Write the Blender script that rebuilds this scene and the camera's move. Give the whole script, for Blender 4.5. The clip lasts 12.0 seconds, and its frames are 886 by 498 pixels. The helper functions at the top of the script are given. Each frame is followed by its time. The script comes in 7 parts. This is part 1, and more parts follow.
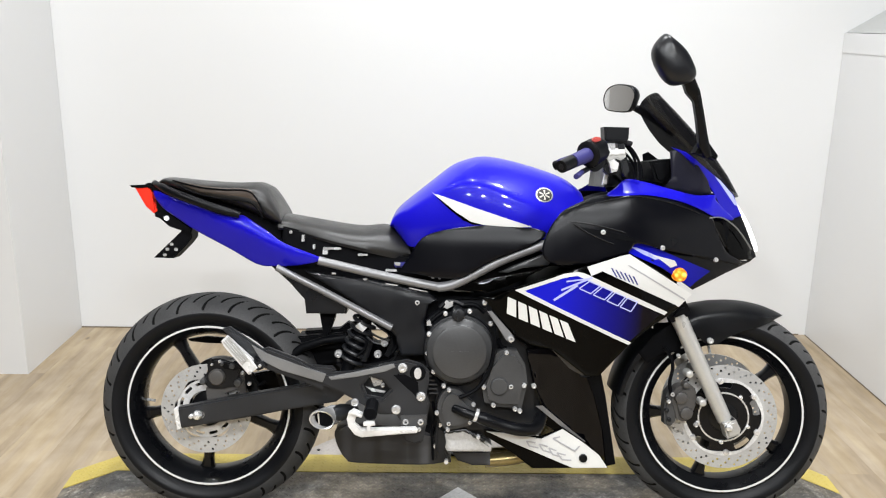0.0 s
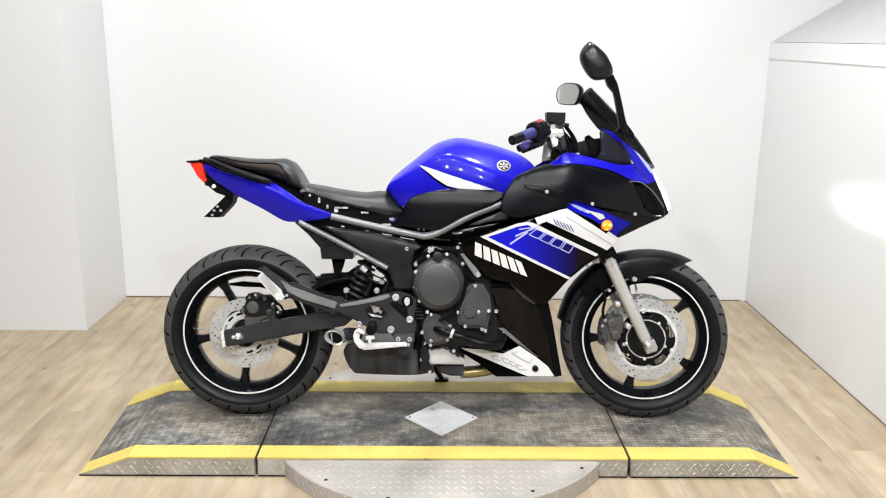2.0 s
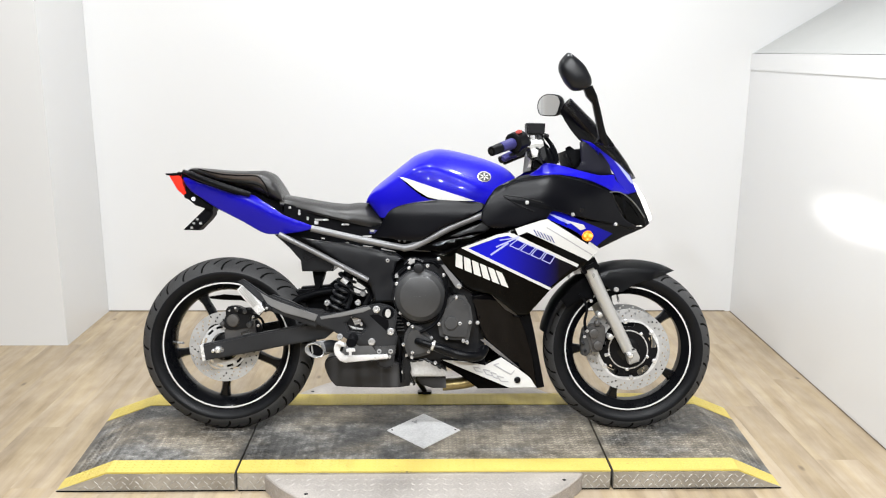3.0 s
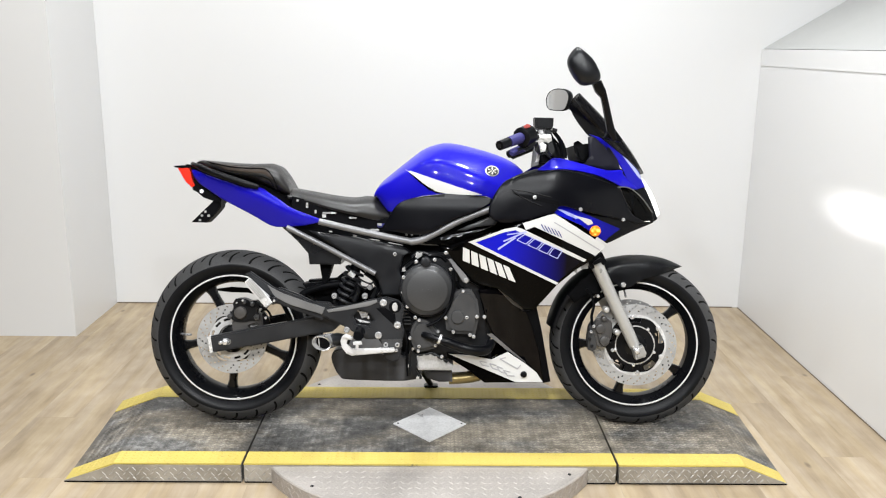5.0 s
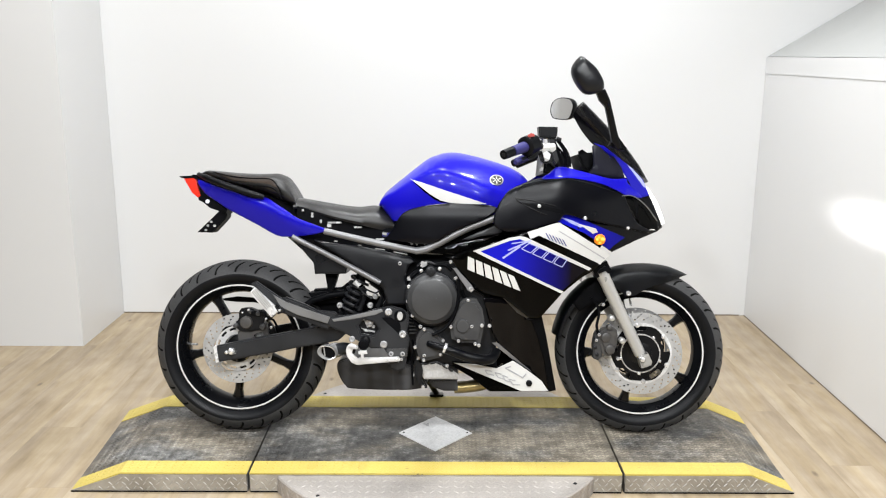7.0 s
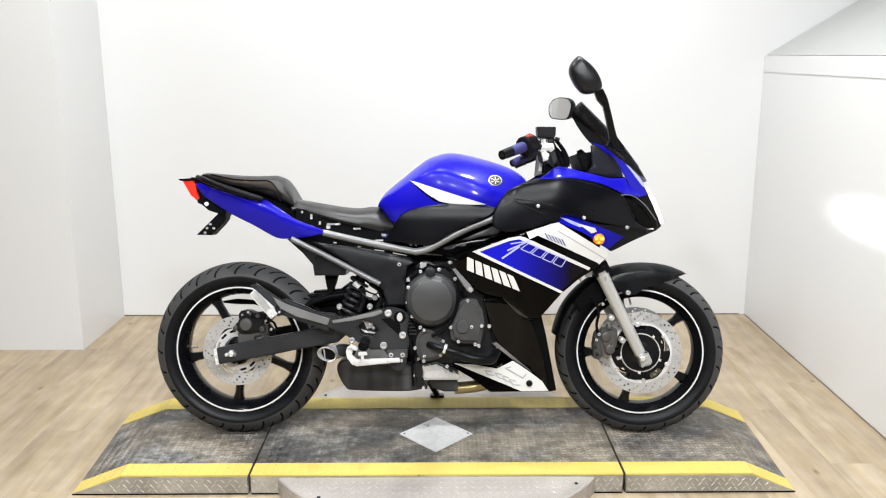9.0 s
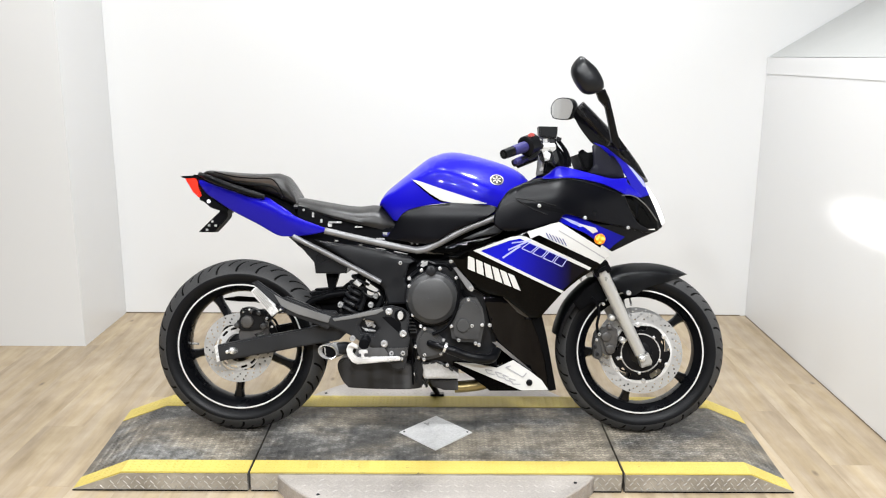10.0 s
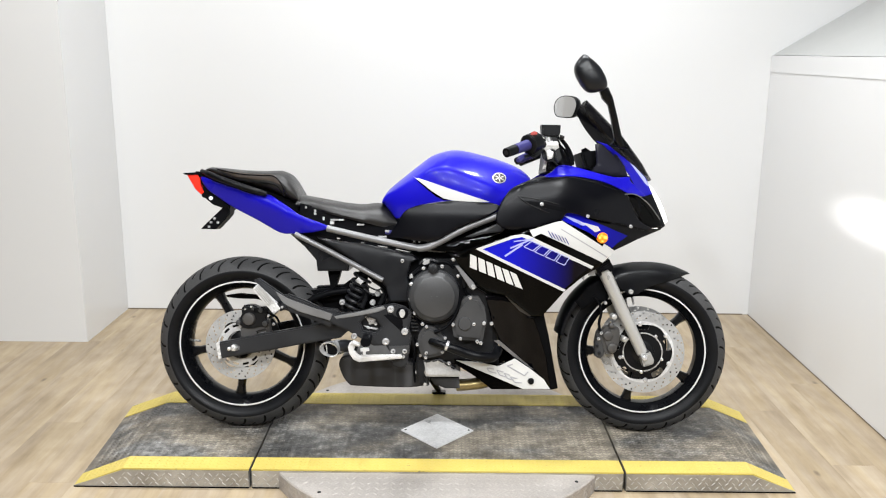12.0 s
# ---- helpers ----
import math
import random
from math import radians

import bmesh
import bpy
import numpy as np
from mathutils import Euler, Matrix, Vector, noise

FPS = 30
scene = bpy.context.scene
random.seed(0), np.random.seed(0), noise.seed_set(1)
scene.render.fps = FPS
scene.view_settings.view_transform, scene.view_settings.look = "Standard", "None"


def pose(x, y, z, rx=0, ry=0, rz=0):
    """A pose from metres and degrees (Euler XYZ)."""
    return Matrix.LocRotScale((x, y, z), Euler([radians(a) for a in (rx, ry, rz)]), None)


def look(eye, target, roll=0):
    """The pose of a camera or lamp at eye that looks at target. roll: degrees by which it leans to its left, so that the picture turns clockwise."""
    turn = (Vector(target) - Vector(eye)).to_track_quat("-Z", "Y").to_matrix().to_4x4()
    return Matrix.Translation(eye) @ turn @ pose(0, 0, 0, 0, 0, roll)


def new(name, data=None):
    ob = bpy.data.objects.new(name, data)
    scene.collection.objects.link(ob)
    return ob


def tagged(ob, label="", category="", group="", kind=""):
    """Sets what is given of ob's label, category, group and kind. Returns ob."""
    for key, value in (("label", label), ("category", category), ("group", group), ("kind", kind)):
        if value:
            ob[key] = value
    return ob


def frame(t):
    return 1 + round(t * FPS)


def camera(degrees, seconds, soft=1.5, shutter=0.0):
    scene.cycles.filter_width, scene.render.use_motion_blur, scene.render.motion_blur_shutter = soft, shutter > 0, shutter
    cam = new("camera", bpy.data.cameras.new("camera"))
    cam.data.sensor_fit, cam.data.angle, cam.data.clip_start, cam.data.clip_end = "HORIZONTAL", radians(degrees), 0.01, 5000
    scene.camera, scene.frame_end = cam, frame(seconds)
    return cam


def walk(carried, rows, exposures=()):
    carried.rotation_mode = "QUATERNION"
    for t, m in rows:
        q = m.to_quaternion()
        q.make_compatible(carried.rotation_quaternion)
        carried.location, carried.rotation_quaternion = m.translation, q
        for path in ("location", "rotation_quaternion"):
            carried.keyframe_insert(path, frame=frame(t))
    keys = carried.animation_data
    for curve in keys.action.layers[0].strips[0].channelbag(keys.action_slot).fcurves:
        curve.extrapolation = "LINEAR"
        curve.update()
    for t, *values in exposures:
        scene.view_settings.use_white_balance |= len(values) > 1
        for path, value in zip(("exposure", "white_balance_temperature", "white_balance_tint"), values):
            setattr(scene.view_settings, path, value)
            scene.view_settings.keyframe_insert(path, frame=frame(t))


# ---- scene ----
cam = camera(55.00, 12.0, soft=1.15)
# seconds, eye, target, roll
PATH = [
    (0, (-0.1168, -2.1735, 1.4182), (-0.0804, -0.2421, 0.9001), 0.99),
    (0.1, (-0.0955, -2.2445, 1.4311), (-0.0676, -0.3019, 0.9561), 1.96),
    (0.2, (-0.0797, -2.3142, 1.4481), (-0.0894, -0.3759, 0.9550), 0.88),
    (0.3, (-0.0602, -2.3840, 1.4308), (-0.0833, -0.4506, 0.9194), 1.34),
    (0.4, (-0.0463, -2.4416, 1.4397), (-0.0670, -0.5152, 0.9026), 1.11),
    (0.5, (-0.0429, -2.5038, 1.4367), (-0.0570, -0.5692, 0.9297), 1.22),
    (0.6, (-0.0547, -2.5692, 1.4223), (-0.0669, -0.6204, 0.9727), 0.69),
    (0.7, (-0.0402, -2.6143, 1.4330), (-0.0727, -0.6690, 0.9698), 0.16),
    (0.8, (-0.0693, -2.6667, 1.4228), (-0.0893, -0.7189, 0.9691), 0.80),
    (0.9, (-0.0896, -2.7217, 1.4166), (-0.0618, -0.7670, 0.9943), 1.24),
    (1, (-0.0927, -2.7663, 1.4249), (-0.0609, -0.8226, 0.9549), 1.19),
    (1.1, (-0.1124, -2.7989, 1.4142), (-0.0589, -0.8591, 0.9301), 1.50),
    (1.2, (-0.1144, -2.8296, 1.4254), (-0.0474, -0.8951, 0.9225), 1.87),
    (1.3, (-0.1253, -2.8470, 1.4297), (-0.0628, -0.9135, 0.9223), 2.12),
    (1.4, (-0.1283, -2.8637, 1.4338), (-0.0695, -0.9219, 0.9586), 1.48),
    (1.5, (-0.1054, -2.8813, 1.4247), (-0.0827, -0.9323, 0.9766), 1.03),
    (1.6, (-0.0925, -2.9021, 1.4108), (-0.0835, -0.9529, 0.9633), 0.93),
    (1.7, (-0.0986, -2.8912, 1.4119), (-0.0817, -0.9483, 0.9377), 1.90),
    (1.8, (-0.0764, -2.8917, 1.4099), (-0.0437, -0.9441, 0.9564), 0.88),
    (1.9, (-0.0564, -2.8891, 1.4140), (-0.0275, -0.9449, 0.9458), 0.49),
    (2, (-0.0556, -2.8825, 1.4098), (-0.0296, -0.9425, 0.9242), 0.61),
    (2.2, (-0.0400, -2.8881, 1.3871), (-0.0018, -0.9437, 0.9205), 0.48),
    (2.3, (-0.0222, -2.8821, 1.3974), (0.0076, -0.9406, 0.9181), 0.29),
    (2.5, (-0.0347, -2.8787, 1.3964), (-0.0003, -0.9377, 0.9155), 0.75),
    (2.7, (-0.0233, -2.8776, 1.3959), (0.0066, -0.9329, 0.9297), -0.02),
    (3, (-0.0224, -2.8764, 1.4010), (0.0258, -0.9293, 0.9465), 0.41),
    (3.2, (-0.0098, -2.8806, 1.3965), (0.0421, -0.9342, 0.9397), 0.21),
    (4.8, (-0.0275, -2.8731, 1.4044), (0.0059, -0.9311, 0.9277), 0.80),
    (5, (-0.0216, -2.8781, 1.3999), (0.0090, -0.9337, 0.9325), 0.71),
    (5.5, (-0.0209, -2.8810, 1.4032), (0.0045, -0.9335, 0.9487), 0.65),
    (5.8, (-0.0131, -2.8820, 1.4028), (-0.0002, -0.9333, 0.9528), 0.54),
    (6, (-0.0177, -2.8869, 1.4003), (-0.0092, -0.9376, 0.9530), 0.57),
    (6.5, (-0.0184, -2.8853, 1.4033), (-0.0042, -0.9368, 0.9529), 0.26),
    (7, (-0.0142, -2.8832, 1.4040), (-0.0003, -0.9342, 0.9554), 0.39),
    (7.2, (-0.0122, -2.8849, 1.4023), (-0.0030, -0.9357, 0.9548), 0.40),
    (8.8, (-0.0108, -2.8845, 1.4007), (-0.0010, -0.9355, 0.9522), 0.03),
    (9, (-0.0105, -2.8840, 1.4028), (0.0027, -0.9344, 0.9568), -0.05),
    (9.5, (-0.0079, -2.8922, 1.4003), (0.0013, -0.9395, 0.9680), 0.23),
    (9.7, (-0.0046, -2.8867, 1.4038), (0.0013, -0.9361, 0.9622), 0.49),
    (10, (-0.0063, -2.8910, 1.3988), (0.0014, -0.9411, 0.9538), 0.34),
    (10.5, (-0.0048, -2.8892, 1.4018), (0.0081, -0.9382, 0.9617), 0.35),
    (10.8, (-0.0029, -2.8896, 1.4092), (0.0069, -0.9384, 0.9702), 0.39),
    (11, (-0.0062, -2.8926, 1.4002), (0.0025, -0.9403, 0.9658), 0.56),
    (11.5, (-0.0119, -2.8922, 1.3977), (-0.0059, -0.9402, 0.9624), 0.58),
    (12, (-0.0054, -2.8855, 1.4042), (-0.0033, -0.9376, 0.9504), 0.56),
]
EXPOSURES = [(0, -0.02), (1, 0.05), (3, 0.05), (5, -0.04), (7, -0.02), (9, 0.06), (11, 0.05), (12, -0.02)]
walk(cam, [(t, look(eye, target, roll)) for t, eye, target, roll in PATH], EXPOSURES)

# ---- world and lamps ----
world = bpy.data.worlds.new("room_air")
scene.world = world
world.use_nodes = True
world.node_tree.nodes["Background"].inputs[0].default_value = (1.0, 0.99, 0.97, 1)
world.node_tree.nodes["Background"].inputs[1].default_value = 0.06

LEAN = -10.0          # the motorcycle rests on its side stand
DECK = 0.065          # height of the platform's deck
ROOM_H = 3.2
LAMP_POWER = 45


# ---- materials ----
def nodes_of(name):
    m = bpy.data.materials.new(name)
    m.use_nodes = True
    nt = m.node_tree
    return m, nt, nt.nodes["Principled BSDF"]


def link(nt, a, b):
    nt.links.new(a, b)


def coords(nt, scale=(1, 1, 1), kind="Object"):
    tc = nt.nodes.new("ShaderNodeTexCoord")
    mp = nt.nodes.new("ShaderNodeMapping")
    mp.inputs["Scale"].default_value = scale
    link(nt, tc.outputs[kind], mp.inputs["Vector"])
    return mp.outputs["Vector"]


def noise_tex(nt, vec, scale, detail=4.0, rough=0.55):
    n = nt.nodes.new("ShaderNodeTexNoise")
    n.inputs["Scale"].default_value = scale
    n.inputs["Detail"].default_value = detail
    n.inputs["Roughness"].default_value = rough
    if vec is not None:
        link(nt, vec, n.inputs["Vector"])
    return n.outputs["Fac"]


def ramp(nt, fac, stops):
    r = nt.nodes.new("ShaderNodeValToRGB")
    e = r.color_ramp.elements
    while len(e) < len(stops):
        e.new(0.5)
    for el, (pos, col) in zip(e, stops):
        el.position = pos
        el.color = (*col, 1) if len(col) == 3 else col
    link(nt, fac, r.inputs["Fac"])
    return r.outputs["Color"]


def grey(v):
    return (v, v, v)


def bump(nt, bsdf, height, strength=0.2, distance=0.002):
    b = nt.nodes.new("ShaderNodeBump")
    b.inputs["Strength"].default_value = strength
    b.inputs["Distance"].default_value = distance
    link(nt, height, b.inputs["Height"])
    link(nt, b.outputs["Normal"], bsdf.inputs["Normal"])


def surface(name, color, rough=0.5, metal=0.0, coat=0.0, vary=0.12, grain=60.0, blotch=4.0, bumps=0.0, rough_vary=0.1, coat_rough=0.04, spec=0.5):
    """A plain material with variation at two scales in colour and roughness, and fine relief."""
    m, nt, b = nodes_of(name)
    vec = coords(nt)
    small, large = noise_tex(nt, vec, grain, 5), noise_tex(nt, vec, blotch, 3)
    mix = nt.nodes.new("ShaderNodeMath")
    mix.operation = "ADD"
    link(nt, small, mix.inputs[0])
    link(nt, large, mix.inputs[1])
    half = nt.nodes.new("ShaderNodeMath")
    half.operation = "MULTIPLY"
    half.inputs[1].default_value = 0.5
    link(nt, mix.outputs[0], half.inputs[0])
    lo = tuple(c * (1 - vary) for c in color)
    hi = tuple(min(1, c * (1 + vary)) for c in color)
    link(nt, ramp(nt, half.outputs[0], [(0.3, lo), (0.7, hi)]), b.inputs["Base Color"])
    rr = ramp(nt, large, [(0.3, grey(max(0.02, rough - rough_vary))), (0.7, grey(min(1, rough + rough_vary)))])
    link(nt, rr, b.inputs["Roughness"])
    b.inputs["Metallic"].default_value = metal
    b.inputs["Specular IOR Level"].default_value = spec
    b.inputs["Coat Weight"].default_value = coat
    b.inputs["Coat Roughness"].default_value = coat_rough
    if bumps:
        bump(nt, b, small, bumps)
    return m


def muffler_steel():
    """Black-coated steel; pale vertical streaks in its colour imitate reflections."""
    m, nt, b = nodes_of("muffler_black_steel")
    st = noise_tex(nt, coords(nt, (14, 1, 1.0)), 1.6, 1, 0.4)
    fine = noise_tex(nt, coords(nt), 160, 4)
    link(nt, ramp(nt, st, [(0.36, grey(0.008)), (0.6, (0.020, 0.020, 0.022)), (0.82, (0.085, 0.086, 0.092))]), b.inputs["Base Color"])
    link(nt, ramp(nt, st, [(0.3, grey(0.35)), (0.7, grey(0.55))]), b.inputs["Roughness"])
    b.inputs["Metallic"].default_value = 0.25
    bump(nt, b, fine, 0.1)
    return m


BLUE = surface("blue_paint", (0.007, 0.005, 0.37), 0.3, 0.0, 0.36, 0.06, 400, 6, rough_vary=0.03, coat_rough=0.05, spec=0.1)
BLACK_GLOSS = surface("black_gloss_paint", grey(0.001), 0.09, 0, 0.0, 0.1, 200, 6, rough_vary=0.02, spec=0.08)
FLAP_GLOSS = surface("flap_gloss_paint", (0.0009, 0.0009, 0.0016), 0.06, 0, 0.0, 0.1, 200, 6, rough_vary=0.02, spec=0.2)
BLACK_SATIN = surface("black_satin_plastic", (0.0021, 0.0024, 0.0034), 0.36, 0, 0, 0.2, 300, 8, 0.08, spec=0.16)
INFILL = surface("navy_satin_plastic", (0.006, 0.006, 0.013), 0.33, 0, 0, 0.1, 300, 8, 0.02, spec=0.22)
MUDGUARD = surface("mudguard_satin_plastic", (0.0060, 0.0068, 0.0092), 0.36, 0, 0, 0.15, 300, 8, 0.04, spec=0.45)
COVER = surface("cover_satin_plastic", (0.0040, 0.0046, 0.0064), 0.38, 0, 0, 0.2, 300, 8, 0.05, spec=0.34)
BLACK_COWL = surface("black_cowl_paint", (0.0009, 0.0011, 0.0026), 0.31, 0, 0, 0.15, 300, 8, 0.02, rough_vary=0.05, spec=0.19)
BLACK_MATTE = surface("black_matte_plastic", (0.0016, 0.0018, 0.0026), 0.55, 0, 0, 0.2, 500, 8, 0.12, spec=0.07)
VINYL = surface("seat_vinyl", (0.0085, 0.0080, 0.0078), 0.38, 0, 0, 0.25, 700, 10, 0.25, spec=0.52)
SEAT_SIDE = surface("brown_seat_side", (0.050, 0.037, 0.029), 0.5, 0, 0, 0.25, 600, 9, 0.25, spec=0.4)
RUBBER = surface("tyre_rubber", (0.0040, 0.0044, 0.0056), 0.45, 0, 0, 0.35, 250, 9, 0.2, spec=0.17)
TREAD = surface("dusty_tread_rubber", (0.042, 0.042, 0.043), 0.6, 0, 0, 0.35, 250, 9, 0.25, spec=0.3)
# darker rubber that paints the shade into the tread grooves
GROOVE_SHADE = surface("shaded_groove_rubber", grey(0.004), 0.8, 0, 0, 0.2, 250, 9, spec=0.1)
RIM_BLACK = surface("rim_black_enamel", (0.0032, 0.0035, 0.0045), 0.3, 0, 0.12, 0.1, 200, 8, spec=0.22)
ENGINE = surface("engine_grey_paint", (0.044, 0.0445, 0.046), 0.38, 0.15, 0, 0.2, 300, 10, 0.12)
SATIN_GREY = surface("satin_grey_cast_metal", grey(0.19), 0.42, 0.2, 0, 0.12, 250, 10, 0.1)
FRAME_CAST = surface("bright_satin_cast_metal", grey(0.17), 0.38, 0.3, 0, 0.12, 250, 10, 0.1)
HANGER = surface("satin_black_cast_metal", (0.0150, 0.0160, 0.0185), 0.38, 0.1, 0, 0.15, 250, 10, 0.1, spec=0.45)
CAL_GREY = surface("caliper_grey_paint", (0.055, 0.052, 0.05), 0.42, 0.1, 0, 0.15, 250, 12, 0.1)
DARK_METAL = surface("dark_metal", (0.0062, 0.0068, 0.0085), 0.38, 0.15, 0, 0.3, 150, 10, 0.1, spec=0.4)
FRAME_GREY = surface("frame_grey_paint", (0.175, 0.175, 0.18), 0.43, 0.4, 0, 0.08, 200, 8)
FORK = surface("fork_silver_paint", (0.46, 0.455, 0.44), 0.36, 0.45, 0, 0.06, 200, 8)
STEEL = surface("bolt_steel", grey(0.68), 0.25, 0.6, 0, 0.15, 200, 20)
ALU = surface("polished_aluminium", grey(0.74), 0.3, 0.35, 0, 0.1, 160, 12)
PAN = surface("raw_cast_aluminium", grey(0.58), 0.45, 0.35, 0, 0.25, 120, 12, 0.2)
CHROME = surface("chrome", grey(0.74), 0.2, 0.7, 0, 0.05, 100, 12, rough_vary=0.03)
DISC = surface("brake_disc_steel", grey(0.43), 0.35, 0.4, 0, 0.15, 220, 14, 0.05)
WHITE_PAINT = surface("white_paint", (0.58, 0.58, 0.57), 0.35, 0, 0.6, 0.04, 200, 6)
WHITE_DECAL = surface("white_decal", (0.60, 0.60, 0.595), 0.35, 0, 0.4, 0.03, 200, 6)
GREY_DECAL = surface("grey_decal", (0.36, 0.36, 0.38), 0.35, 0.2, 0.5, 0.05, 200, 6)
LILAC_DECAL = surface("lilac_decal", (0.42, 0.46, 0.84), 0.35, 0.2, 0.5, 0.05, 200, 6)
NAVY_DECAL = surface("navy_decal", (0.02, 0.02, 0.16), 0.35, 0, 0.5, 0.05, 200, 6)
GRIP = surface("purple_rubber_grip", (0.022, 0.02, 0.125), 0.6, 0, 0, 0.15, 400, 20, 0.2)
RED = surface("red_plastic", (0.42, 0.045, 0.035), 0.45, 0, 0.1, 0.08, 200, 20)
PIPE = surface("heat_tinted_steel_pipe", (0.28, 0.22, 0.10), 0.34, 0.8, 0, 0.25, 60, 14)
MUFFLER = muffler_steel()
GOLD = surface("badge_silver_metal", (0.56, 0.54, 0.48), 0.3, 0.5, 0, 0.05, 200, 20)
BADGE_FACE = surface("badge_face_enamel", grey(0.03), 0.35, 0.2, 0, 0.3, 120, 90, spec=0.3)


def lens(name, color, emit):
    m, nt, b = nodes_of(name)
    b.inputs["Base Color"].default_value = (*color, 1)
    b.inputs["Roughness"].default_value = 0.15
    b.inputs["Coat Weight"].default_value = 0.8
    v = nt.nodes.new("ShaderNodeTexVoronoi")
    v.inputs["Scale"].default_value = 110
    link(nt, coords(nt), v.inputs["Vector"])
    bump(nt, b, v.outputs["Distance"], 0.4, 0.002)
    b.inputs["Emission Color"].default_value = (*color, 1)
    b.inputs["Emission Strength"].default_value = emit
    return m


RED_LENS = lens("red_lens", (0.70, 0.03, 0.015), 0.2)
def amber():
    m, nt, b = nodes_of("lit_amber_lens")
    v = nt.nodes.new("ShaderNodeTexVoronoi")
    v.inputs["Scale"].default_value = 75
    link(nt, coords(nt), v.inputs["Vector"])
    col = ramp(nt, v.outputs["Distance"], [(0.1, (1.0, 0.62, 0.12)), (0.45, (0.95, 0.30, 0.02)), (0.8, (0.60, 0.10, 0.005))])
    link(nt, col, b.inputs["Base Color"])
    link(nt, col, b.inputs["Emission Color"])
    b.inputs["Emission Strength"].default_value = 0.8
    b.inputs["Roughness"].default_value = 0.15
    bump(nt, b, v.outputs["Distance"], 0.4, 0.002)
    return m


AMBER_LENS = amber()
HEADLIGHT = lens("lit_headlight_lens", (0.9, 0.9, 0.88), 1.6)
CLEAR_LAMP = lens("white_lamp", (0.85, 0.87, 0.95), 0.8)


def mirror_glass():
    m, nt, b = nodes_of("mirror_glass")
    b.inputs["Base Color"].default_value = (0.7, 0.7, 0.7, 1)
    b.inputs["Metallic"].default_value = 1
    b.inputs["Roughness"].default_value = 0.04
    return m


def smoke():
    m, nt, b = nodes_of("smoked_acrylic")
    b.inputs["Base Color"].default_value = (0.012, 0.012, 0.014, 1)
    b.inputs["Roughness"].default_value = 0.08
    b.inputs["Specular IOR Level"].default_value = 0.2
    b.inputs["Alpha"].default_value = 0.985
    return m


MIRROR, SMOKE = mirror_glass(), smoke()


def fade_blue(name, x0, x1):
    """Blue print that runs out into black towards the front lower end of the panel."""
    m, nt, b = nodes_of(name)
    tc = nt.nodes.new("ShaderNodeTexCoord")
    sep = nt.nodes.new("ShaderNodeSeparateXYZ")
    link(nt, tc.outputs["Object"], sep.inputs[0])
    k = nt.nodes.new("ShaderNodeMapRange")
    k.inputs[1].default_value, k.inputs[2].default_value = x0, x1
    link(nt, sep.outputs["X"], k.inputs[0])
    link(nt, ramp(nt, k.outputs[0], [(0, (0.005, 0.007, 0.46)), (0.45, (0.005, 0.005, 0.22)), (1, (0.003, 0.002, 0.004))]), b.inputs["Base Color"])
    b.inputs["Roughness"].default_value = 0.35
    b.inputs["Specular IOR Level"].default_value = 0.06
    b.inputs["Coat Weight"].default_value = 0.12
    b.inputs["Coat Roughness"].default_value = 0.04
    return m


FADE_BLUE = fade_blue("blue_print_running_to_black", 0.22, 0.44)
FLASH_BLUE = fade_blue("blue_flash_running_to_black", 0.46, 0.80)


def wall_paint():
    m, nt, b = nodes_of("glossy_white_wall_panel")
    vec = coords(nt)
    n1, n2 = noise_tex(nt, vec, 0.55, 1, 0.4), noise_tex(nt, vec, 160, 3)
    link(nt, ramp(nt, n1, [(0.1, (0.617, 0.617, 0.615)), (0.9, (0.651, 0.651, 0.651))]), b.inputs["Base Color"])
    b.inputs["Roughness"].default_value = 0.30
    bump(nt, b, n2, 0.025)
    return m


def deck_paint(name, gain):
    """Dark painted tread plate, blotched with tan dust and scuffs."""
    m, nt, b = nodes_of(name)
    vec = coords(nt)
    a, d, f = noise_tex(nt, coords(nt, (2.4, 3.2, 3)), 2.2, 8, 0.74), noise_tex(nt, vec, 30, 6, 0.7), noise_tex(nt, vec, 300, 3)
    tan = noise_tex(nt, coords(nt, (1.3, 2.4, 1)), 2.1, 5, 0.6)
    dust = nt.nodes.new("ShaderNodeMath")
    dust.operation = "MULTIPLY_ADD"
    dust.inputs[1].default_value = 0.6
    link(nt, d, dust.inputs[0])
    link(nt, a, dust.inputs[2])
    scaled = lambda *c: tuple(min(0.8, v * gain) for v in c)
    cold = ramp(nt, dust.outputs[0], [(0.64, scaled(0.032, 0.031, 0.030)), (0.79, scaled(0.09, 0.088, 0.084)), (0.96, scaled(0.25, 0.245, 0.232))])
    warm = ramp(nt, dust.outputs[0], [(0.60, scaled(0.048, 0.041, 0.033)), (0.78, scaled(0.135, 0.117, 0.092)), (0.98, scaled(0.30, 0.268, 0.215))])
    mx = nt.nodes.new("ShaderNodeMix")
    mx.data_type = "RGBA"
    link(nt, ramp(nt, tan, [(0.42, grey(0)), (0.58, grey(1))]), mx.inputs[0])
    link(nt, cold, mx.inputs[6])
    link(nt, warm, mx.inputs[7])
    link(nt, mx.outputs[2], b.inputs["Base Color"])
    link(nt, ramp(nt, d, [(0.3, grey(0.4)), (0.7, grey(0.7))]), b.inputs["Roughness"])
    b.inputs["Metallic"].default_value = 0.1
    bump(nt, b, f, 0.2, 0.001)
    return m


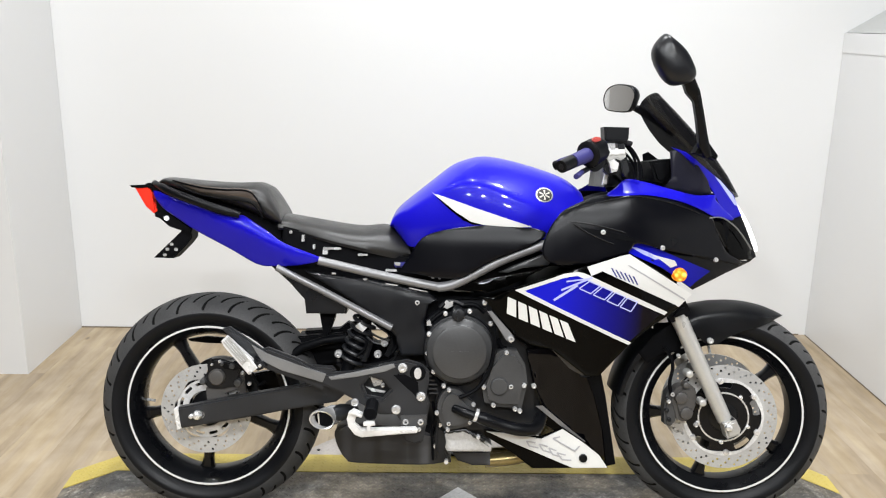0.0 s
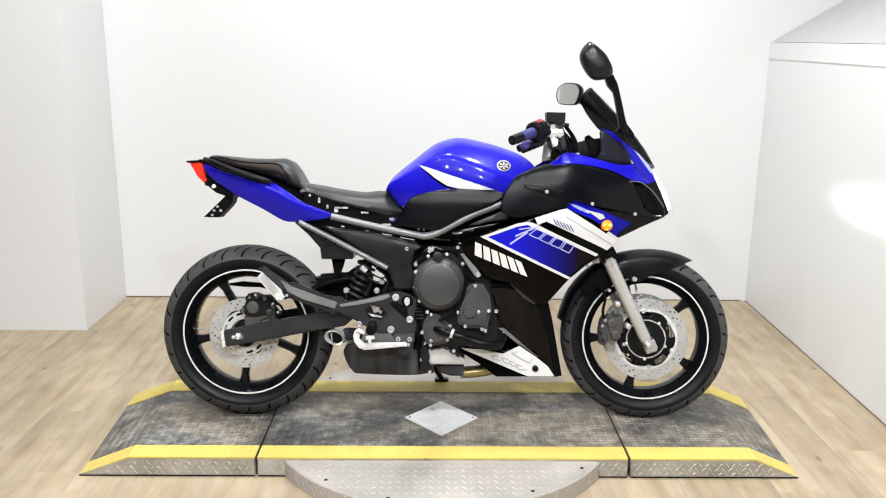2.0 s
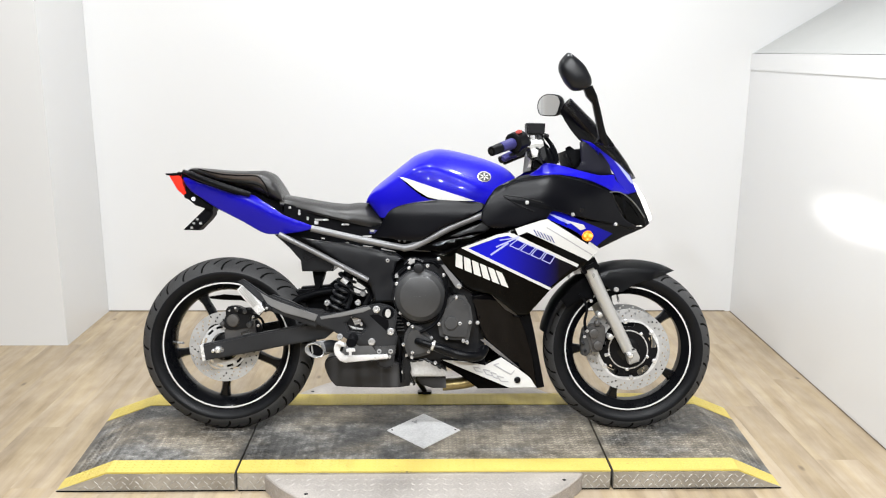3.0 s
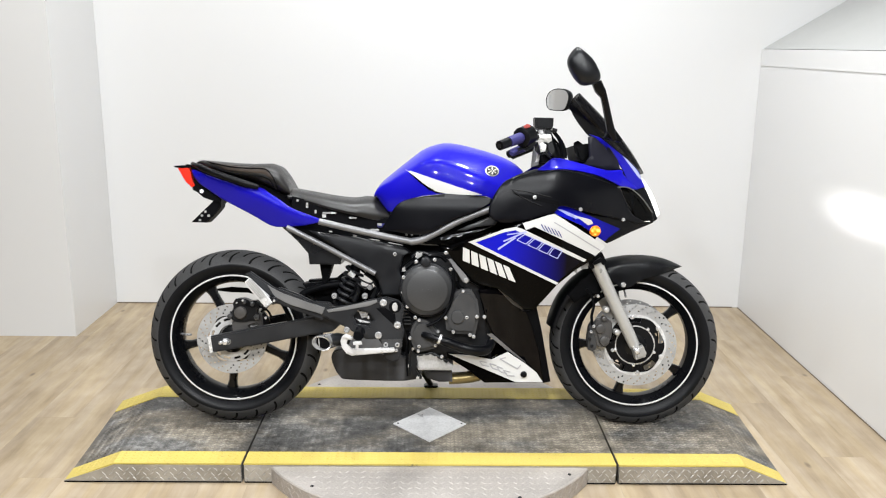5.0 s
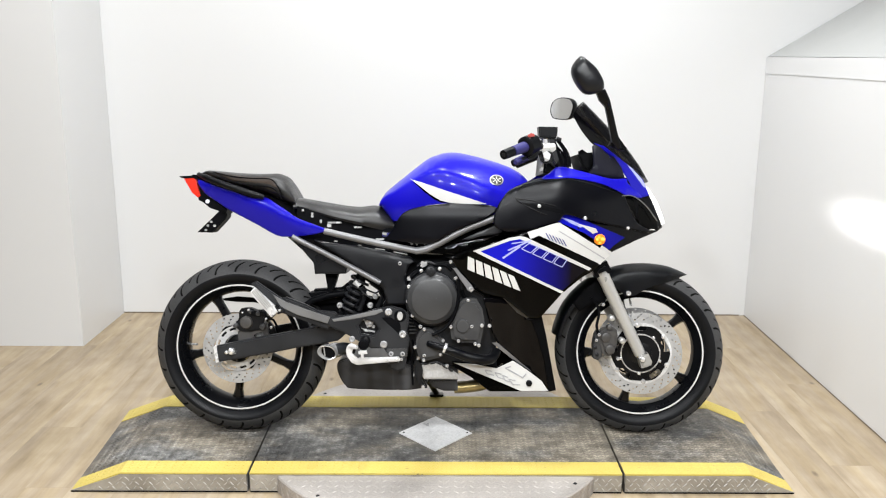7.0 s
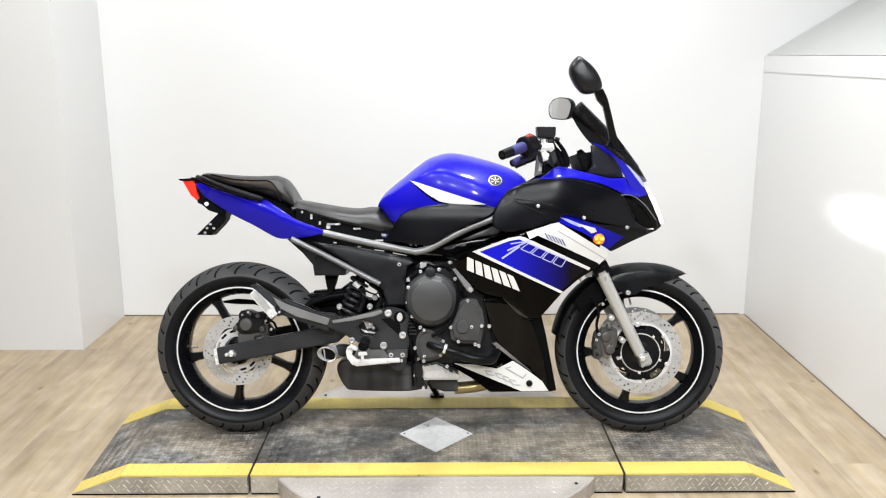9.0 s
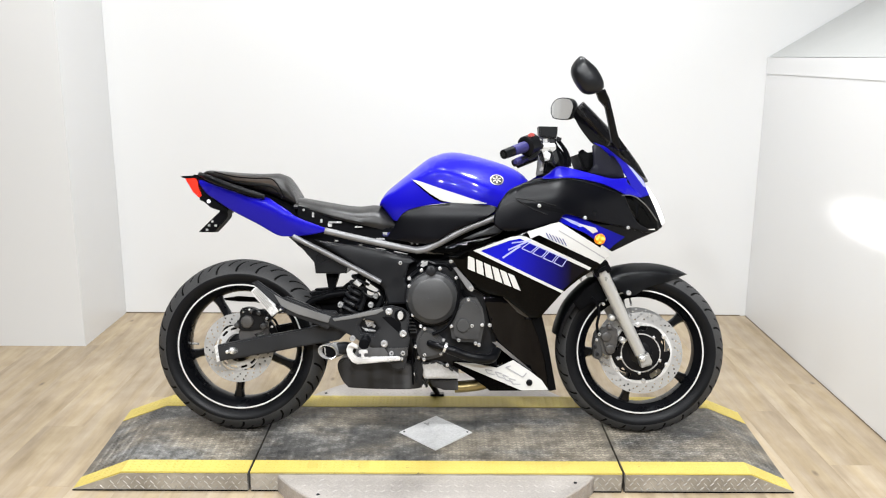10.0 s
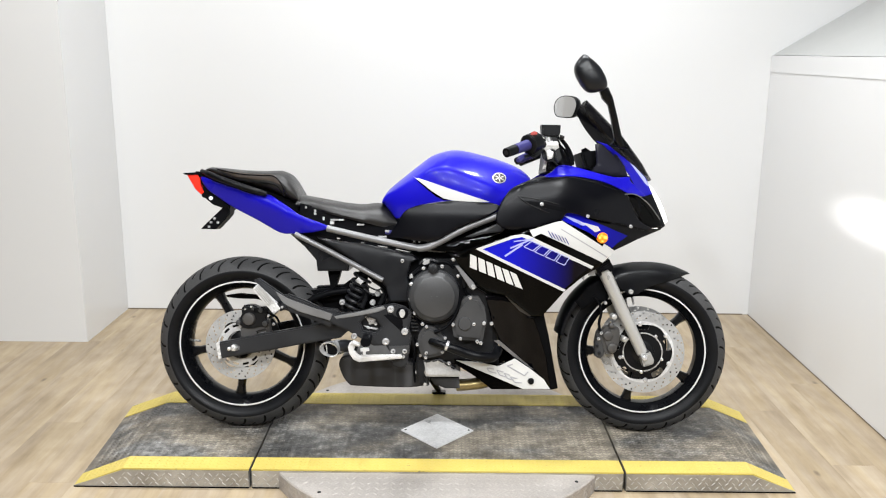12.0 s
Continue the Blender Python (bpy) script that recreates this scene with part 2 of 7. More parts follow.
def yellow_paint():
    """Yellow floor paint, worn through to dark metal in small nicks and dulled by dirt."""
    m, nt, b = nodes_of("worn_yellow_safety_paint")
    vec = coords(nt)
    big, nick, fine = noise_tex(nt, vec, 5, 4, 0.6), noise_tex(nt, coords(nt, (1, 2.2, 1)), 42, 5, 0.7), noise_tex(nt, vec, 220, 3)
    paint = ramp(nt, big, [(0.3, (0.47, 0.368, 0.085)), (0.7, (0.55, 0.437, 0.104))])
    mx = nt.nodes.new("ShaderNodeMix")
    mx.data_type = "RGBA"
    link(nt, ramp(nt, nick, [(0.635, grey(0)), (0.70, grey(0.85))]), mx.inputs[0])
    link(nt, paint, mx.inputs[6])
    mx.inputs[7].default_value = (0.16, 0.13, 0.06, 1)
    link(nt, mx.outputs[2], b.inputs["Base Color"])
    b.inputs["Roughness"].default_value = 0.5
    bump(nt, b, fine, 0.2)
    return m


def tread_alu():
    m, nt, b = nodes_of("scuffed_aluminium_tread_plate")
    vec = coords(nt)
    a, d = noise_tex(nt, vec, 7, 6, 0.65), noise_tex(nt, vec, 140, 4, 0.6)
    link(nt, ramp(nt, a, [(0.3, (0.26, 0.243, 0.212)), (0.55, (0.395, 0.375, 0.338)), (0.75, (0.52, 0.50, 0.46))]), b.inputs["Base Color"])
    link(nt, ramp(nt, d, [(0.3, grey(0.28)), (0.7, grey(0.5))]), b.inputs["Roughness"])
    b.inputs["Metallic"].default_value = 0.55
    bump(nt, b, d, 0.12, 0.001)
    return m


def plank_wood():
    m, nt, b = nodes_of("oak_look_vinyl_plank")
    info = nt.nodes.new("ShaderNodeObjectInfo")
    tc = nt.nodes.new("ShaderNodeTexCoord")
    add = nt.nodes.new("ShaderNodeVectorMath")
    add.operation = "MULTIPLY_ADD"
    add.inputs[1].default_value = (1, 1, 1)
    rnd = nt.nodes.new("ShaderNodeCombineXYZ")
    mul = nt.nodes.new("ShaderNodeMath")
    mul.operation = "MULTIPLY"
    mul.inputs[1].default_value = 37.0
    link(nt, info.outputs["Random"], mul.inputs[0])
    link(nt, mul.outputs[0], rnd.inputs[0])
    link(nt, mul.outputs[0], rnd.inputs[1])
    link(nt, tc.outputs["Object"], add.inputs[0])
    link(nt, rnd.outputs[0], add.inputs[2])
    mp = nt.nodes.new("ShaderNodeMapping")
    mp.inputs["Scale"].default_value = (8, 0.8, 1)
    link(nt, add.outputs[0], mp.inputs[0])
    g1 = noise_tex(nt, mp.outputs[0], 2.2, 6, 0.6)
    g2 = noise_tex(nt, mp.outputs[0], 14, 4, 0.6)
    strips = nt.nodes.new("ShaderNodeMapping")
    strips.inputs["Scale"].default_value = (19.0, 1.5, 1)
    link(nt, add.outputs[0], strips.inputs[0])
    g3 = noise_tex(nt, strips.outputs[0], 1.0, 2, 0.5)
    beige = ramp(nt, g1, [(0.28, (0.236, 0.182, 0.123)), (0.48, (0.331, 0.265, 0.191)), (0.70, (0.404, 0.334, 0.253))])
    honey = ramp(nt, g1, [(0.28, (0.231, 0.175, 0.107)), (0.48, (0.341, 0.267, 0.176)), (0.70, (0.425, 0.346, 0.241))])
    blend = nt.nodes.new("ShaderNodeMix")
    blend.data_type = "RGBA"
    link(nt, ramp(nt, g3, [(0.42, grey(0)), (0.58, grey(1))]), blend.inputs[0])
    link(nt, beige, blend.inputs[6])
    link(nt, honey, blend.inputs[7])
    v = nt.nodes.new("ShaderNodeTexVoronoi")
    v.inputs["Scale"].default_value = 1.0
    kn = nt.nodes.new("ShaderNodeMapping")
    kn.inputs["Scale"].default_value = (5.5, 2.6, 1)
    link(nt, add.outputs[0], kn.inputs[0])
    link(nt, kn.outputs[0], v.inputs["Vector"])
    knots = ramp(nt, v.outputs["Distance"], [(0.02, (0.45, 0.42, 0.40)), (0.07, (1, 1, 1))])
    kmix = nt.nodes.new("ShaderNodeMix")
    kmix.data_type, kmix.blend_type = "RGBA", "MULTIPLY"
    kmix.inputs[0].default_value = 1.0
    link(nt, blend.outputs[2], kmix.inputs[6])
    link(nt, knots, kmix.inputs[7])
    base = kmix.outputs[2]
    tint = ramp(nt, info.outputs["Random"], [(0.0, (0.885, 0.882, 0.866)), (0.5, (0.972, 0.976, 0.966)), (1.0, (1.035, 1.04, 1.026))])
    mx = nt.nodes.new("ShaderNodeMix")
    mx.data_type, mx.blend_type = "RGBA", "MULTIPLY"
    mx.inputs[0].default_value = 1.0
    link(nt, base, mx.inputs[6])
    link(nt, tint, mx.inputs[7])
    mottle = nt.nodes.new("ShaderNodeMix")
    mottle.data_type, mottle.blend_type = "RGBA", "MULTIPLY"
    mottle.inputs[0].default_value = 1.0
    link(nt, mx.outputs[2], mottle.inputs[6])
    link(nt, ramp(nt, noise_tex(nt, add.outputs[0], 7, 3, 0.55), [(0.34, (0.88, 0.855, 0.80)), (0.62, (1.03, 1.025, 1.01))]), mottle.inputs[7])
    link(nt, mottle.outputs[2], b.inputs["Base Color"])
    link(nt, ramp(nt, g2, [(0.3, grey(0.34)), (0.7, grey(0.5))]), b.inputs["Roughness"])
    bump(nt, b, g2, 0.08, 0.001)
    return m


YELLOW = yellow_paint()
LUG_PAINT = deck_paint("worn_lug_paint", 1.4)
BRIGHT_PLATE = surface("clean_aluminium_plate", grey(0.62), 0.36, 0.3, 0, 0.22, 120, 16, 0.1)
WALL, DECK_PAINT, TREAD_ALU, PLANK = wall_paint(), deck_paint("worn_dark_deck_paint", 0.95), tread_alu(), plank_wood()
TABLE_PLATE = surface("pale_aluminium_tread_plate", (0.385, 0.355, 0.328), 0.42, 0.35, 0, 0.24, 140, 6, 0.12)
SATIN_LUG = surface("scuffed_lug_metal", (0.43, 0.415, 0.39), 0.42, 0.35, 0, 0.25, 120, 30, 0.1)
SOFFIT = surface("grey_sloping_board", (0.36, 0.362, 0.352), 0.5, 0, 0, 0.05, 120, 2, 0.05)
CEILING = surface("ceiling_white", (0.42, 0.415, 0.41), 0.7, 0, 0, 0.03, 90, 2, 0.05)
# dark paint for unseen walls, so glossy blacks reflect little
UNSEEN_DARK_WALL = surface("unseen_dark_warm_wall", (0.058, 0.050, 0.044), 0.6, 0, 0, 0.06, 90, 1.5, 0.05)
JOINT = surface("dark_joint", (0.12, 0.09, 0.06), 0.8, 0, 0, 0.2, 90, 5)


# ---- mesh tools ----
def part(name, bm, material, parent=None, label="", smooth=True):
    bmesh.ops.recalc_face_normals(bm, faces=bm.faces)
    me = bpy.data.meshes.new(name)
    bm.to_mesh(me)
    bm.free()
    for m in material if isinstance(material, (list, tuple)) else [material]:
        me.materials.append(m)
    if smooth:
        me.shade_smooth()
        me.set_sharp_from_angle(angle=radians(38))
    ob = new(name, me)
    if parent is not None:
        ob.parent = parent
    if label:
        tagged(ob, label)
    return ob


def group_of(name, label, category, m=None, group="", kind=""):
    ob = new(name)
    ob.empty_display_size = 0.1
    if m is not None:
        ob.matrix_basis = m
    return tagged(ob, label, category, group, kind)


def spline(points, closed=True, n=4):
    """Points of a Catmull-Rom curve through the given ones."""
    pts = [np.array(p, float) for p in points]
    k = len(pts)
    out = []
    for i in range(k if closed else k - 1):
        if closed:
            a, b, c, d = pts[i - 1], pts[i], pts[(i + 1) % k], pts[(i + 2) % k]
        else:
            a, b, c, d = pts[max(i - 1, 0)], pts[i], pts[i + 1], pts[min(i + 2, k - 1)]
        for j in range(n):
            t = j / n
            out.append(0.5 * (2 * b + (c - a) * t + (2 * a - 5 * b + 4 * c - d) * t * t + (3 * b - a - 3 * c + d) * t ** 3))
    if not closed:
        out.append(pts[-1])
    return [tuple(p) for p in out]


def block(x0, x1, y0, y1, z0, z1, bevel=0.0):
    bm = bmesh.new()
    bmesh.ops.create_cube(bm, size=1.0)
    for v in bm.verts:
        v.co = Vector((x0 if v.co.x < 0 else x1, y0 if v.co.y < 0 else y1, z0 if v.co.z < 0 else z1))
    if bevel:
        bmesh.ops.bevel(bm, geom=bm.edges[:], offset=bevel, segments=2, affect="EDGES")
    return bm


def filled(bm, outline, y=0.0):
    vs = [bm.verts.new((x, y, z)) for x, z in outline]
    es = [bm.edges.new((vs[i], vs[(i + 1) % len(vs)])) for i in range(len(vs))]
    bmesh.ops.triangle_fill(bm, use_beauty=True, use_dissolve=False, edges=es)
    return vs


def plate(outline, y0, y1, bevel=0.003, curved=False, holes=()):
    """A plate of the given side outline between two lateral planes, with rounded edges."""
    if curved:
        outline = spline(outline)
    bm = bmesh.new()
    edges = []
    for loop in (outline, *holes):
        vs = [bm.verts.new((x, y0, z)) for x, z in loop]
        edges += [bm.edges.new((vs[i], vs[(i + 1) % len(vs)])) for i in range(len(vs))]
    bmesh.ops.triangle_fill(bm, use_beauty=True, use_dissolve=False, edges=edges)
    bmesh.ops.dissolve_limit(bm, angle_limit=0.01, verts=bm.verts, edges=bm.edges)
    faces = bm.faces[:]
    made = bmesh.ops.extrude_face_region(bm, geom=faces)
    for v in made["geom"]:
        if isinstance(v, bmesh.types.BMVert):
            v.co.y = y1
    bmesh.ops.recalc_face_normals(bm, faces=bm.faces)
    if bevel:
        rim = [e for e in bm.edges if abs(e.verts[0].co.y - e.verts[1].co.y) < 1e-6 and len(e.link_faces) == 2 and e.calc_face_angle(0) > 0.6]
        bmesh.ops.bevel(bm, geom=rim, offset=bevel, segments=2, affect="EDGES", clamp_overlap=True)
    return bm


def inset(outline, d):
    """The outline moved inwards by d."""
    p = [np.array(q, float) for q in outline]
    n = len(p)
    area = sum(p[k][0] * p[(k + 1) % n][1] - p[(k + 1) % n][0] * p[k][1] for k in range(n))
    side = 1.0 if area > 0 else -1.0
    out = []
    for k in range(n):
        a, b = p[k] - p[k - 1], p[(k + 1) % n] - p[k]
        a, b = a / max(np.hypot(*a), 1e-9), b / max(np.hypot(*b), 1e-9)
        m = np.array([-(a[1] + b[1]), a[0] + b[0]]) * side
        m = m / max(np.hypot(*m), 1e-6)
        cos_half = max(0.6, abs(float(np.dot(m, np.array([-a[1], a[0]])))))
        out.append(tuple(p[k] + m * d / cos_half))
    return out


def panel(outline, lateral, thick=0.004, step=0.03, lip=0.006, curved=False, lift=0.0):
    """A moulded panel: the outline laid on the surface y = lateral(x, z), its edge rolled inwards."""
    if curved:
        outline = spline(outline)
    bm = bmesh.new()
    inner = inset(outline, lip) if lip else outline
    vs = filled(bm, inner)
    if lip:
        rim = [bm.verts.new((x, 0, z)) for x, z in outline]
        n = len(rim)
        for k in range(n):
            bm.faces.new((rim[k], rim[(k + 1) % n], vs[(k + 1) % n], vs[k]))
    xs, zs = [p[0] for p in outline], [p[1] for p in outline]
    for lo, hi, axis in ((min(xs), max(xs), 0), (min(zs), max(zs), 2)):
        k = math.ceil(lo / step) * step
        while k < hi:
            co, no = [0, 0, 0], [0, 0, 0]
            co[axis], no[axis] = k, 1
            bmesh.ops.bisect_plane(bm, geom=bm.verts[:] + bm.edges[:] + bm.faces[:], plane_co=co, plane_no=no)
            k += step
    edge = {v for e in bm.edges if len(e.link_faces) == 1 for v in e.verts}
    for v in bm.verts:
        v.co.y = float(lateral(v.co.x, v.co.z)) - lift + (lip * 0.7 if v in edge and lip else 0)
    made = bmesh.ops.extrude_face_region(bm, geom=bm.faces[:])
    for v in made["geom"]:
        if isinstance(v, bmesh.types.BMVert):
            v.co.y += thick
    return bm


def mirrored(bm):
    """A copy of a bmesh on the other side of the middle plane."""
    b2 = bm.copy()
    for v in b2.verts:
        v.co.y = -v.co.y
    bmesh.ops.reverse_faces(b2, faces=b2.faces)
    return b2


def tube(path, radius, segs=12, caps=True):
    """A round bar along a path of (x, y, z); radius: one number or one for each point."""
    pts = [Vector(p) for p in path]
    rad = radius if isinstance(radius, (list, tuple)) else [radius] * len(pts)
    bm = bmesh.new()
    rings = []
    up = Vector((0, 1, 0))
    for i, p in enumerate(pts):
        d = (pts[min(i + 1, len(pts) - 1)] - pts[max(i - 1, 0)]).normalized()
        if abs(d.dot(up)) > 0.95:
            up = Vector((0, 0, 1)) if abs(d.z) < 0.9 else Vector((1, 0, 0))
        a = (up - d * up.dot(d)).normalized()
        b = d.cross(a)
        up = a
        rings.append([bm.verts.new(p + rad[i] * (math.cos(t) * a + math.sin(t) * b)) for t in (2 * math.pi * k / segs for k in range(segs))])
    for r, s in zip(rings, rings[1:]):
        for k in range(segs):
            bm.faces.new((r[k], r[(k + 1) % segs], s[(k + 1) % segs], s[k]))
    if caps:
        bm.faces.new(rings[0])
        bm.faces.new(rings[-1])
    return bm


def lathe(profile, segs=48, center=(0, 0), closed=False):
    """Turned about the lateral axis: profile of (radius, y)."""
    cx, cz = center
    bm = bmesh.new()
    rings = [[bm.verts.new((cx + r * math.cos(a), y, cz + r * math.sin(a))) for a in (2 * math.pi * k / segs for k in range(segs))] for r, y in profile]
    pairs = list(zip(rings, rings[1:])) + ([(rings[-1], rings[0])] if closed else [])
    for r, s in pairs:
        for k in range(segs):
            bm.faces.new((r[k], r[(k + 1) % segs], s[(k + 1) % segs], s[k]))
    if not closed:
        for ring in (rings[0], rings[-1]):
            bm.faces.new(ring)
    return bm


def loft(top, bottom, widths, power=2.5, stations=28, around=28):
    """A body along x from its upper and lower outline and its half widths."""
    bm = bmesh.new()
    x0, x1 = top[0][0], top[-1][0]
    rings = []
    for i in range(stations):
        f = i / (stations - 1)
        x = x0 + (x1 - x0) * (0.5 - 0.5 * math.cos(math.pi * f))
        zt, zb, w = at(top, x), at(bottom, x), at(widths, x)
        zc, h = (zt + zb) / 2, max((zt - zb) / 2, 0.002)
        ring = []
        for k in range(around):
            a = 2 * math.pi * k / around
            c, s = math.cos(a), math.sin(a)
            ring.append(bm.verts.new((x, w * math.copysign(abs(c) ** (2 / power), c), zc + h * math.copysign(abs(s) ** (2 / power), s))))
        rings.append(ring)
    for r, s in zip(rings, rings[1:]):
        for k in range(around):
            bm.faces.new((r[k], r[(k + 1) % around], s[(k + 1) % around], s[k]))
    bm.faces.new(rings[0])
    bm.faces.new(rings[-1])
    return bm


def cushion(top, bottom, widths, power=2.4, stations=40, around=28):
    """A padded seat: widest along its lower edge and domed above it."""
    bm = bmesh.new()
    x0, x1 = top[0][0], top[-1][0]
    rings = []
    for i in range(stations):
        x = x0 + (x1 - x0) * (0.5 - 0.5 * math.cos(math.pi * i / (stations - 1)))
        zt, zb, w = at(top, x), at(bottom, x), at(widths, x)
        h = max(zt - zb, 0.003)
        ring = [bm.verts.new((x, u * w, zb)) for u in (-0.6, 0.0, 0.6)] + [bm.verts.new((x, 0.95 * w, zb - 0.002))]
        for k in range(around + 1):
            a = math.pi * k / around
            c = math.cos(a)
            ring.append(bm.verts.new((x, w * math.copysign(abs(c) ** (2 / power), c), zb + 0.12 * h + 0.88 * h * math.sin(a) ** (2 / power))))
        ring.append(bm.verts.new((x, -0.95 * w, zb - 0.002)))
        rings.append(ring)
    n = len(rings[0])
    for r, s in zip(rings, rings[1:]):
        for k in range(n):
            bm.faces.new((r[k], r[(k + 1) % n], s[(k + 1) % n], s[k]))
    bm.faces.new(rings[0])
    bm.faces.new(rings[-1])
    return bm


def at(curve, x):
    """The height of a curve of (x, z) at x."""
    return float(np.interp(x, [p[0] for p in curve], [p[1] for p in curve]))


TANK_TOP = [(-0.218, 0.821), (-0.212, 0.84), (-0.195, 0.865), (-0.148, 0.905), (-0.088, 0.953), (-0.048, 0.983), (-0.007, 0.999), (0.026, 1.006), (0.067, 1.004), (0.128, 0.991), (0.196, 0.972), (0.25, 0.952), (0.284, 0.932), (0.306, 0.912)]
TANK_BOTTOM = [(-0.210, 0.812), (-0.169, 0.763), (-0.104, 0.754), (0.046, 0.756), (0.189, 0.757), (0.294, 0.771)]
TANK_WIDTH = [(-0.21, 0.09), (-0.16, 0.125), (-0.08, 0.15), (0.02, 0.172), (0.14, 0.175), (0.24, 0.16), (0.30, 0.14)]


TANK_TOP, TANK_WIDTH = spline(TANK_TOP, False, 4), spline(TANK_WIDTH, False, 5)
TANK_CREASE = [(-0.21, 1.03), (-0.056, 0.964), (-0.025, 0.954), (0.018, 0.939), (0.092, 0.909), (0.196, 0.868), (0.240, 0.850), (0.30, 0.826)]
TANK_CREASE = spline(TANK_CREASE, False, 4)


def tank_section(x):
    """Top, bottom, shoulder height and half width of the tank at x."""
    zt, zb = at(TANK_TOP, x), at(TANK_BOTTOM, x)
    a, b = at(TANK_CREASE, x), zb + 0.78 * (zt - zb)
    return zt, zb, (a + b - math.hypot(a - b, 0.02)) / 2, at(TANK_WIDTH, x)


def tank_y(x, z):
    zt, zb, zc, w = tank_section(x)
    if z < zc:
        f = max(0.0, (z - zb) / max(zc - zb, 0.005))
        return -w * (0.86 + 0.48 * f - 0.40 * f * f)
    return -0.94 * w * max(0.0, 1 - (z - zc) / max(zt - zc, 0.005)) ** 0.5


def tank_body():
    """The tank: rounded flanks, a shoulder line on either side and a domed top."""
    bm = bmesh.new()
    rings = []
    x0, x1 = TANK_TOP[0][0], TANK_TOP[-1][0]
    for i in range(56):
        x = x0 + (x1 - x0) * (0.5 - 0.5 * math.cos(math.pi * i / 55))
        zt, zb, zc, w = tank_section(x)
        half = [(0.5 * w, zb)] + [(-tank_y(x, zb + (zc - zb) * f), zb + (zc - zb) * f) for f in (0.0, 0.1, 0.25, 0.4, 0.55, 0.7, 0.82, 0.91, 0.965)]
        for k in range(15):
            q = 0.965 * (1 - k / 14)
            half.append((0.94 * w * q, zt - (zt - zc) * q * q))
        ring = half + [(-y, z) for y, z in reversed(half[:-1])]
        rings.append([bm.verts.new((x, y, z)) for y, z in ring])
    n = len(rings[0])
    for r, q in zip(rings, rings[1:]):
        for k in range(n):
            bm.faces.new((r[k], r[(k + 1) % n], q[(k + 1) % n], q[k]))
    bm.faces.new(rings[0])
    bm.faces.new(rings[-1])
    return bm


def pad_y(x, z):
    return -(0.186 - 0.9 * max(0.0, -0.02 - x) ** 2 - 0.25 * max(0.0, 0.70 - z) - 3.5 * max(0.0, z - 0.765) ** 2)


def fair_y(x, z):
    return -(0.246 - 0.26 * max(0.0, 0.70 - z) - 0.9 * max(0.0, x - 0.36) ** 2 + 0.02 * math.sin(9 * (x - 0.1)))


COWL_CREASE = [(0.17, 0.79), (0.213, 0.831), (0.248, 0.866), (0.297, 0.886), (0.367, 0.902), (0.41, 0.907), (0.481, 0.896), (0.539, 0.88), (0.594, 0.86), (0.66, 0.82), (0.76, 0.76)]
COWL_CREASE = spline(COWL_CREASE, False, 5)
COWL_ROLL = [(0.2, 0.6), (0.3, 2.4), (0.5, 3.0), (0.62, 0.7), (0.7, 0.2)]
COWL_SLOPE = [(0.2, 0.3), (0.3, 0.8), (0.42, 1.3), (0.6, 0.35), (0.7, 0.1)]


def cowl_y(x, z):
    """The cowl's flank: it rolls over towards a shoulder line and falls inwards above it."""
    d = z - at(COWL_CREASE, x)
    roll = min(0.08, max(0.0, d + 0.08))
    return -(0.252 - 0.20 * max(0.0, (x - 0.36) / 0.5) ** 1.7 - 0.10 * max(0.0, 0.20 - x) - at(COWL_ROLL, x) * roll ** 2 - at(COWL_SLOPE, x) * max(0.0, d) - 0.35 * max(0.0, 0.74 - z))


def inner_y(x, z):
    return cowl_y(x, z) + 0.022


TAIL_CREASE = spline([(-0.850, 0.891), (-0.780, 0.873), (-0.677, 0.836), (-0.588, 0.801), (-0.529, 0.772), (-0.455, 0.746), (-0.395, 0.732)], False, 4)


def tail_y(x, z):
    """The tail's flank: it falls inwards above and below a soft crease."""
    d = z - at(TAIL_CREASE, x)
    fall = (0.55 if d < 0 else 0.75) * (math.hypot(d, 0.013) - 0.013)
    return -(0.06 + 0.19 * max(0.0, x + 0.90) ** 0.8 - 0.8 * max(0.0, x + 0.5) ** 2 - fall)


def nose_y(x, z):
    return -0.15 + 0.32 * max(0.0, x - 0.58)


def flap_y(x, z):
    return -(0.19 - 0.16 * max(0.0, 0.55 - z) - 0.25 * max(0.0, x - 0.28))


# ---- room ----
def toed_in(bm):
    """The low wall runs slightly inwards towards the camera."""
    for v in bm.verts:
        v.co.x -= 0.0145 * (1.617 - v.co.y)
    return bm


def box_structure(name, material, dims, label="", bevel=0.0, toe=False):
    bm = block(*dims, bevel)
    return tagged(part(name, toed_in(bm) if toe else bm, material, None, "", False), label, "", "", "structure")


XL, XR, YB, YC = -1.735, 1.686, 1.617, 1.065     # column face, low wall, rear wall, column front
LOW = 1.396
box_structure("wall_north", WALL, (-6.0, 6.0, YB, YB + 0.15, 0, ROOM_H), "glossy white wall behind the motorcycle")
box_structure("column_west", WALL, (-6.0, XL, YC, YB - 0.002, 0, ROOM_H), "boxed-out glossy white wall section")
box_structure("wall_east", WALL, (XR, XR + 0.12, -1.6, YB - 0.002, 0, LOW - 0.085), "low glossy white wall beside the platform", 0.0, True)
box_structure("wall_cap", WALL, (XR - 0.003, XR + 0.13, -1.6, YB - 0.002, LOW - 0.085, LOW), "white board along the top of the low wall", 0.002, True)
# three unseen walls added to close the room, dark to dim reflections
box_structure("wall_west", UNSEEN_DARK_WALL, (-6.15, -6.0, -6.5, YC, 0, ROOM_H), "unseen warm dark wall added to dim reflections")
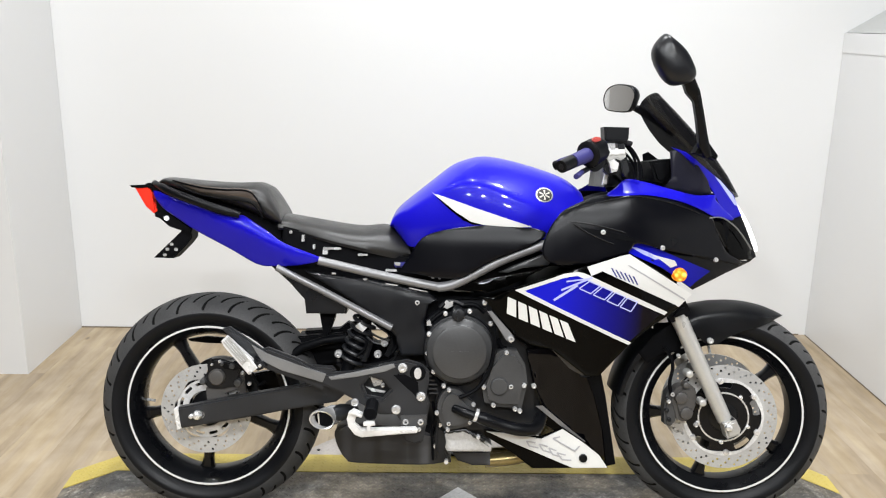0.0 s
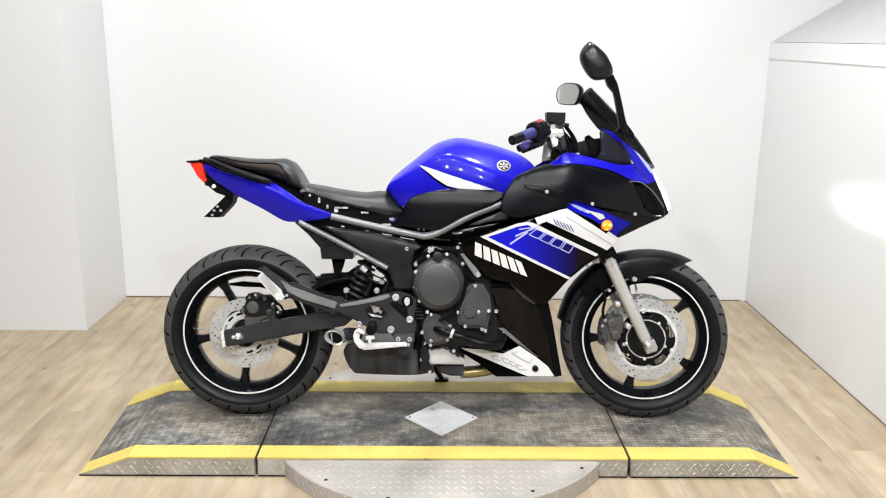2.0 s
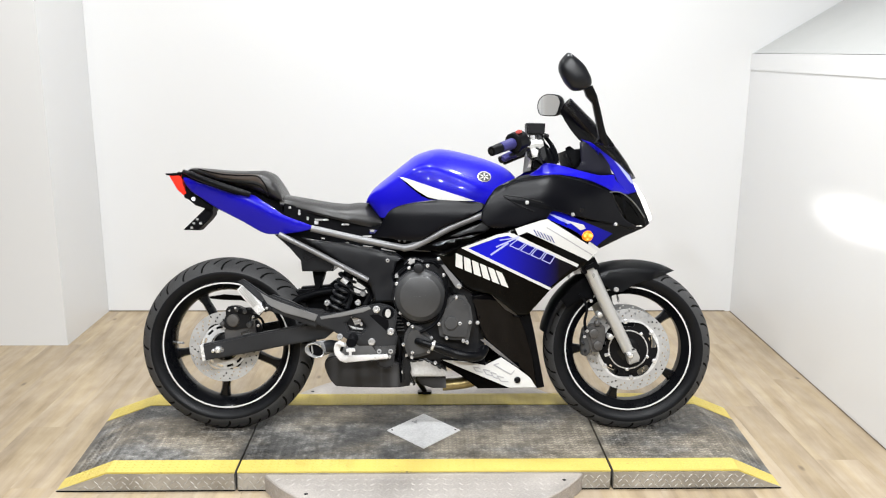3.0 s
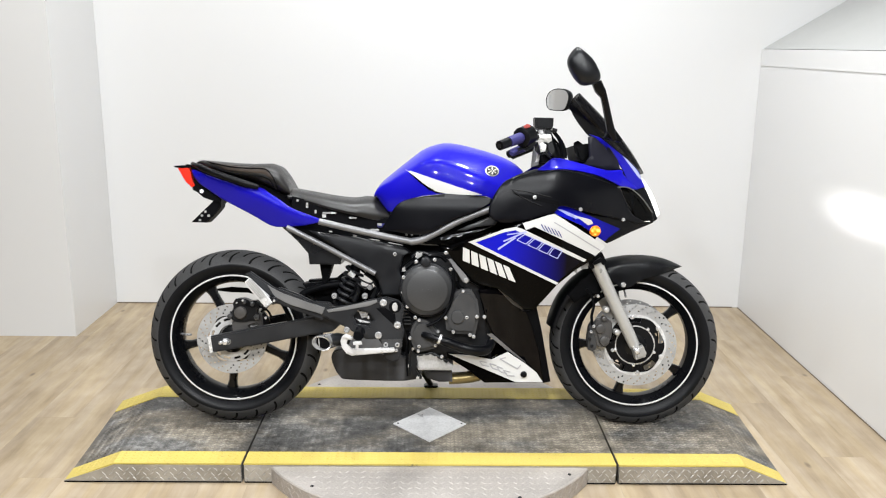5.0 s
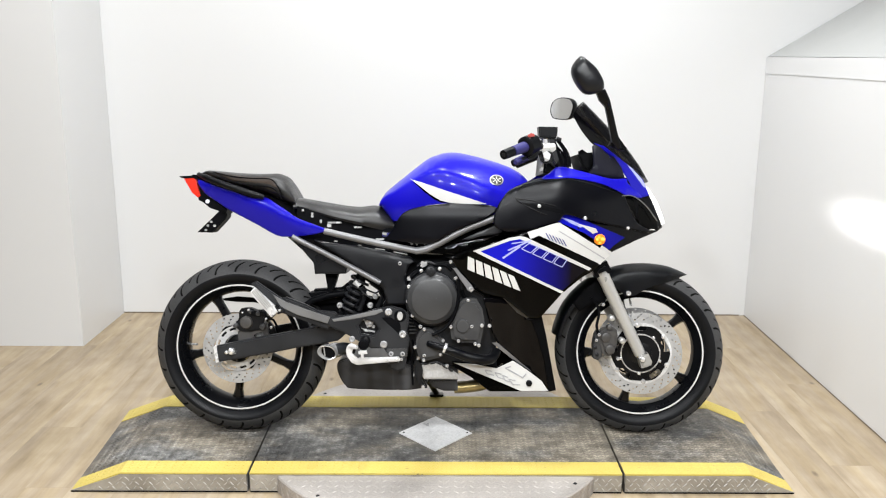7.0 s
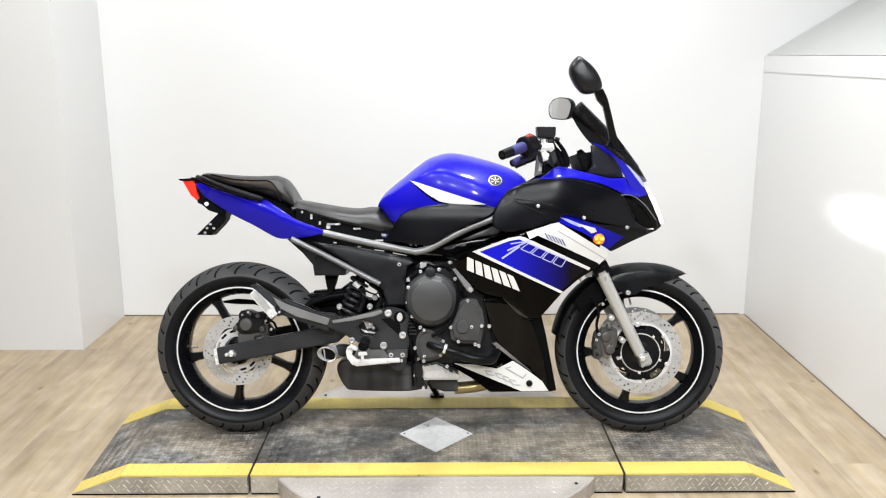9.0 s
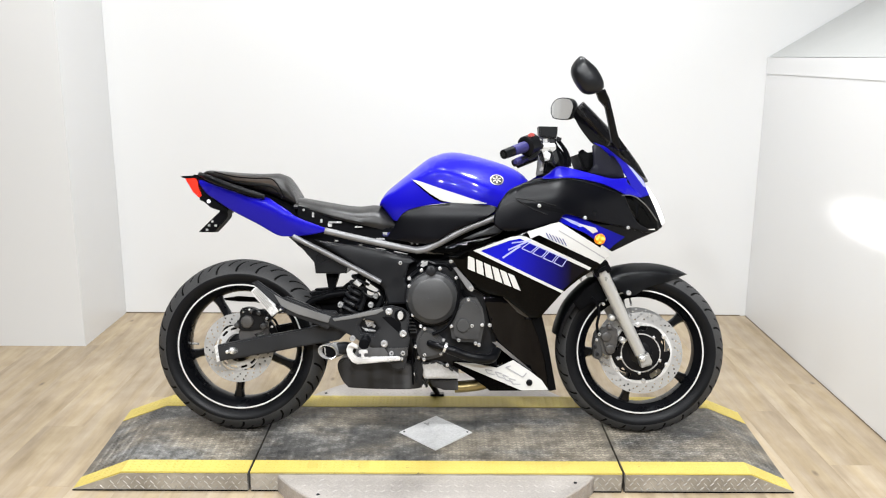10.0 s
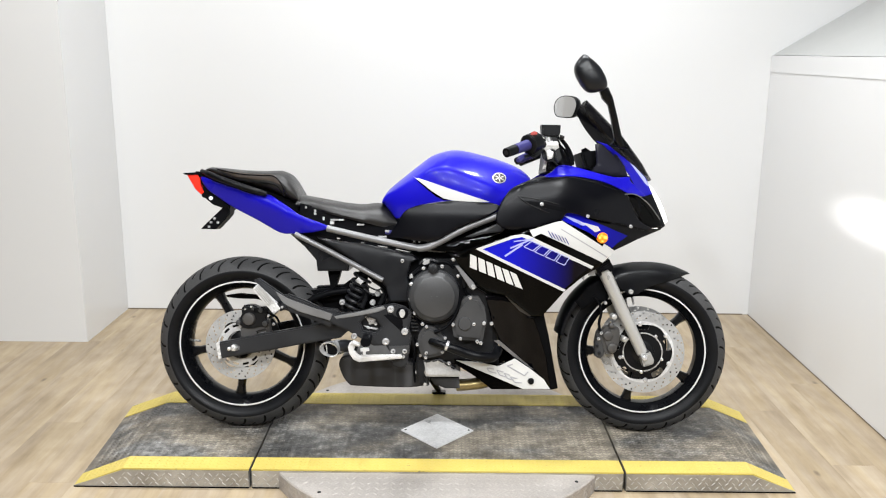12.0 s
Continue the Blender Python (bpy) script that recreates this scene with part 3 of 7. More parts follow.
box_structure("wall_far_east", UNSEEN_DARK_WALL, (6.0, 6.15, -6.5, YB + 0.15, 0, ROOM_H), "unseen warm dark wall added to dim reflections")
box_structure("wall_south", UNSEEN_DARK_WALL, (-6.15, 6.15, -6.65, -6.5, 0, ROOM_H), "unseen dark wall added to keep the black paint's reflections dark")
box_structure("ceiling", CEILING, (-6.15, 6.15, -6.65, YB + 0.15, ROOM_H, ROOM_H + 0.1), "plain off-white ceiling")
box_structure("floor", JOINT, (-6.15, 6.15, -6.65, YB + 0.15, -0.1, -0.004), "dark underlay below vinyl planks")


def sloping_board():
    bm = bmesh.new()
    prof = [(XR + 0.004, LOW + 0.002), (XR + 0.12, LOW + 0.002), (XR + 2.0, LOW + 1.14), (XR + 2.0, LOW + 1.21)]
    a = [bm.verts.new((x, -1.6, z)) for x, z in prof]
    b = [bm.verts.new((x, YB - 0.003, z)) for x, z in prof]
    for i in range(4):
        bm.faces.new((a[i], a[(i + 1) % 4], b[(i + 1) % 4], b[i]))
    bm.faces.new(a)
    bm.faces.new(b)
    return tagged(part("sloping_board", toed_in(bm), SOFFIT, None, "", False), "grey sloping board above the low wall", "", "", "structure")


sloping_board()
box_structure("baseboard_joint_north", JOINT, (XL, XR - 0.03, YB - 0.003, YB - 0.001, 0.0, 0.005), "dark joint at the foot of the wall")
box_structure("baseboard_joint_east", JOINT, (XR - 0.003, XR - 0.001, -1.6, YB - 0.004, 0.0, 0.004), "dark joint at the foot of the wall", 0.0, True)


def ceiling_lamp(x, y, power=LAMP_POWER):
    ob = group_of("ceiling_light", "round white downlight on the ceiling", "ceiling light", pose(x, y, ROOM_H), "ceiling lights")
    bm = bmesh.new()
    rings = [[bm.verts.new((r * math.cos(a), r * math.sin(a), z)) for a in (2 * math.pi * k / 32 for k in range(32))] for r, z in ((0.19, 0), (0.19, -0.03), (0.17, -0.045), (0.16, -0.04))]
    for r, q in zip(rings, rings[1:]):
        for k in range(32):
            bm.faces.new((r[k], r[(k + 1) % 32], q[(k + 1) % 32], q[k]))
    bm.faces.new(rings[-1])
    bm.faces.new(rings[0])
    part("fixture_body", bm, WHITE_PAINT, ob)
    lamp = bpy.data.lights.new("downlight", "AREA")
    lamp.shape, lamp.size, lamp.energy, lamp.color = "DISK", 0.20, power, (0.955, 0.98, 1.0)
    lo = new("downlight", lamp)
    lo.matrix_basis = pose(x, y, ROOM_H - 0.05)
    return ob


for lx, near_share in ((-1.6, 0.55), (-0.2, 0.85), (0.9, 1.05)):
    for ly, share in ((-4.2, 2.0), (-2.0, 1.3), (0.35, near_share)):
        ceiling_lamp(lx, ly, LAMP_POWER * share)


# ---- motorcycle ----
bike = group_of("motorcycle", "blue and black sport motorcycle leaning on its side stand", "motorcycle", pose(0, 0, DECK, LEAN))


def bolt(parent, x, z, y, r=0.008, h=0.006, mat=None):
    prof = [(r * 0.38, y - h * 0.25), (r * 0.42, y - h), (r * 0.80, y - h * 0.95), (r, y - h * 0.5), (r, y + 0.004)]
    return part("bolt", lathe(prof, 14, (x, z)), mat or STEEL, parent)


def both(name, bm, material, parent, label=""):
    other = mirrored(bm)
    a = part(name, bm, material, parent, label)
    part(name, other, material, parent, label)
    return a


def tread_cut(col, s, cols):
    """How deep the grooves cut in a column of one pitch, at a share s of the half width."""
    if col < 2:
        return 1.0 if 0.06 < s < 0.62 else 0.0
    if cols // 2 <= col < cols // 2 + 2:
        return 1.0 if 0.30 < s < 0.88 else 0.0
    return 0.0


def tyre(R, half, rim_r, count, seed):
    """A tyre with a round crown and swept grooves, shoulders and sidewalls."""
    cols, across = 28, 48
    segs = count * cols
    prof = []
    for k in range(across + 1):
        v = -1 + 2 * k / across
        a = v * 1.12
        prof.append((R - (1 - math.cos(a)) * half * 1.02, half * math.sin(a) / math.sin(1.12), v))
    side = []
    r1 = prof[-1][0]
    for k in range(1, 9):
        f = k / 8
        side.append((r1 + (rim_r - r1) * f, half * (1 - 0.24 * f ** 1.6) + 0.003 * math.sin(math.pi * f)))
    full = [(r, -y, None) for r, y in reversed(side)] + prof + [(r, y, None) for r, y in side]
    n = len(full)
    pitch = 2 * math.pi / count
    verts, cut = [], []
    for i in range(segs):
        for r, y, v in full:
            share = math.copysign(1.0, y) if v is None else v
            s = abs(share)
            lag = pitch * (1.9 * s ** 0.75 - 0.75 * s * s) + (pitch * 0.5 * min(1.0, s / 0.07) if share < 0 else 0.0)
            a = 2 * math.pi * i / segs + lag + seed
            d = 0.0 if v is None else tread_cut(i % cols, s, cols)
            cut.append(d)
            verts.append(((r - 0.005 * d) * math.cos(a), y, (r - 0.005 * d) * math.sin(a)))
    faces, mats = [], []
    for i in range(segs):
        p, q = i * n, (i + 1) % segs * n
        for k in range(n - 1):
            faces.append((p + k, p + k + 1, q + k + 1, q + k))
            deep = cut[p + k] + cut[p + k + 1] + cut[q + k] + cut[q + k + 1]
            on_tread = full[k][2] is not None and full[k + 1][2] is not None
            mats.append(2 if deep > 1.5 else (0 if on_tread else 1))
    me = bpy.data.meshes.new("tyre")
    me.from_pydata(verts, [], faces)
    for m in (TREAD, RUBBER, GROOVE_SHADE):
        me.materials.append(m)
    me.polygons.foreach_set("material_index", mats)
    me.shade_smooth()
    return me


def drilled_disc(r_out, r_in, y, thick, rows, wave=0.0):
    """A brake disc with drilled holes."""
    bm = bmesh.new()
    edges = []
    def ring(r, cx=0, cz=0, n=16, amp=0.0, k=8):
        vs = []
        for i in range(n):
            a = 2 * math.pi * i / n
            rr = r + amp * math.cos(k * a)
            vs.append(bm.verts.new((cx + rr * math.cos(a), y, cz + rr * math.sin(a))))
        for i in range(n):
            edges.append(bm.edges.new((vs[i], vs[(i + 1) % n])))
    def slot(r, half, a, arc):
        pts = [(r + half, a + arc * (k / 3 - 1)) for k in range(7)] + [(r, a + arc * 1.12)] + [(r - half, a + arc * (1 - k / 3)) for k in range(7)] + [(r, a - arc * 1.12)]
        vs = [bm.verts.new((q * math.cos(w), y, q * math.sin(w))) for q, w in pts]
        for i in range(len(vs)):
            edges.append(bm.edges.new((vs[i], vs[(i + 1) % len(vs)])))
    ring(r_out, n=96)
    ring(r_in, n=72, amp=wave, k=6)
    for r, n, hole, off, *span in rows:
        for i in range(n):
            a = 2 * math.pi * (i + off) / n
            if span:
                slot(r, hole, a, span[0])
            else:
                ring(hole, r * math.cos(a), r * math.sin(a), 7)
    bmesh.ops.triangle_fill(bm, use_beauty=True, use_dissolve=False, edges=edges)
    made = bmesh.ops.extrude_face_region(bm, geom=bm.faces[:])
    for v in made["geom"]:
        if isinstance(v, bmesh.types.BMVert):
            v.co.y += thick
    return bm


def spoke(a, r0, r1, w0, w1, t0, t1):
    """One cast spoke at an angle, tapering outwards and flaring into the rim."""
    bm = bmesh.new()
    c, s = math.cos(a), math.sin(a)
    rings = []
    for f, wf in ((0, 1.25), (0.15, 1.0), (0.5, 0.9), (0.8, 0.95), (0.93, 1.3), (1.0, 2.0)):
        r, w, t = r0 + (r1 - r0) * f, (w0 + (w1 - w0) * f) * wf, t0 + (t1 - t0) * f
        ring = []
        for p, q in ((-1, -0.5), (-0.6, -1), (0.6, -1), (1, -0.5), (1, 0.5), (0.6, 1), (-0.6, 1), (-1, 0.5)):
            ring.append(bm.verts.new((r * c - p * w * s, q * t, r * s + p * w * c)))
        rings.append(ring)
    for u, v in zip(rings, rings[1:]):
        for k in range(8):
            bm.faces.new((u[k], u[(k + 1) % 8], v[(k + 1) % 8], v[k]))
    bm.faces.new(rings[0])
    bm.faces.new(rings[-1])
    return bm


def wheel(name, R, half, rim_half, seed, count, turn, m):
    rr = 0.228
    prof = [(rr, -rim_half), (rr + 0.003, -rim_half + 0.006), (rr - 0.006, -rim_half + 0.012), (0.208, -rim_half + 0.022), (0.202, -0.02), (0.202, 0.02),
            (0.208, rim_half - 0.022), (rr - 0.006, rim_half - 0.012), (rr + 0.003, rim_half - 0.006), (rr, rim_half),
            (rr - 0.010, rim_half), (0.206, rim_half - 0.014), (0.194, 0.026), (0.191, 0), (0.194, -0.026), (0.206, -rim_half + 0.014), (rr - 0.010, -rim_half)]
    w = part(name, lathe(prof, 96, closed=True), RIM_BLACK, bike, "black cast wheel with a white rim stripe")
    w.matrix_basis = m
    ty = tagged(new("tyre", tyre(R, half, rr, count, seed)), "worn black rubber tyre with grooved tread")
    ty.parent = w
    for k in range(5):
        part("spoke", spoke(turn + 2 * math.pi * k / 5, 0.045, 0.197, 0.019, 0.013, 0.021, 0.016), RIM_BLACK, w)
    part("hub", lathe([(0.03, -0.075), (0.045, -0.07), (0.05, -0.04), (0.058, -0.02), (0.058, 0.02), (0.05, 0.04), (0.045, 0.07), (0.03, 0.075)], 32), RIM_BLACK, w)
    for s in (-1, 1):
        part("rim_stripe", lathe([(0.2185, s * (rim_half + 0.0005)), (0.2185, s * (rim_half + 0.002)), (0.2235, s * (rim_half + 0.002)), (0.2235, s * (rim_half + 0.0005))], 96, closed=True), WHITE_DECAL, w, "white stripe on the rim")
    va = turn + 1.05
    part("valve", tube([(0.19 * math.cos(va), 0, 0.19 * math.sin(va)), (0.165 * math.cos(va), -0.012, 0.165 * math.sin(va))], 0.004, 8), STEEL, w)
    return w


RX, RZ, FX, FZ = -0.714, 0.310, 0.718, 0.295
rear = wheel("rear_wheel", 0.3075, 0.080, 0.064, 0.0, 24, radians(120), pose(RX, 0, RZ))
front = wheel("front_wheel", 0.300, 0.063, 0.052, 0.3, 24, radians(39.5), pose(FX, 0, FZ, 0, 0, -6))

# brakes
part("brake_disc", drilled_disc(0.1225, 0.083, -0.092, 0.005, [(0.114, 22, 0.0036, 0), (0.104, 22, 0.0036, 0.33), (0.094, 22, 0.0036, 0.66)], 0.004), DISC, rear, "drilled steel brake disc")
part("disc_carrier", drilled_disc(0.080, 0.050, -0.089, 0.006, [(0.0695, 12, 0.0042, 0.5, 0.16)]), PAN, rear)
for s in (-1, 1):
    part("brake_disc", drilled_disc(0.1455, 0.109, s * 0.074 - 0.0025, 0.005, [(0.139, 24, 0.0036, 0), (0.130, 24, 0.0036, 0.33), (0.121, 24, 0.0036, 0.66)], 0.0), DISC, front, "drilled steel brake disc")
    part("disc_carrier", drilled_disc(0.106, 0.040, s * 0.072 - 0.002, 0.006, [(0.091, 5, 0.0095, 0.25, 0.22)]), RIM_BLACK, front, "black disc carrier")
    part("hub_ring", lathe([(0.066, s * 0.074), (0.066, s * 0.078), (0.070, s * 0.078), (0.070, s * 0.074)], 48, closed=True), STEEL, front)
part("carrier_ring", drilled_disc(0.1095, 0.1005, -0.0785, 0.003, [], 0.0028), PAN, front, "scalloped bright carrier ring")
for k in range(6):
    a = math.pi * k / 3 + 0.64
    part("disc_button", lathe([(0.004, -0.081), (0.008, -0.080), (0.009, -0.076), (0.009, -0.070)], 14, (0.101 * math.cos(a), 0.101 * math.sin(a))), STEEL, front)
for k in range(5):
    a = 2 * math.pi * k / 5 + 0.9
    part("hub_bolt", lathe([(0.003, -0.082), (0.005, -0.081), (0.006, -0.074)], 12, (0.072 * math.cos(a), 0.072 * math.sin(a))), STEEL, front)

part("sprocket", drilled_disc(0.098, 0.05, 0.088, 0.006, [(0.075, 6, 0.012, 0.2)]), DARK_METAL, rear, "dark rear sprocket")
part("chain", lathe([(0.094, 0.084), (0.094, 0.100), (0.106, 0.100), (0.106, 0.084)], 60, closed=True), DARK_METAL, rear)

# swingarm and rear axle
swing = part("swingarm", plate([(-0.781, 0.326), (-0.606, 0.362), (-0.391, 0.402), (-0.320, 0.378), (-0.355, 0.347), (-0.481, 0.325), (-0.589, 0.303), (-0.773, 0.270)], -0.15, -0.118, 0.005), HANGER, bike, "black steel swingarm")
part("swingarm_end_cap", plate([(-0.785, 0.325), (-0.774, 0.328), (-0.766, 0.272), (-0.776, 0.269)], -0.153, -0.116, 0.001), ALU, swing)
part("swingarm_left_beam", plate([(-0.781, 0.326), (-0.606, 0.362), (-0.391, 0.402), (-0.320, 0.378), (-0.355, 0.347), (-0.481, 0.325), (-0.589, 0.303), (-0.773, 0.270)], 0.118, 0.15, 0.005), BLACK_SATIN, swing)
part("axle_nut", lathe([(0.006, -0.168), (0.010, -0.166), (0.0125, -0.160), (0.0125, -0.15)], 6, (-0.722, 0.310)), STEEL, swing)
part("axle", tube([(RX, -0.15, RZ), (RX, 0.15, RZ)], 0.011), STEEL, swing)
caliper = part("rear_caliper", plate([(-0.714, 0.398), (-0.702, 0.421), (-0.702, 0.441), (-0.691, 0.454), (-0.664, 0.456), (-0.642, 0.448), (-0.619, 0.448), (-0.608, 0.430), (-0.615, 0.412), (-0.611, 0.394), (-0.622, 0.381), (-0.645, 0.378), (-0.662, 0.374), (-0.698, 0.376)], -0.128, -0.085, 0.006, True), DARK_METAL, bike, "dark cast brake caliper")
part("caliper_piston_cap", lathe([(0.012, -0.1395), (0.019, -0.138), (0.0225, -0.133), (0.0225, -0.11)], 28, (-0.675, 0.407)), CAL_GREY, caliper)
for u, r in zip([(-0.712, 0.395), (-0.619, 0.392), (-0.634, 0.438), (-0.661, 0.444)], (0.009, 0.0105, 0.0085, 0.006)):
    part("caliper_boss", lathe([(r * 0.4, -0.138), (r * 0.85, -0.137), (r, -0.132), (r, -0.10)], 18, u), ENGINE, caliper)
part("caliper_bridge", plate([(-0.662, 0.449), (-0.614, 0.444), (-0.609, 0.432), (-0.630, 0.426), (-0.656, 0.431)], -0.136, -0.118, 0.003), BLACK_SATIN, caliper)
part("caliper_bracket", plate([(-0.709, 0.373), (-0.692, 0.382), (-0.607, 0.405), (-0.599, 0.355), (-0.705, 0.336)], -0.118, -0.100, 0.003, False, [[(-0.653, 0.360), (-0.643, 0.365), (-0.621, 0.370), (-0.618, 0.363), (-0.627, 0.356), (-0.648, 0.352)]]), CAL_GREY, caliper, "cast grey caliper bracket")
for u, r in zip([(-0.666, 0.451), (-0.687, 0.442), (-0.588, 0.391), (-0.606, 0.420)], (0.004, 0.0035, 0.005, 0.0045)):
    bolt(caliper, *u, -0.135, r, 0.006)
part("bleed_nipple", tube([(x, -0.13, z) for x, z in [(-0.686, 0.443), (-0.691, 0.456)]], 0.003, 8), DARK_METAL, caliper)
part("adjuster_bolt", lathe([(0.003, -0.160), (0.006, -0.158), (0.0065, -0.15)], 12, (-0.739, 0.306)), STEEL, swing)
part("far_chain_guard", plate([(-0.819, 0.463), (-0.761, 0.472), (-0.698, 0.467), (-0.621, 0.448), (-0.621, 0.429), (-0.698, 0.450), (-0.761, 0.451), (-0.810, 0.456)], 0.105, 0.115, 0.002), BLACK_SATIN, swing)
part("brake_hose", tube([(x, -0.125, z) for x, z in spline([(-0.632, 0.448), (-0.601, 0.423), (-0.581, 0.414), (-0.565, 0.387), (-0.547, 0.396)], False)], 0.004, 8), BLACK_MATTE, caliper)

# rear hugger, tail box
part("mud_flap", plate([(-0.539, 0.702), (-0.456, 0.694), (-0.341, 0.614), (-0.331, 0.597), (-0.335, 0.574), (-0.444, 0.573), (-0.449, 0.612), (-0.489, 0.658)], -0.085, 0.085, 0.006), MUDGUARD, bike, "black plastic inner rear mudguard")
part("mud_flap_stem", plate([(-0.415, 0.568), (-0.369, 0.568), (-0.377, 0.539), (-0.388, 0.508), (-0.386, 0.475), (-0.410, 0.475), (-0.406, 0.514)], -0.03, 0.03, 0.004), BLACK_MATTE, bike)
part("chain_guard", tube([(x, -0.06, z) for x, z in [(-0.494, 0.447), (-0.457, 0.476), (-0.397, 0.495), (-0.337, 0.504)]], 0.012, 10), BLACK_MATTE, bike)
part("cross_stay", plate([(-0.475, 0.500), (-0.415, 0.505), (-0.350, 0.511), (-0.350, 0.468), (-0.461, 0.458)], -0.03, 0.06, 0.004), BLACK_MATTE, bike)

part("inner_guard", plate([(-0.459, 0.510), (-0.363, 0.516), (-0.340, 0.534), (-0.300, 0.518), (-0.268, 0.485), (-0.255, 0.477), (-0.220, 0.485), (-0.200, 0.425), (-0.459, 0.413)], 0.0, 0.05, 0.004), BLACK_MATTE, bike)

# shock absorber
sp = [(-0.282, 0.562), (-0.329, 0.429)]
sa, sb = Vector((sp[0][0], -0.07, sp[0][1])), Vector((sp[1][0], -0.07, sp[1][1]))
shock = part("shock_absorber", tube([sa + (sb - sa) * f for f in (-0.15, 0.2, 1.25)], [0.018, 0.02, 0.018], 16), BLACK_SATIN, bike, "black coil-over shock absorber")
coil = []
for k in range(90):
    f = k / 89
    a = 2 * math.pi * 6.5 * f
    d = (sb - sa).normalized()
    e = d.cross(Vector((0, 1, 0)))
    coil.append(sa + (sb - sa) * (f * 1.0 - 0.02) + 0.031 * (math.cos(a) * e + math.sin(a) * Vector((0, 1, 0))))
part("coil_spring", tube(coil, 0.0056, 8), HANGER, shock)
part("shock_reservoir", tube([(x, -0.075, z) for x, z in [(-0.279, 0.529), (-0.272, 0.496), (-0.290, 0.444)]], 0.012, 10), DARK_METAL, shock)
part("shock_collar", tube([(x, -0.095, z) for x, z in [(-0.302, 0.550), (-0.285, 0.533)]], [0.012, 0.013], 14), PAN, shock)
for pts, r, m in (([(-0.273, 0.569), (-0.253, 0.550), (-0.228, 0.536), (-0.211, 0.517), (-0.203, 0.495), (-0.210, 0.468)], 0.0035, BLACK_MATTE), ([(-0.249, 0.554), (-0.224, 0.549), (-0.202, 0.530), (-0.194, 0.500), (-0.201, 0.475)], 0.0022, FRAME_GREY), ([(-0.326, 0.508), (-0.303, 0.516), (-0.279, 0.503), (-0.284, 0.481), (-0.306, 0.459)], 0.004, BLACK_MATTE), ([(-0.278, 0.515), (-0.260, 0.500), (-0.240, 0.495)], 0.003, DARK_METAL), ([(-0.272, 0.529), (-0.253, 0.517), (-0.228, 0.509), (-0.213, 0.521)], 0.003, DARK_METAL)):
    part("shock_hose", tube([(x, -0.10, z) for x, z in spline(pts, False)], r, 8), m, shock)
part("link_plate", plate([(-0.244, 0.553), (-0.211, 0.528), (-0.196, 0.495), (-0.221, 0.450), (-0.232, 0.458), (-0.214, 0.493), (-0.225, 0.517), (-0.255, 0.538)], -0.07, -0.06, 0.002), DARK_METAL, shock)
for u in [(-0.249, 0.463), (-0.356, 0.463), (-0.231, 0.495)]:
    bolt(shock, *u, -0.08, 0.011, 0.012)

# frame
def frame_tube(pts, y, r, name="frame_tube"):
    path = spline([(x, y if not isinstance(y, (list, tuple)) else y[i], z) for i, (x, z) in enumerate(pts)], False, 5)
    bm = tube(path, r, 14)
    both(name, bm, FRAME_GREY, bike, "grey painted steel frame tube")


frame_tube([(-0.400, 0.727), (-0.325, 0.710), (-0.253, 0.694), (-0.166, 0.676), (-0.086, 0.661)], -0.165, 0.0115)
frame_tube([(-0.089, 0.660), (-0.051, 0.667), (-0.006, 0.689), (0.071, 0.730), (0.135, 0.757), (0.193, 0.778)], -0.165, 0.0128)
frame_tube([(-0.512, 0.706), (-0.403, 0.652), (-0.297, 0.596), (-0.209, 0.549)], -0.15, 0.0092)
frame_tube([(-0.115, 0.668), (-0.051, 0.657), (0.007, 0.654)], -0.15, 0.008)

# side covers and filler panels below the seat
cover = part("side_cover", panel([(-0.440, 0.694), (-0.378, 0.684), (-0.278, 0.673), (-0.107, 0.638), (-0.087, 0.622), (-0.112, 0.610), (-0.124, 0.568), (-0.115, 0.525), (-0.111, 0.475), (-0.184, 0.473), (-0.199, 0.523), (-0.229, 0.562), (-0.349, 0.640), (-0.425, 0.684)], lambda x, z: -0.146 + 0.05 * abs(x + 0.14) + 5.0 * max(0.0, z - 0.628 + 0.2 * (x + 0.2)) ** 2, 0.02, 0.015, 0.005), COVER, bike, "black satin frame side cover")
bolt(cover, *(-0.142, 0.616), -0.143, 0.007)
part("under_seat_tray", plate([(-0.501, 0.812), (-0.378, 0.782), (-0.276, 0.758), (-0.205, 0.742), (-0.163, 0.735), (-0.110, 0.671), (-0.255, 0.693), (-0.405, 0.722), (-0.501, 0.760)], -0.11, 0.11, 0.004), BLACK_MATTE, bike, "black tray below the seat")
# pale blocks standing in for gaps that let the white wall show through
for u, w, h in (((-0.480, 0.797), 0.003, 0.004), ((-0.447, 0.781), 0.0035, 0.009), ((-0.418, 0.759), 0.003, 0.006), ((-0.370, 0.755), 0.024, 0.003), ((-0.388, 0.745), 0.007, 0.006), ((-0.289, 0.739), 0.013, 0.0028), ((-0.213, 0.698), 0.015, 0.003)):
    part("seat_clip", block(u[0] - w, u[0] + w, -0.122, -0.108, u[1] - h, u[1] + h, 0.001), STEEL, bike)
part("seat_stop", block(-0.205, -0.172, -0.119, -0.105, 0.706, 0.720, 0.003), NAVY_DECAL, bike, "dark blue stop under the seat nose")
part("frame_infill", plate([(-0.518, 0.707), (-0.406, 0.721), (-0.256, 0.691), (-0.110, 0.660), (-0.071, 0.658), (-0.005, 0.683), (0.100, 0.716), (0.192, 0.717), (0.102, 0.633), (0.081, 0.602), (0.038, 0.580), (-0.107, 0.557), (-0.121, 0.469), (-0.183, 0.469), (-0.209, 0.526), (-0.252, 0.567)], -0.10, 0.10, 0.004), BLACK_MATTE, bike, "black parts filling the frame")
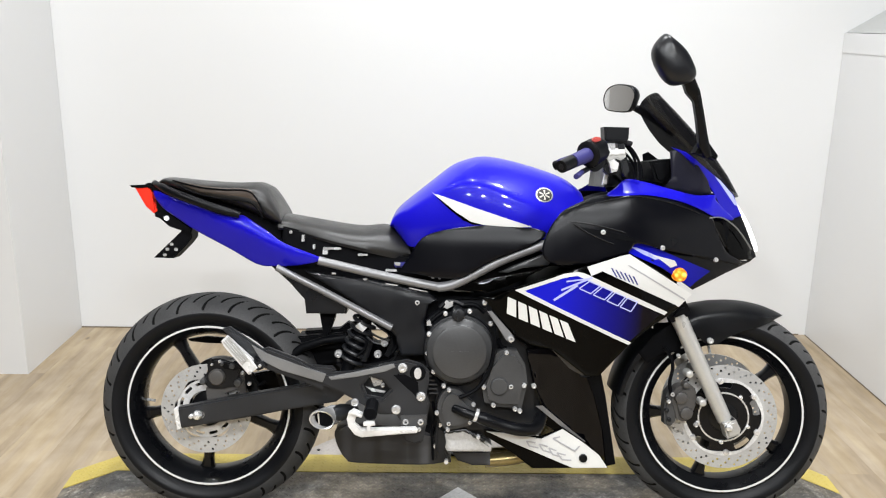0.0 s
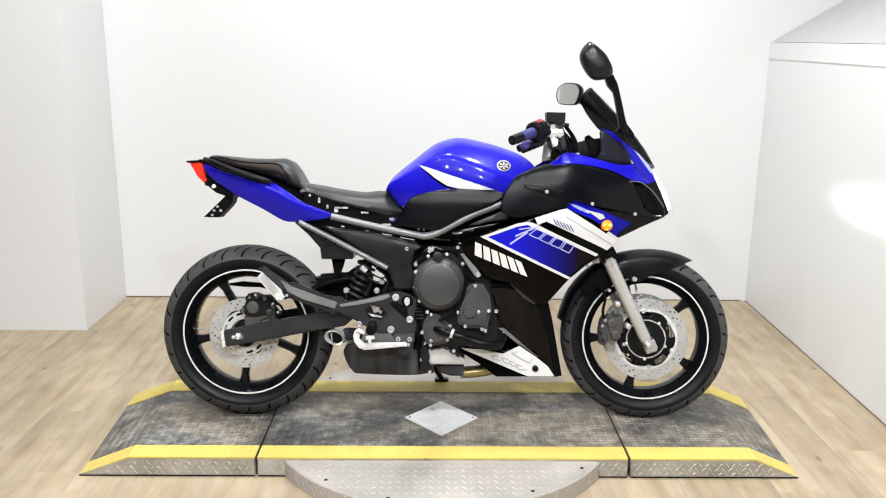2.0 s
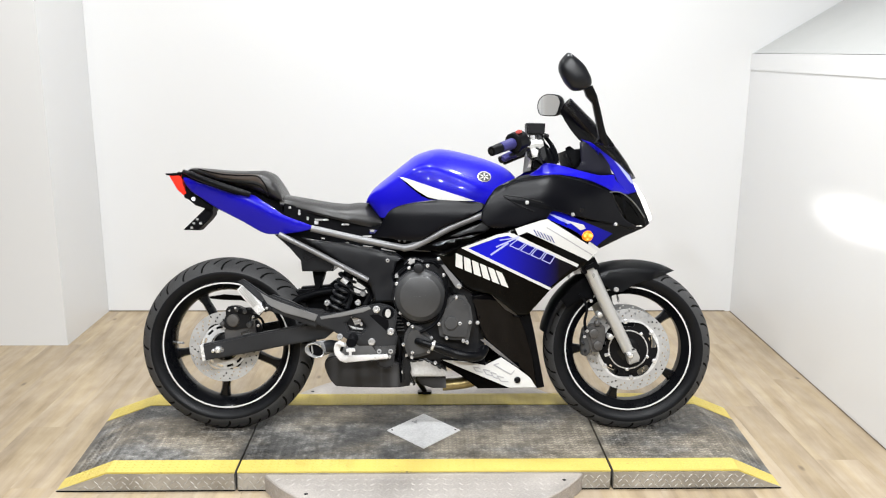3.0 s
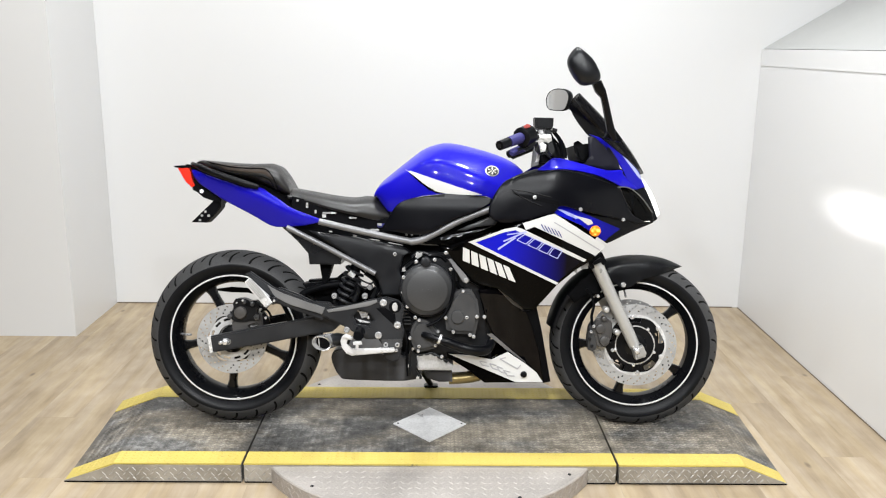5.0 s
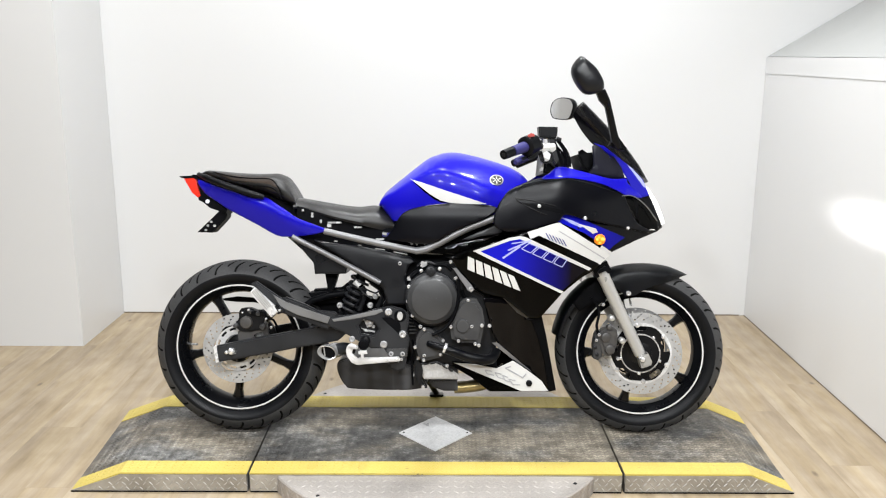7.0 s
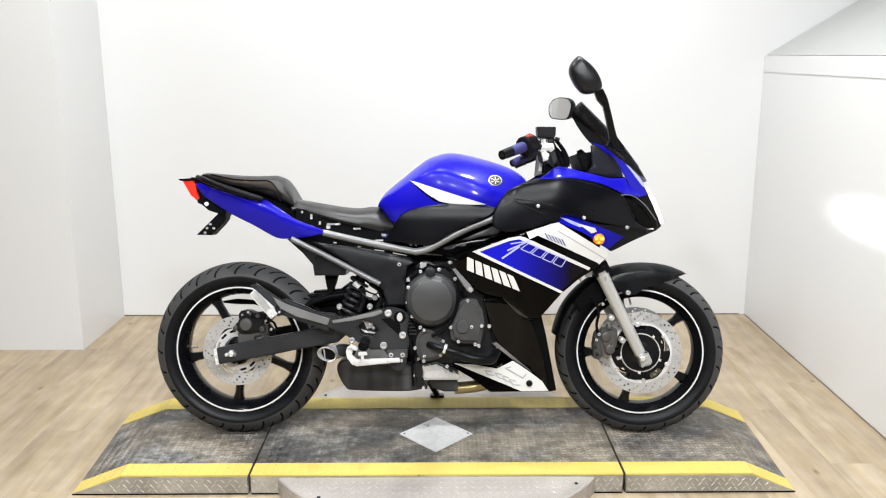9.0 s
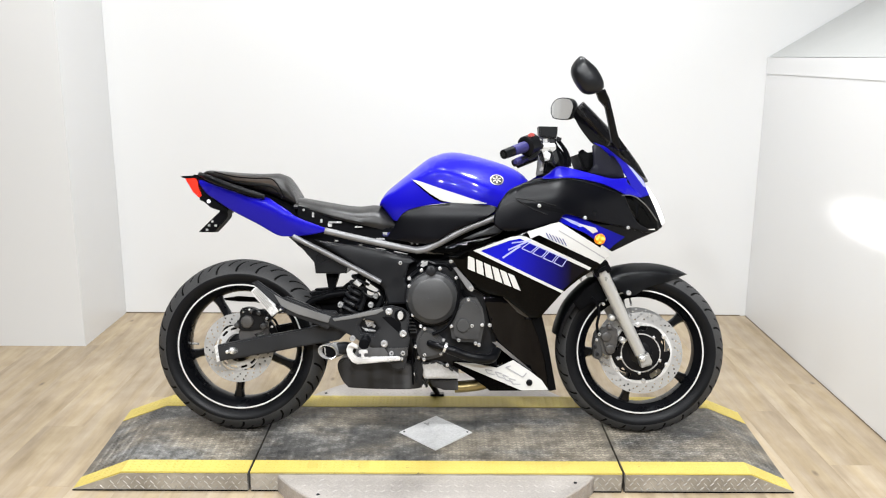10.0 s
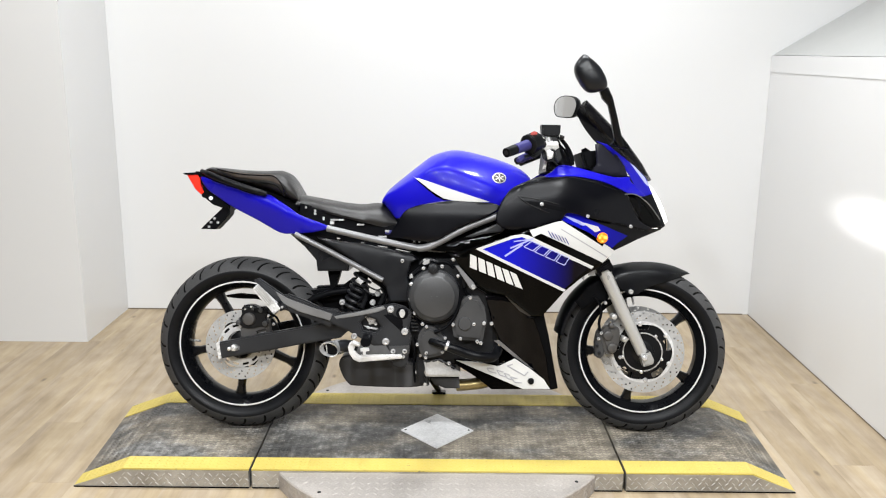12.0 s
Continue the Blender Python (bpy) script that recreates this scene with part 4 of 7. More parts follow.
part("linkage_block", plate([(-0.189, 0.472), (-0.115, 0.480), (-0.085, 0.376), (-0.062, 0.242), (-0.106, 0.238), (-0.188, 0.360), (-0.306, 0.367), (-0.365, 0.429), (-0.277, 0.430), (-0.218, 0.442)], -0.06, 0.08, 0.006), DARK_METAL, bike)
part("battery_box", plate([(-0.355, 0.641), (-0.115, 0.629), (-0.122, 0.475), (-0.187, 0.468), (-0.239, 0.555)], -0.09, 0.09, 0.004), BLACK_MATTE, bike)
part("knee_panel", panel([(-0.187, 0.701), (-0.167, 0.735), (-0.149, 0.767), (-0.127, 0.792), (-0.084, 0.809), (-0.020, 0.820), (0.044, 0.826), (0.121, 0.824), (0.190, 0.808), (0.147, 0.772), (0.045, 0.731), (-0.025, 0.689), (-0.083, 0.686), (-0.147, 0.695)], pad_y, 0.004, 0.015, 0.004, True), BLACK_COWL, bike, "black plastic panel below the tank")
part("knee_panel", mirrored(panel([(-0.187, 0.701), (-0.167, 0.735), (-0.149, 0.767), (-0.127, 0.792), (-0.084, 0.809), (-0.020, 0.820), (0.044, 0.826), (0.121, 0.824), (0.190, 0.808), (0.147, 0.772), (0.045, 0.731), (-0.025, 0.689), (-0.083, 0.686), (-0.147, 0.695)], pad_y, 0.02, 0.03, 0.008)), BLACK_SATIN, bike)
part("air_box", plate([(-0.183, 0.700), (-0.151, 0.753), (0.191, 0.796), (0.205, 0.730), (0.048, 0.650), (-0.071, 0.655)], -0.12, 0.12, 0.01), BLACK_MATTE, bike)

# tank
tank = part("fuel_tank", tank_body(), BLUE, bike, "metallic blue fuel tank with a white flash")
SWOOSH = [(-0.107, 0.907), (-0.072, 0.896), (0.005, 0.870), (0.095, 0.841), (0.156, 0.822), (0.121, 0.821), (0.069, 0.823), (0.028, 0.826), (-0.004, 0.833), (-0.043, 0.857), (-0.078, 0.885)]
part("white_flash", panel(SWOOSH, tank_y, 0.003, 0.015, 0, lift=0.0015), WHITE_DECAL, tank)
SHADOW = [(-0.101, 0.900), (-0.078, 0.885), (-0.043, 0.857), (-0.004, 0.833), (0.028, 0.826), (-0.001, 0.826), (-0.027, 0.838), (-0.059, 0.863)]
part("black_flash", panel(SHADOW, tank_y, 0.003, 0.015, 0, lift=0.0012), BLACK_GLOSS, tank)
bx, bz = 0.190, 0.905
badge_out = [(bx + 0.0245 * math.cos(a), bz + 0.019 * math.sin(a)) for a in (2 * math.pi * k / 28 for k in range(28))]
badge = part("tank_badge", panel(badge_out, tank_y, 0.004, 0.012, 0.002, lift=0.003), GOLD, tank, "round silver-rimmed metal badge")
part("badge_face", panel([(bx + 0.83 * (x - bx), bz + 0.83 * (z - bz)) for x, z in badge_out], tank_y, 0.003, 0.012, 0, lift=0.0042), BADGE_FACE, badge)
for k in range(6):
    a = math.pi * k / 3 + 0.5
    c_, s_ = math.cos(a), math.sin(a)
    ray = [(bx + 0.0245 * (r * c_ - w * s_), bz + 0.019 * (r * s_ + w * c_)) for r, w in ((0.12, -0.05), (0.12, 0.05), (0.66, 0.10), (0.66, -0.10))]
    part("badge_ray", panel(ray, tank_y, 0.002, 0.012, 0, lift=0.0052), GOLD, badge)

# seats
S1T = [(-0.517, 0.834), (-0.507, 0.841), (-0.422, 0.827), (-0.342, 0.814), (-0.287, 0.810), (-0.247, 0.815), (-0.215, 0.811), (-0.187, 0.795), (-0.167, 0.773), (-0.162, 0.755)]
S1B = [(-0.498, 0.803), (-0.433, 0.787), (-0.354, 0.766), (-0.276, 0.748), (-0.205, 0.732), (-0.178, 0.733), (-0.160, 0.742)]
part("rider_seat", cushion(spline(S1T, False, 4), spline(S1B, False, 4), [(-0.48, 0.10), (-0.40, 0.125), (-0.28, 0.135), (-0.20, 0.115), (-0.165, 0.10)], 2.3), VINYL, bike, "black vinyl rider seat")
S2T = [(-0.848, 0.924), (-0.838, 0.934), (-0.824, 0.937), (-0.706, 0.927), (-0.643, 0.925), (-0.580, 0.927), (-0.552, 0.916), (-0.531, 0.888), (-0.513, 0.855), (-0.507, 0.834)]
S2B = [(-0.819, 0.914), (-0.758, 0.893), (-0.682, 0.873), (-0.621, 0.854), (-0.560, 0.827), (-0.522, 0.810), (-0.490, 0.814)]
part("pillion_seat", loft(S2T, S2B, [(-0.86, 0.05), (-0.80, 0.085), (-0.68, 0.115), (-0.55, 0.12), (-0.47, 0.10)], 2.8, 40, 40), VINYL, bike, "black vinyl pillion seat with stitched side panels")

PILLION_W = [(-0.86, 0.05), (-0.80, 0.085), (-0.68, 0.115), (-0.55, 0.12), (-0.47, 0.10)]


def pillion_y(x, z):
    return -at(PILLION_W, x) - 0.001


side_out = [(-0.790, 0.927), (-0.724, 0.918), (-0.658, 0.911), (-0.594, 0.909), (-0.569, 0.887), (-0.558, 0.863), (-0.591, 0.881), (-0.658, 0.889), (-0.725, 0.898), (-0.772, 0.914)]
part("seat_side_panel", panel(side_out, pillion_y, 0.006, 0.02, 0.006, True), SEAT_SIDE, bike, "browner area on the seat side")
for fold in ([(-0.798, 0.929), (-0.724, 0.913), (-0.658, 0.907), (-0.594, 0.905), (-0.569, 0.884), (-0.547, 0.843)], [(-0.781, 0.914), (-0.725, 0.894), (-0.658, 0.883), (-0.591, 0.875), (-0.564, 0.854), (-0.553, 0.835)]):
    part("seat_piping", tube([(x, pillion_y(x, z) - 0.002, z) for x, z in spline(fold, False)], 0.0022, 6), BLACK_MATTE, bike)

# tail
part("tail_core", plate([(-0.884, 0.919), (-0.829, 0.912), (-0.775, 0.889), (-0.776, 0.842), (-0.830, 0.838), (-0.853, 0.841)], -0.052, 0.052, 0.004), BLACK_MATTE, bike)
tail_out = [(-0.854, 0.901), (-0.794, 0.881), (-0.729, 0.861), (-0.657, 0.839), (-0.608, 0.840), (-0.571, 0.819), (-0.532, 0.795), (-0.493, 0.770), (-0.400, 0.736), (-0.395, 0.727), (-0.448, 0.713), (-0.528, 0.705), (-0.576, 0.709), (-0.647, 0.747), (-0.741, 0.794), (-0.795, 0.829), (-0.834, 0.858)]
part("tail_cowl", panel(tail_out, tail_y, 0.004, 0.012, 0.003, True), BLUE, bike, "metallic blue tail cowl")
part("tail_cowl", mirrored(panel(tail_out, tail_y, 0.004, 0.02, 0.008, True)), BLUE, bike, "metallic blue tail cowl")
part("tail_tray", plate([(-0.880, 0.921), (-0.775, 0.908), (-0.635, 0.871), (-0.510, 0.818), (-0.511, 0.767), (-0.542, 0.711), (-0.589, 0.715), (-0.753, 0.803), (-0.842, 0.865)], -0.055, 0.055, 0.006), BLACK_MATTE, bike)
rail = [(x, y, z) for (x, z), y in zip([(-0.857, 0.921), (-0.832, 0.914), (-0.786, 0.897), (-0.711, 0.872), (-0.651, 0.853), (-0.614, 0.841)], (-0.05, -0.09, -0.12, -0.135, -0.138, -0.128))]
part("grab_rail", tube(spline(rail, False, 4), [0.008] * 5 + [0.0105] * 14 + [0.009] * 2, 12), BLACK_SATIN, bike, "black grab rail")
part("grab_rail", mirrored(tube(spline(rail, False, 4), 0.0105, 12)), BLACK_SATIN, bike, "black grab rail")
part("tail_light", plate([(-0.911, 0.909), (-0.867, 0.912), (-0.859, 0.897), (-0.851, 0.846), (-0.861, 0.839), (-0.882, 0.858)], -0.058, 0.058, 0.006), RED_LENS, bike, "lit red tail light")
part("tail_light_cap", plate([(-0.924, 0.914), (-0.894, 0.916), (-0.863, 0.916), (-0.863, 0.910), (-0.894, 0.907), (-0.918, 0.908)], -0.058, 0.058, 0.002), BLACK_MATTE, bike)
part("lamp_housing", plate([(-0.862, 0.849), (-0.817, 0.842), (-0.759, 0.799), (-0.763, 0.784), (-0.821, 0.803), (-0.845, 0.824), (-0.860, 0.830)], -0.05, 0.05, 0.004), BLACK_MATTE, bike)
part("rear_white_lamp", lathe([(0.003, -0.056), (0.006, -0.055), (0.007, -0.050)], 16, (-0.827, 0.826)), CLEAR_LAMP, bike)
bracket = part("plate_bracket", plate([(-0.869, 0.716), (-0.819, 0.765), (-0.789, 0.794), (-0.761, 0.802), (-0.765, 0.770), (-0.781, 0.750), (-0.815, 0.715)], -0.035, 0.035, 0.003), BLACK_MATTE, bike, "black bracket below the tail")
for u in [(-0.819, 0.754), (-0.807, 0.740), (-0.831, 0.740), (-0.838, 0.724)]:
    part("bracket_clip", block(u[0] - 0.004, u[0] + 0.005, -0.039, -0.034, u[1] - 0.004, u[1] + 0.004, 0.001), STEEL, bracket)

# engine
part("crankcase", plate([(-0.118, 0.567), (-0.050, 0.621), (0.051, 0.622), (0.095, 0.561), (0.167, 0.519), (0.191, 0.388), (0.196, 0.257), (0.040, 0.256), (-0.083, 0.247), (-0.112, 0.342), (-0.099, 0.451)], -0.15, 0.15, 0.02), DARK_METAL, bike, "dark engine crankcase and cylinders")
part("radiator_block", plate([(0.055, 0.633), (0.335, 0.721), (0.355, 0.502), (0.356, 0.391), (0.216, 0.327), (0.127, 0.500)], -0.11, 0.11, 0.01), BLACK_MATTE, bike)
cx, cz = (-0.030, 0.498)
clutch = part("clutch_cover", lathe([(0.062, -0.212), (0.069, -0.210), (0.074, -0.203), (0.082, -0.200), (0.086, -0.194), (0.0875, -0.18), (0.0875, -0.13)], 64, (cx, cz)), ENGINE, bike, "round dark grey clutch cover")
part("cover_flange", lathe([(0.088, -0.182), (0.092, -0.181), (0.094, -0.176), (0.094, -0.13)], 64, (cx, cz)), DARK_METAL, clutch)
part("cover_mark", block(cx - 0.022, cx + 0.022, -0.2128, -0.211, cz - 0.005, cz + 0.003, 0.0005), ENGINE, clutch)
for u in [(-0.110, 0.540), (-0.113, 0.489), (-0.097, 0.441), (-0.070, 0.403), (0.050, 0.569), (0.067, 0.460), (-0.068, 0.594), (-0.005, 0.601), (0.035, 0.625)]:
    bolt(clutch, *u, -0.184, 0.0065, 0.008)
fx, fz = (-0.035, 0.593)
part("oil_filler_cap", lathe([(0.010, -0.205), (0.016, -0.203), (0.0175, -0.196), (0.0175, -0.16)], 24, (fx, fz)), DARK_METAL, clutch)
part("filler_grip", block(fx - 0.003, fx + 0.003, -0.212, -0.203, fz - 0.014, fz + 0.014, 0.001), DARK_METAL, clutch)
stator = part("ignition_cover", plate([(0.071, 0.496), (0.088, 0.503), (0.121, 0.499), (0.142, 0.463), (0.149, 0.413), (0.141, 0.378), (0.135, 0.348), (0.073, 0.350), (0.037, 0.363), (0.028, 0.412), (0.043, 0.459)], -0.205, -0.14, 0.012), ENGINE, bike, "faceted dark grey engine cover")
part("round_cap", lathe([(0.020, -0.212), (0.0225, -0.210), (0.0235, -0.204), (0.0235, -0.19)], 32, (0.074, 0.408)), ENGINE, stator)
for u in [(0.092, 0.496), (0.034, 0.405), (0.105, 0.407), (0.139, 0.410), (0.060, 0.357), (0.117, 0.347), (0.129, 0.342), (0.165, 0.409), (0.032, 0.626)]:
    bolt(stator, *u, -0.2, 0.0065, 0.008)
pump = part("water_pump", plate([(-0.076, 0.380), (-0.058, 0.396), (-0.030, 0.393), (-0.008, 0.372), (0.009, 0.354), (0.008, 0.308), (-0.018, 0.295), (-0.061, 0.289), (-0.081, 0.318), (-0.085, 0.353)], -0.205, -0.15, 0.012, True), ENGINE, bike, "dark grey water pump cover")
for u in [(-0.056, 0.396), (-0.087, 0.335), (-0.056, 0.307), (-0.058, 0.291), (0.008, 0.358), (-0.001, 0.311), (0.022, 0.272), (0.081, 0.294)]:
    bolt(pump, *u, -0.2, 0.006, 0.008)
hose = [(x, y, z) for (x, z), y in zip([(-0.041, 0.347), (-0.012, 0.341), (0.038, 0.326), (0.080, 0.310), (0.130, 0.298), (0.172, 0.296), (0.191, 0.314)], (-0.2, -0.222, -0.225, -0.222, -0.22, -0.20, -0.16))]
part("water_hose", tube(spline(hose, False, 4), [0.012] * 6 + [0.0135, 0.0155] + [0.0168] * 17, 16), BLACK_SATIN, bike, "black rubber water hose")
hx, hz = (0.014, 0.336)
part("hose_clamp", tube([(hx - 0.004, -0.2235, hz + 0.0015), (hx + 0.004, -0.2238, hz - 0.0015)], 0.0178, 18), STEEL, bike)
part("bracket_arm", plate([(0.040, 0.605), (0.050, 0.607), (0.101, 0.551), (0.112, 0.533), (0.102, 0.523), (0.090, 0.530)], -0.215, -0.205, 0.002), FRAME_GREY, bike)
bolt(bike, *(0.101, 0.535), -0.215, 0.009, 0.008)
part("wire_loom", tube([(x, -0.208, z) for x, z in spline([(0.057, 0.568), (0.060, 0.526), (0.053, 0.470), (0.036, 0.428), (0.009, 0.396), (-0.030, 0.378)], False)], 0.0055, 8), BLACK_MATTE, bike)
part("spark_lead", tube([(x, -0.15, z) for x, z in spline([(-0.117, 0.555), (-0.085, 0.584), (-0.049, 0.605), (0.007, 0.613), (0.036, 0.592)], False)], 0.006, 8), BLACK_MATTE, bike)
part("oil_pan", plate([(-0.084, 0.266), (-0.011, 0.275), (0.040, 0.245), (0.063, 0.230), (0.060, 0.214), (-0.057, 0.214)], -0.15, 0.12, 0.006), PAN, bike, "raw aluminium oil pan")
part("lower_bracket", plate([(-0.086, 0.289), (-0.067, 0.271), (-0.061, 0.246), (-0.068, 0.195), (-0.076, 0.195), (-0.095, 0.260)], -0.165, -0.15, 0.002), DARK_METAL, bike)
part("exhaust_link_box", plate([(-0.046, 0.210), (0.059, 0.212), (0.061, 0.169), (0.012, 0.169), (-0.028, 0.182)], -0.13, 0.13, 0.006), MUFFLER, bike)
part("header_pipe", tube([(x, -0.09, z) for x, z in spline([(0.049, 0.171), (0.100, 0.175), (0.152, 0.184), (0.203, 0.207), (0.231, 0.251)], False)], 0.019, 14), PIPE, bike, "heat-tinted exhaust header pipe")
part("header_pipe", tube([(x, 0.0, z) for x, z in spline([(0.052, 0.157), (0.105, 0.160), (0.157, 0.170), (0.210, 0.188), (0.240, 0.234)], False)], 0.019, 14), PIPE, bike)
part("muffler", plate([(-0.359, 0.264), (-0.327, 0.286), (-0.205, 0.279), (-0.098, 0.258), (-0.046, 0.189), (-0.071, 0.180), (-0.132, 0.174), (-0.298, 0.178), (-0.329, 0.188), (-0.352, 0.224)], -0.145, 0.12, 0.024, True), MUFFLER, bike, "black belly muffler with painted reflection streaks")
ex, ez = -0.385, 0.317
tip = bmesh.new()
rings = []
for k_out, y, dx in ((0.62, -0.150, 0.012), (0.66, -0.175, 0.008), (0.74, -0.205, 0.002), (0.88, -0.216, 0.0), (0.97, -0.217, 0.0), (1.02, -0.210, 0.001), (1.0, -0.200, 0.003), (0.97, -0.175, 0.022), (0.93, -0.160, 0.030), (0.6, -0.15, 0.034)):
    rings.append([tip.verts.new((ex + dx + 0.0315 * k_out * math.cos(a), y + 0.012 * math.cos(a), ez + 0.0245 * k_out * math.sin(a) - 0.007 * k_out * math.cos(a) + 0.1 * dx)) for a in (2 * math.pi * k / 36 for k in range(36))])
for r, s_ in zip(rings, rings[1:] + rings[:1]):
    for k in range(36):
        tip.faces.new((r[k], r[(k + 1) % 36], s_[(k + 1) % 36], s_[k]))
part("exhaust_tip", tip, CHROME, bike, "oval chrome exhaust tip")
part("exhaust_stub", tube([(ex + 0.02, -0.172, ez + 0.001), (ex + 0.045, -0.15, ez + 0.003), (ex + 0.075, -0.12, ez - 0.004)], [0.0235, 0.0225, 0.021], 20), HANGER, bike)
part("exhaust_splitter", plate([(ex - 0.012, ez + 0.016), (ex - 0.008, ez + 0.016), (ex - 0.005, ez - 0.012), (ex - 0.009, ez - 0.012)], -0.212, -0.19, 0.0005), CHROME, bike)
# black plug gives the pipe's inside its shade
part("exhaust_bore", plate([(ex + 0.003 + 0.0235 * math.cos(a), ez + 0.0178 * math.sin(a) - 0.005 * math.cos(a)) for a in (2 * math.pi * k / 24 for k in range(24))], -0.2075, -0.15, 0), BLACK_MATTE, bike)
for pts, y, r, mat in (([(-0.099, 0.356), (-0.093, 0.320), (-0.099, 0.277), (-0.095, 0.197)], -0.165, 0.0035, BLACK_MATTE), ([(-0.089, 0.349), (-0.083, 0.305), (-0.088, 0.262), (-0.085, 0.204)], -0.17, 0.003, DARK_METAL), ([(-0.105, 0.476), (-0.101, 0.433), (-0.083, 0.405), (-0.062, 0.387)], -0.16, 0.006, BLACK_MATTE), ([(-0.082, 0.604), (-0.064, 0.619), (-0.042, 0.620), (-0.021, 0.612)], -0.15, 0.008, BLACK_SATIN), ([(0.072, 0.529), (0.079, 0.507), (0.094, 0.500)], -0.17, 0.006, BLACK_MATTE), ([(-0.239, 0.548), (-0.207, 0.526), (-0.194, 0.500), (-0.207, 0.472)], -0.10, 0.005, BLACK_MATTE), ([(-0.234, 0.551), (-0.198, 0.524), (-0.187, 0.495), (-0.200, 0.465)], -0.095, 0.004, DARK_METAL)):
    part("hose", tube([(x, y, z) for x, z in spline(pts, False)], r, 8), mat, bike)
for u, v in zip([(-0.061, 0.271), (-0.039, 0.275), (-0.018, 0.277), (0.003, 0.270), (0.025, 0.256)], [(-0.053, 0.221), (-0.032, 0.221), (-0.010, 0.221), (0.011, 0.222), (0.032, 0.222)]):
    part("pan_rib", plate([(u[0] - 0.003, u[1] - 0.004), (u[0] + 0.003, u[1] - 0.004), (v[0] + 0.003, v[1] + 0.003), (v[0] - 0.003, v[1] + 0.003)], -0.156, -0.148, 0.001), PAN, bike)
part("pan_seam", tube([(x, -0.15, z) for x, z in [(-0.082, 0.266), (-0.011, 0.275), (0.043, 0.245)]], 0.006, 8), DARK_METAL, bike)
for u in [(-0.111, 0.566), (-0.064, 0.620), (0.035, 0.623), (-0.078, 0.291), (-0.089, 0.233), (-0.060, 0.190)]:
    part("fitting", tube([(u[0], -0.165, u[1]), (u[0], -0.15, u[1])], 0.006, 8), STEEL, bike)
for k in range(7):
    u = [(-0.105, 0.448), (-0.096, 0.377)]
    f = k / 6
    x, z = u[0][0] + (u[1][0] - u[0][0]) * f, u[0][1] + (u[1][1] - u[0][1]) * f
    part("cooling_fin", block(x - 0.012, x + 0.012, -0.165, -0.14, z - 0.0016, z + 0.0016, 0.0005), ENGINE, bike)

for q, y in (([(-0.073, 0.608), (-0.062, 0.621), (-0.047, 0.625), (-0.049, 0.611), (-0.064, 0.603)], -0.16), ([(-0.117, 0.558), (-0.109, 0.576), (-0.103, 0.558)], -0.16), ([(-0.107, 0.687), (-0.098, 0.689), (-0.098, 0.681), (-0.105, 0.680)], -0.14), ([(-0.089, 0.686), (-0.080, 0.684), (-0.082, 0.678), (-0.087, 0.680)], -0.14), ([(-0.060, 0.685), (-0.046, 0.689), (-0.046, 0.684), (-0.059, 0.681)], -0.14), ([(-0.367, 0.696), (-0.356, 0.694), (-0.356, 0.690), (-0.367, 0.690)], -0.15), ([(-0.284, 0.681), (-0.273, 0.680), (-0.273, 0.676), (-0.284, 0.676)], -0.15), ([(-0.226, 0.670), (-0.192, 0.665), (-0.194, 0.662), (-0.224, 0.666)], -0.16), ([(-0.163, 0.659), (-0.115, 0.649), (-0.116, 0.647), (-0.163, 0.655)], -0.16), ([(-0.204, 0.722), (-0.188, 0.721), (-0.189, 0.712), (-0.202, 0.714)], -0.13)):
    part("frame_clip", plate(q, y - 0.006, y, 0.001), STEEL, bike)

# foot rest hanger and brake pedal
WINDOW = [(-0.279, 0.409), (-0.262, 0.431), (-0.224, 0.419), (-0.209, 0.397), (-0.228, 0.375), (-0.270, 0.382)]
hanger = part("footrest_hanger", plate([(-0.202, 0.469), (-0.167, 0.476), (-0.129, 0.466), (-0.108, 0.447), (-0.109, 0.417), (-0.115, 0.390), (-0.106, 0.362), (-0.113, 0.312), (-0.122, 0.261), (-0.145, 0.252), (-0.172, 0.261), (-0.180, 0.312), (-0.194, 0.332), (-0.236, 0.331), (-0.272, 0.352), (-0.321, 0.380), (-0.384, 0.409), (-0.454, 0.448), (-0.516, 0.479), (-0.541, 0.500), (-0.523, 0.505), (-0.454, 0.479), (-0.377, 0.439), (-0.307, 0.445), (-0.268, 0.451), (-0.223, 0.466)], -0.212, -0.190, 0.006, False, [WINDOW]), HANGER, bike, "black cast footrest hanger")
part("pillion_arm", plate([(-0.643, 0.550), (-0.624, 0.557), (-0.535, 0.496), (-0.438, 0.461), (-0.359, 0.455), (-0.350, 0.446), (-0.385, 0.393), (-0.447, 0.417), (-0.544, 0.452), (-0.592, 0.498)], -0.205, -0.185, 0.005), HANGER, hanger)
part("arm_facet", plate([(-0.565, 0.512), (-0.525, 0.490), (-0.448, 0.462), (-0.374, 0.438), (-0.383, 0.416), (-0.487, 0.446), (-0.540, 0.472)], -0.2155, -0.208, 0.0015), FRAME_CAST, hanger)
part("window_backing", plate([(-0.288, 0.402), (-0.267, 0.435), (-0.218, 0.421), (-0.203, 0.392), (-0.226, 0.363), (-0.278, 0.370)], -0.175, -0.165, 0.002), DARK_METAL, hanger)
for u, r in zip([(-0.265, 0.427), (-0.241, 0.409), (-0.248, 0.422), (-0.230, 0.401)], (0.005, 0.009, 0.006, 0.006)):
    bolt(hanger, *u, -0.176, r, 0.008)
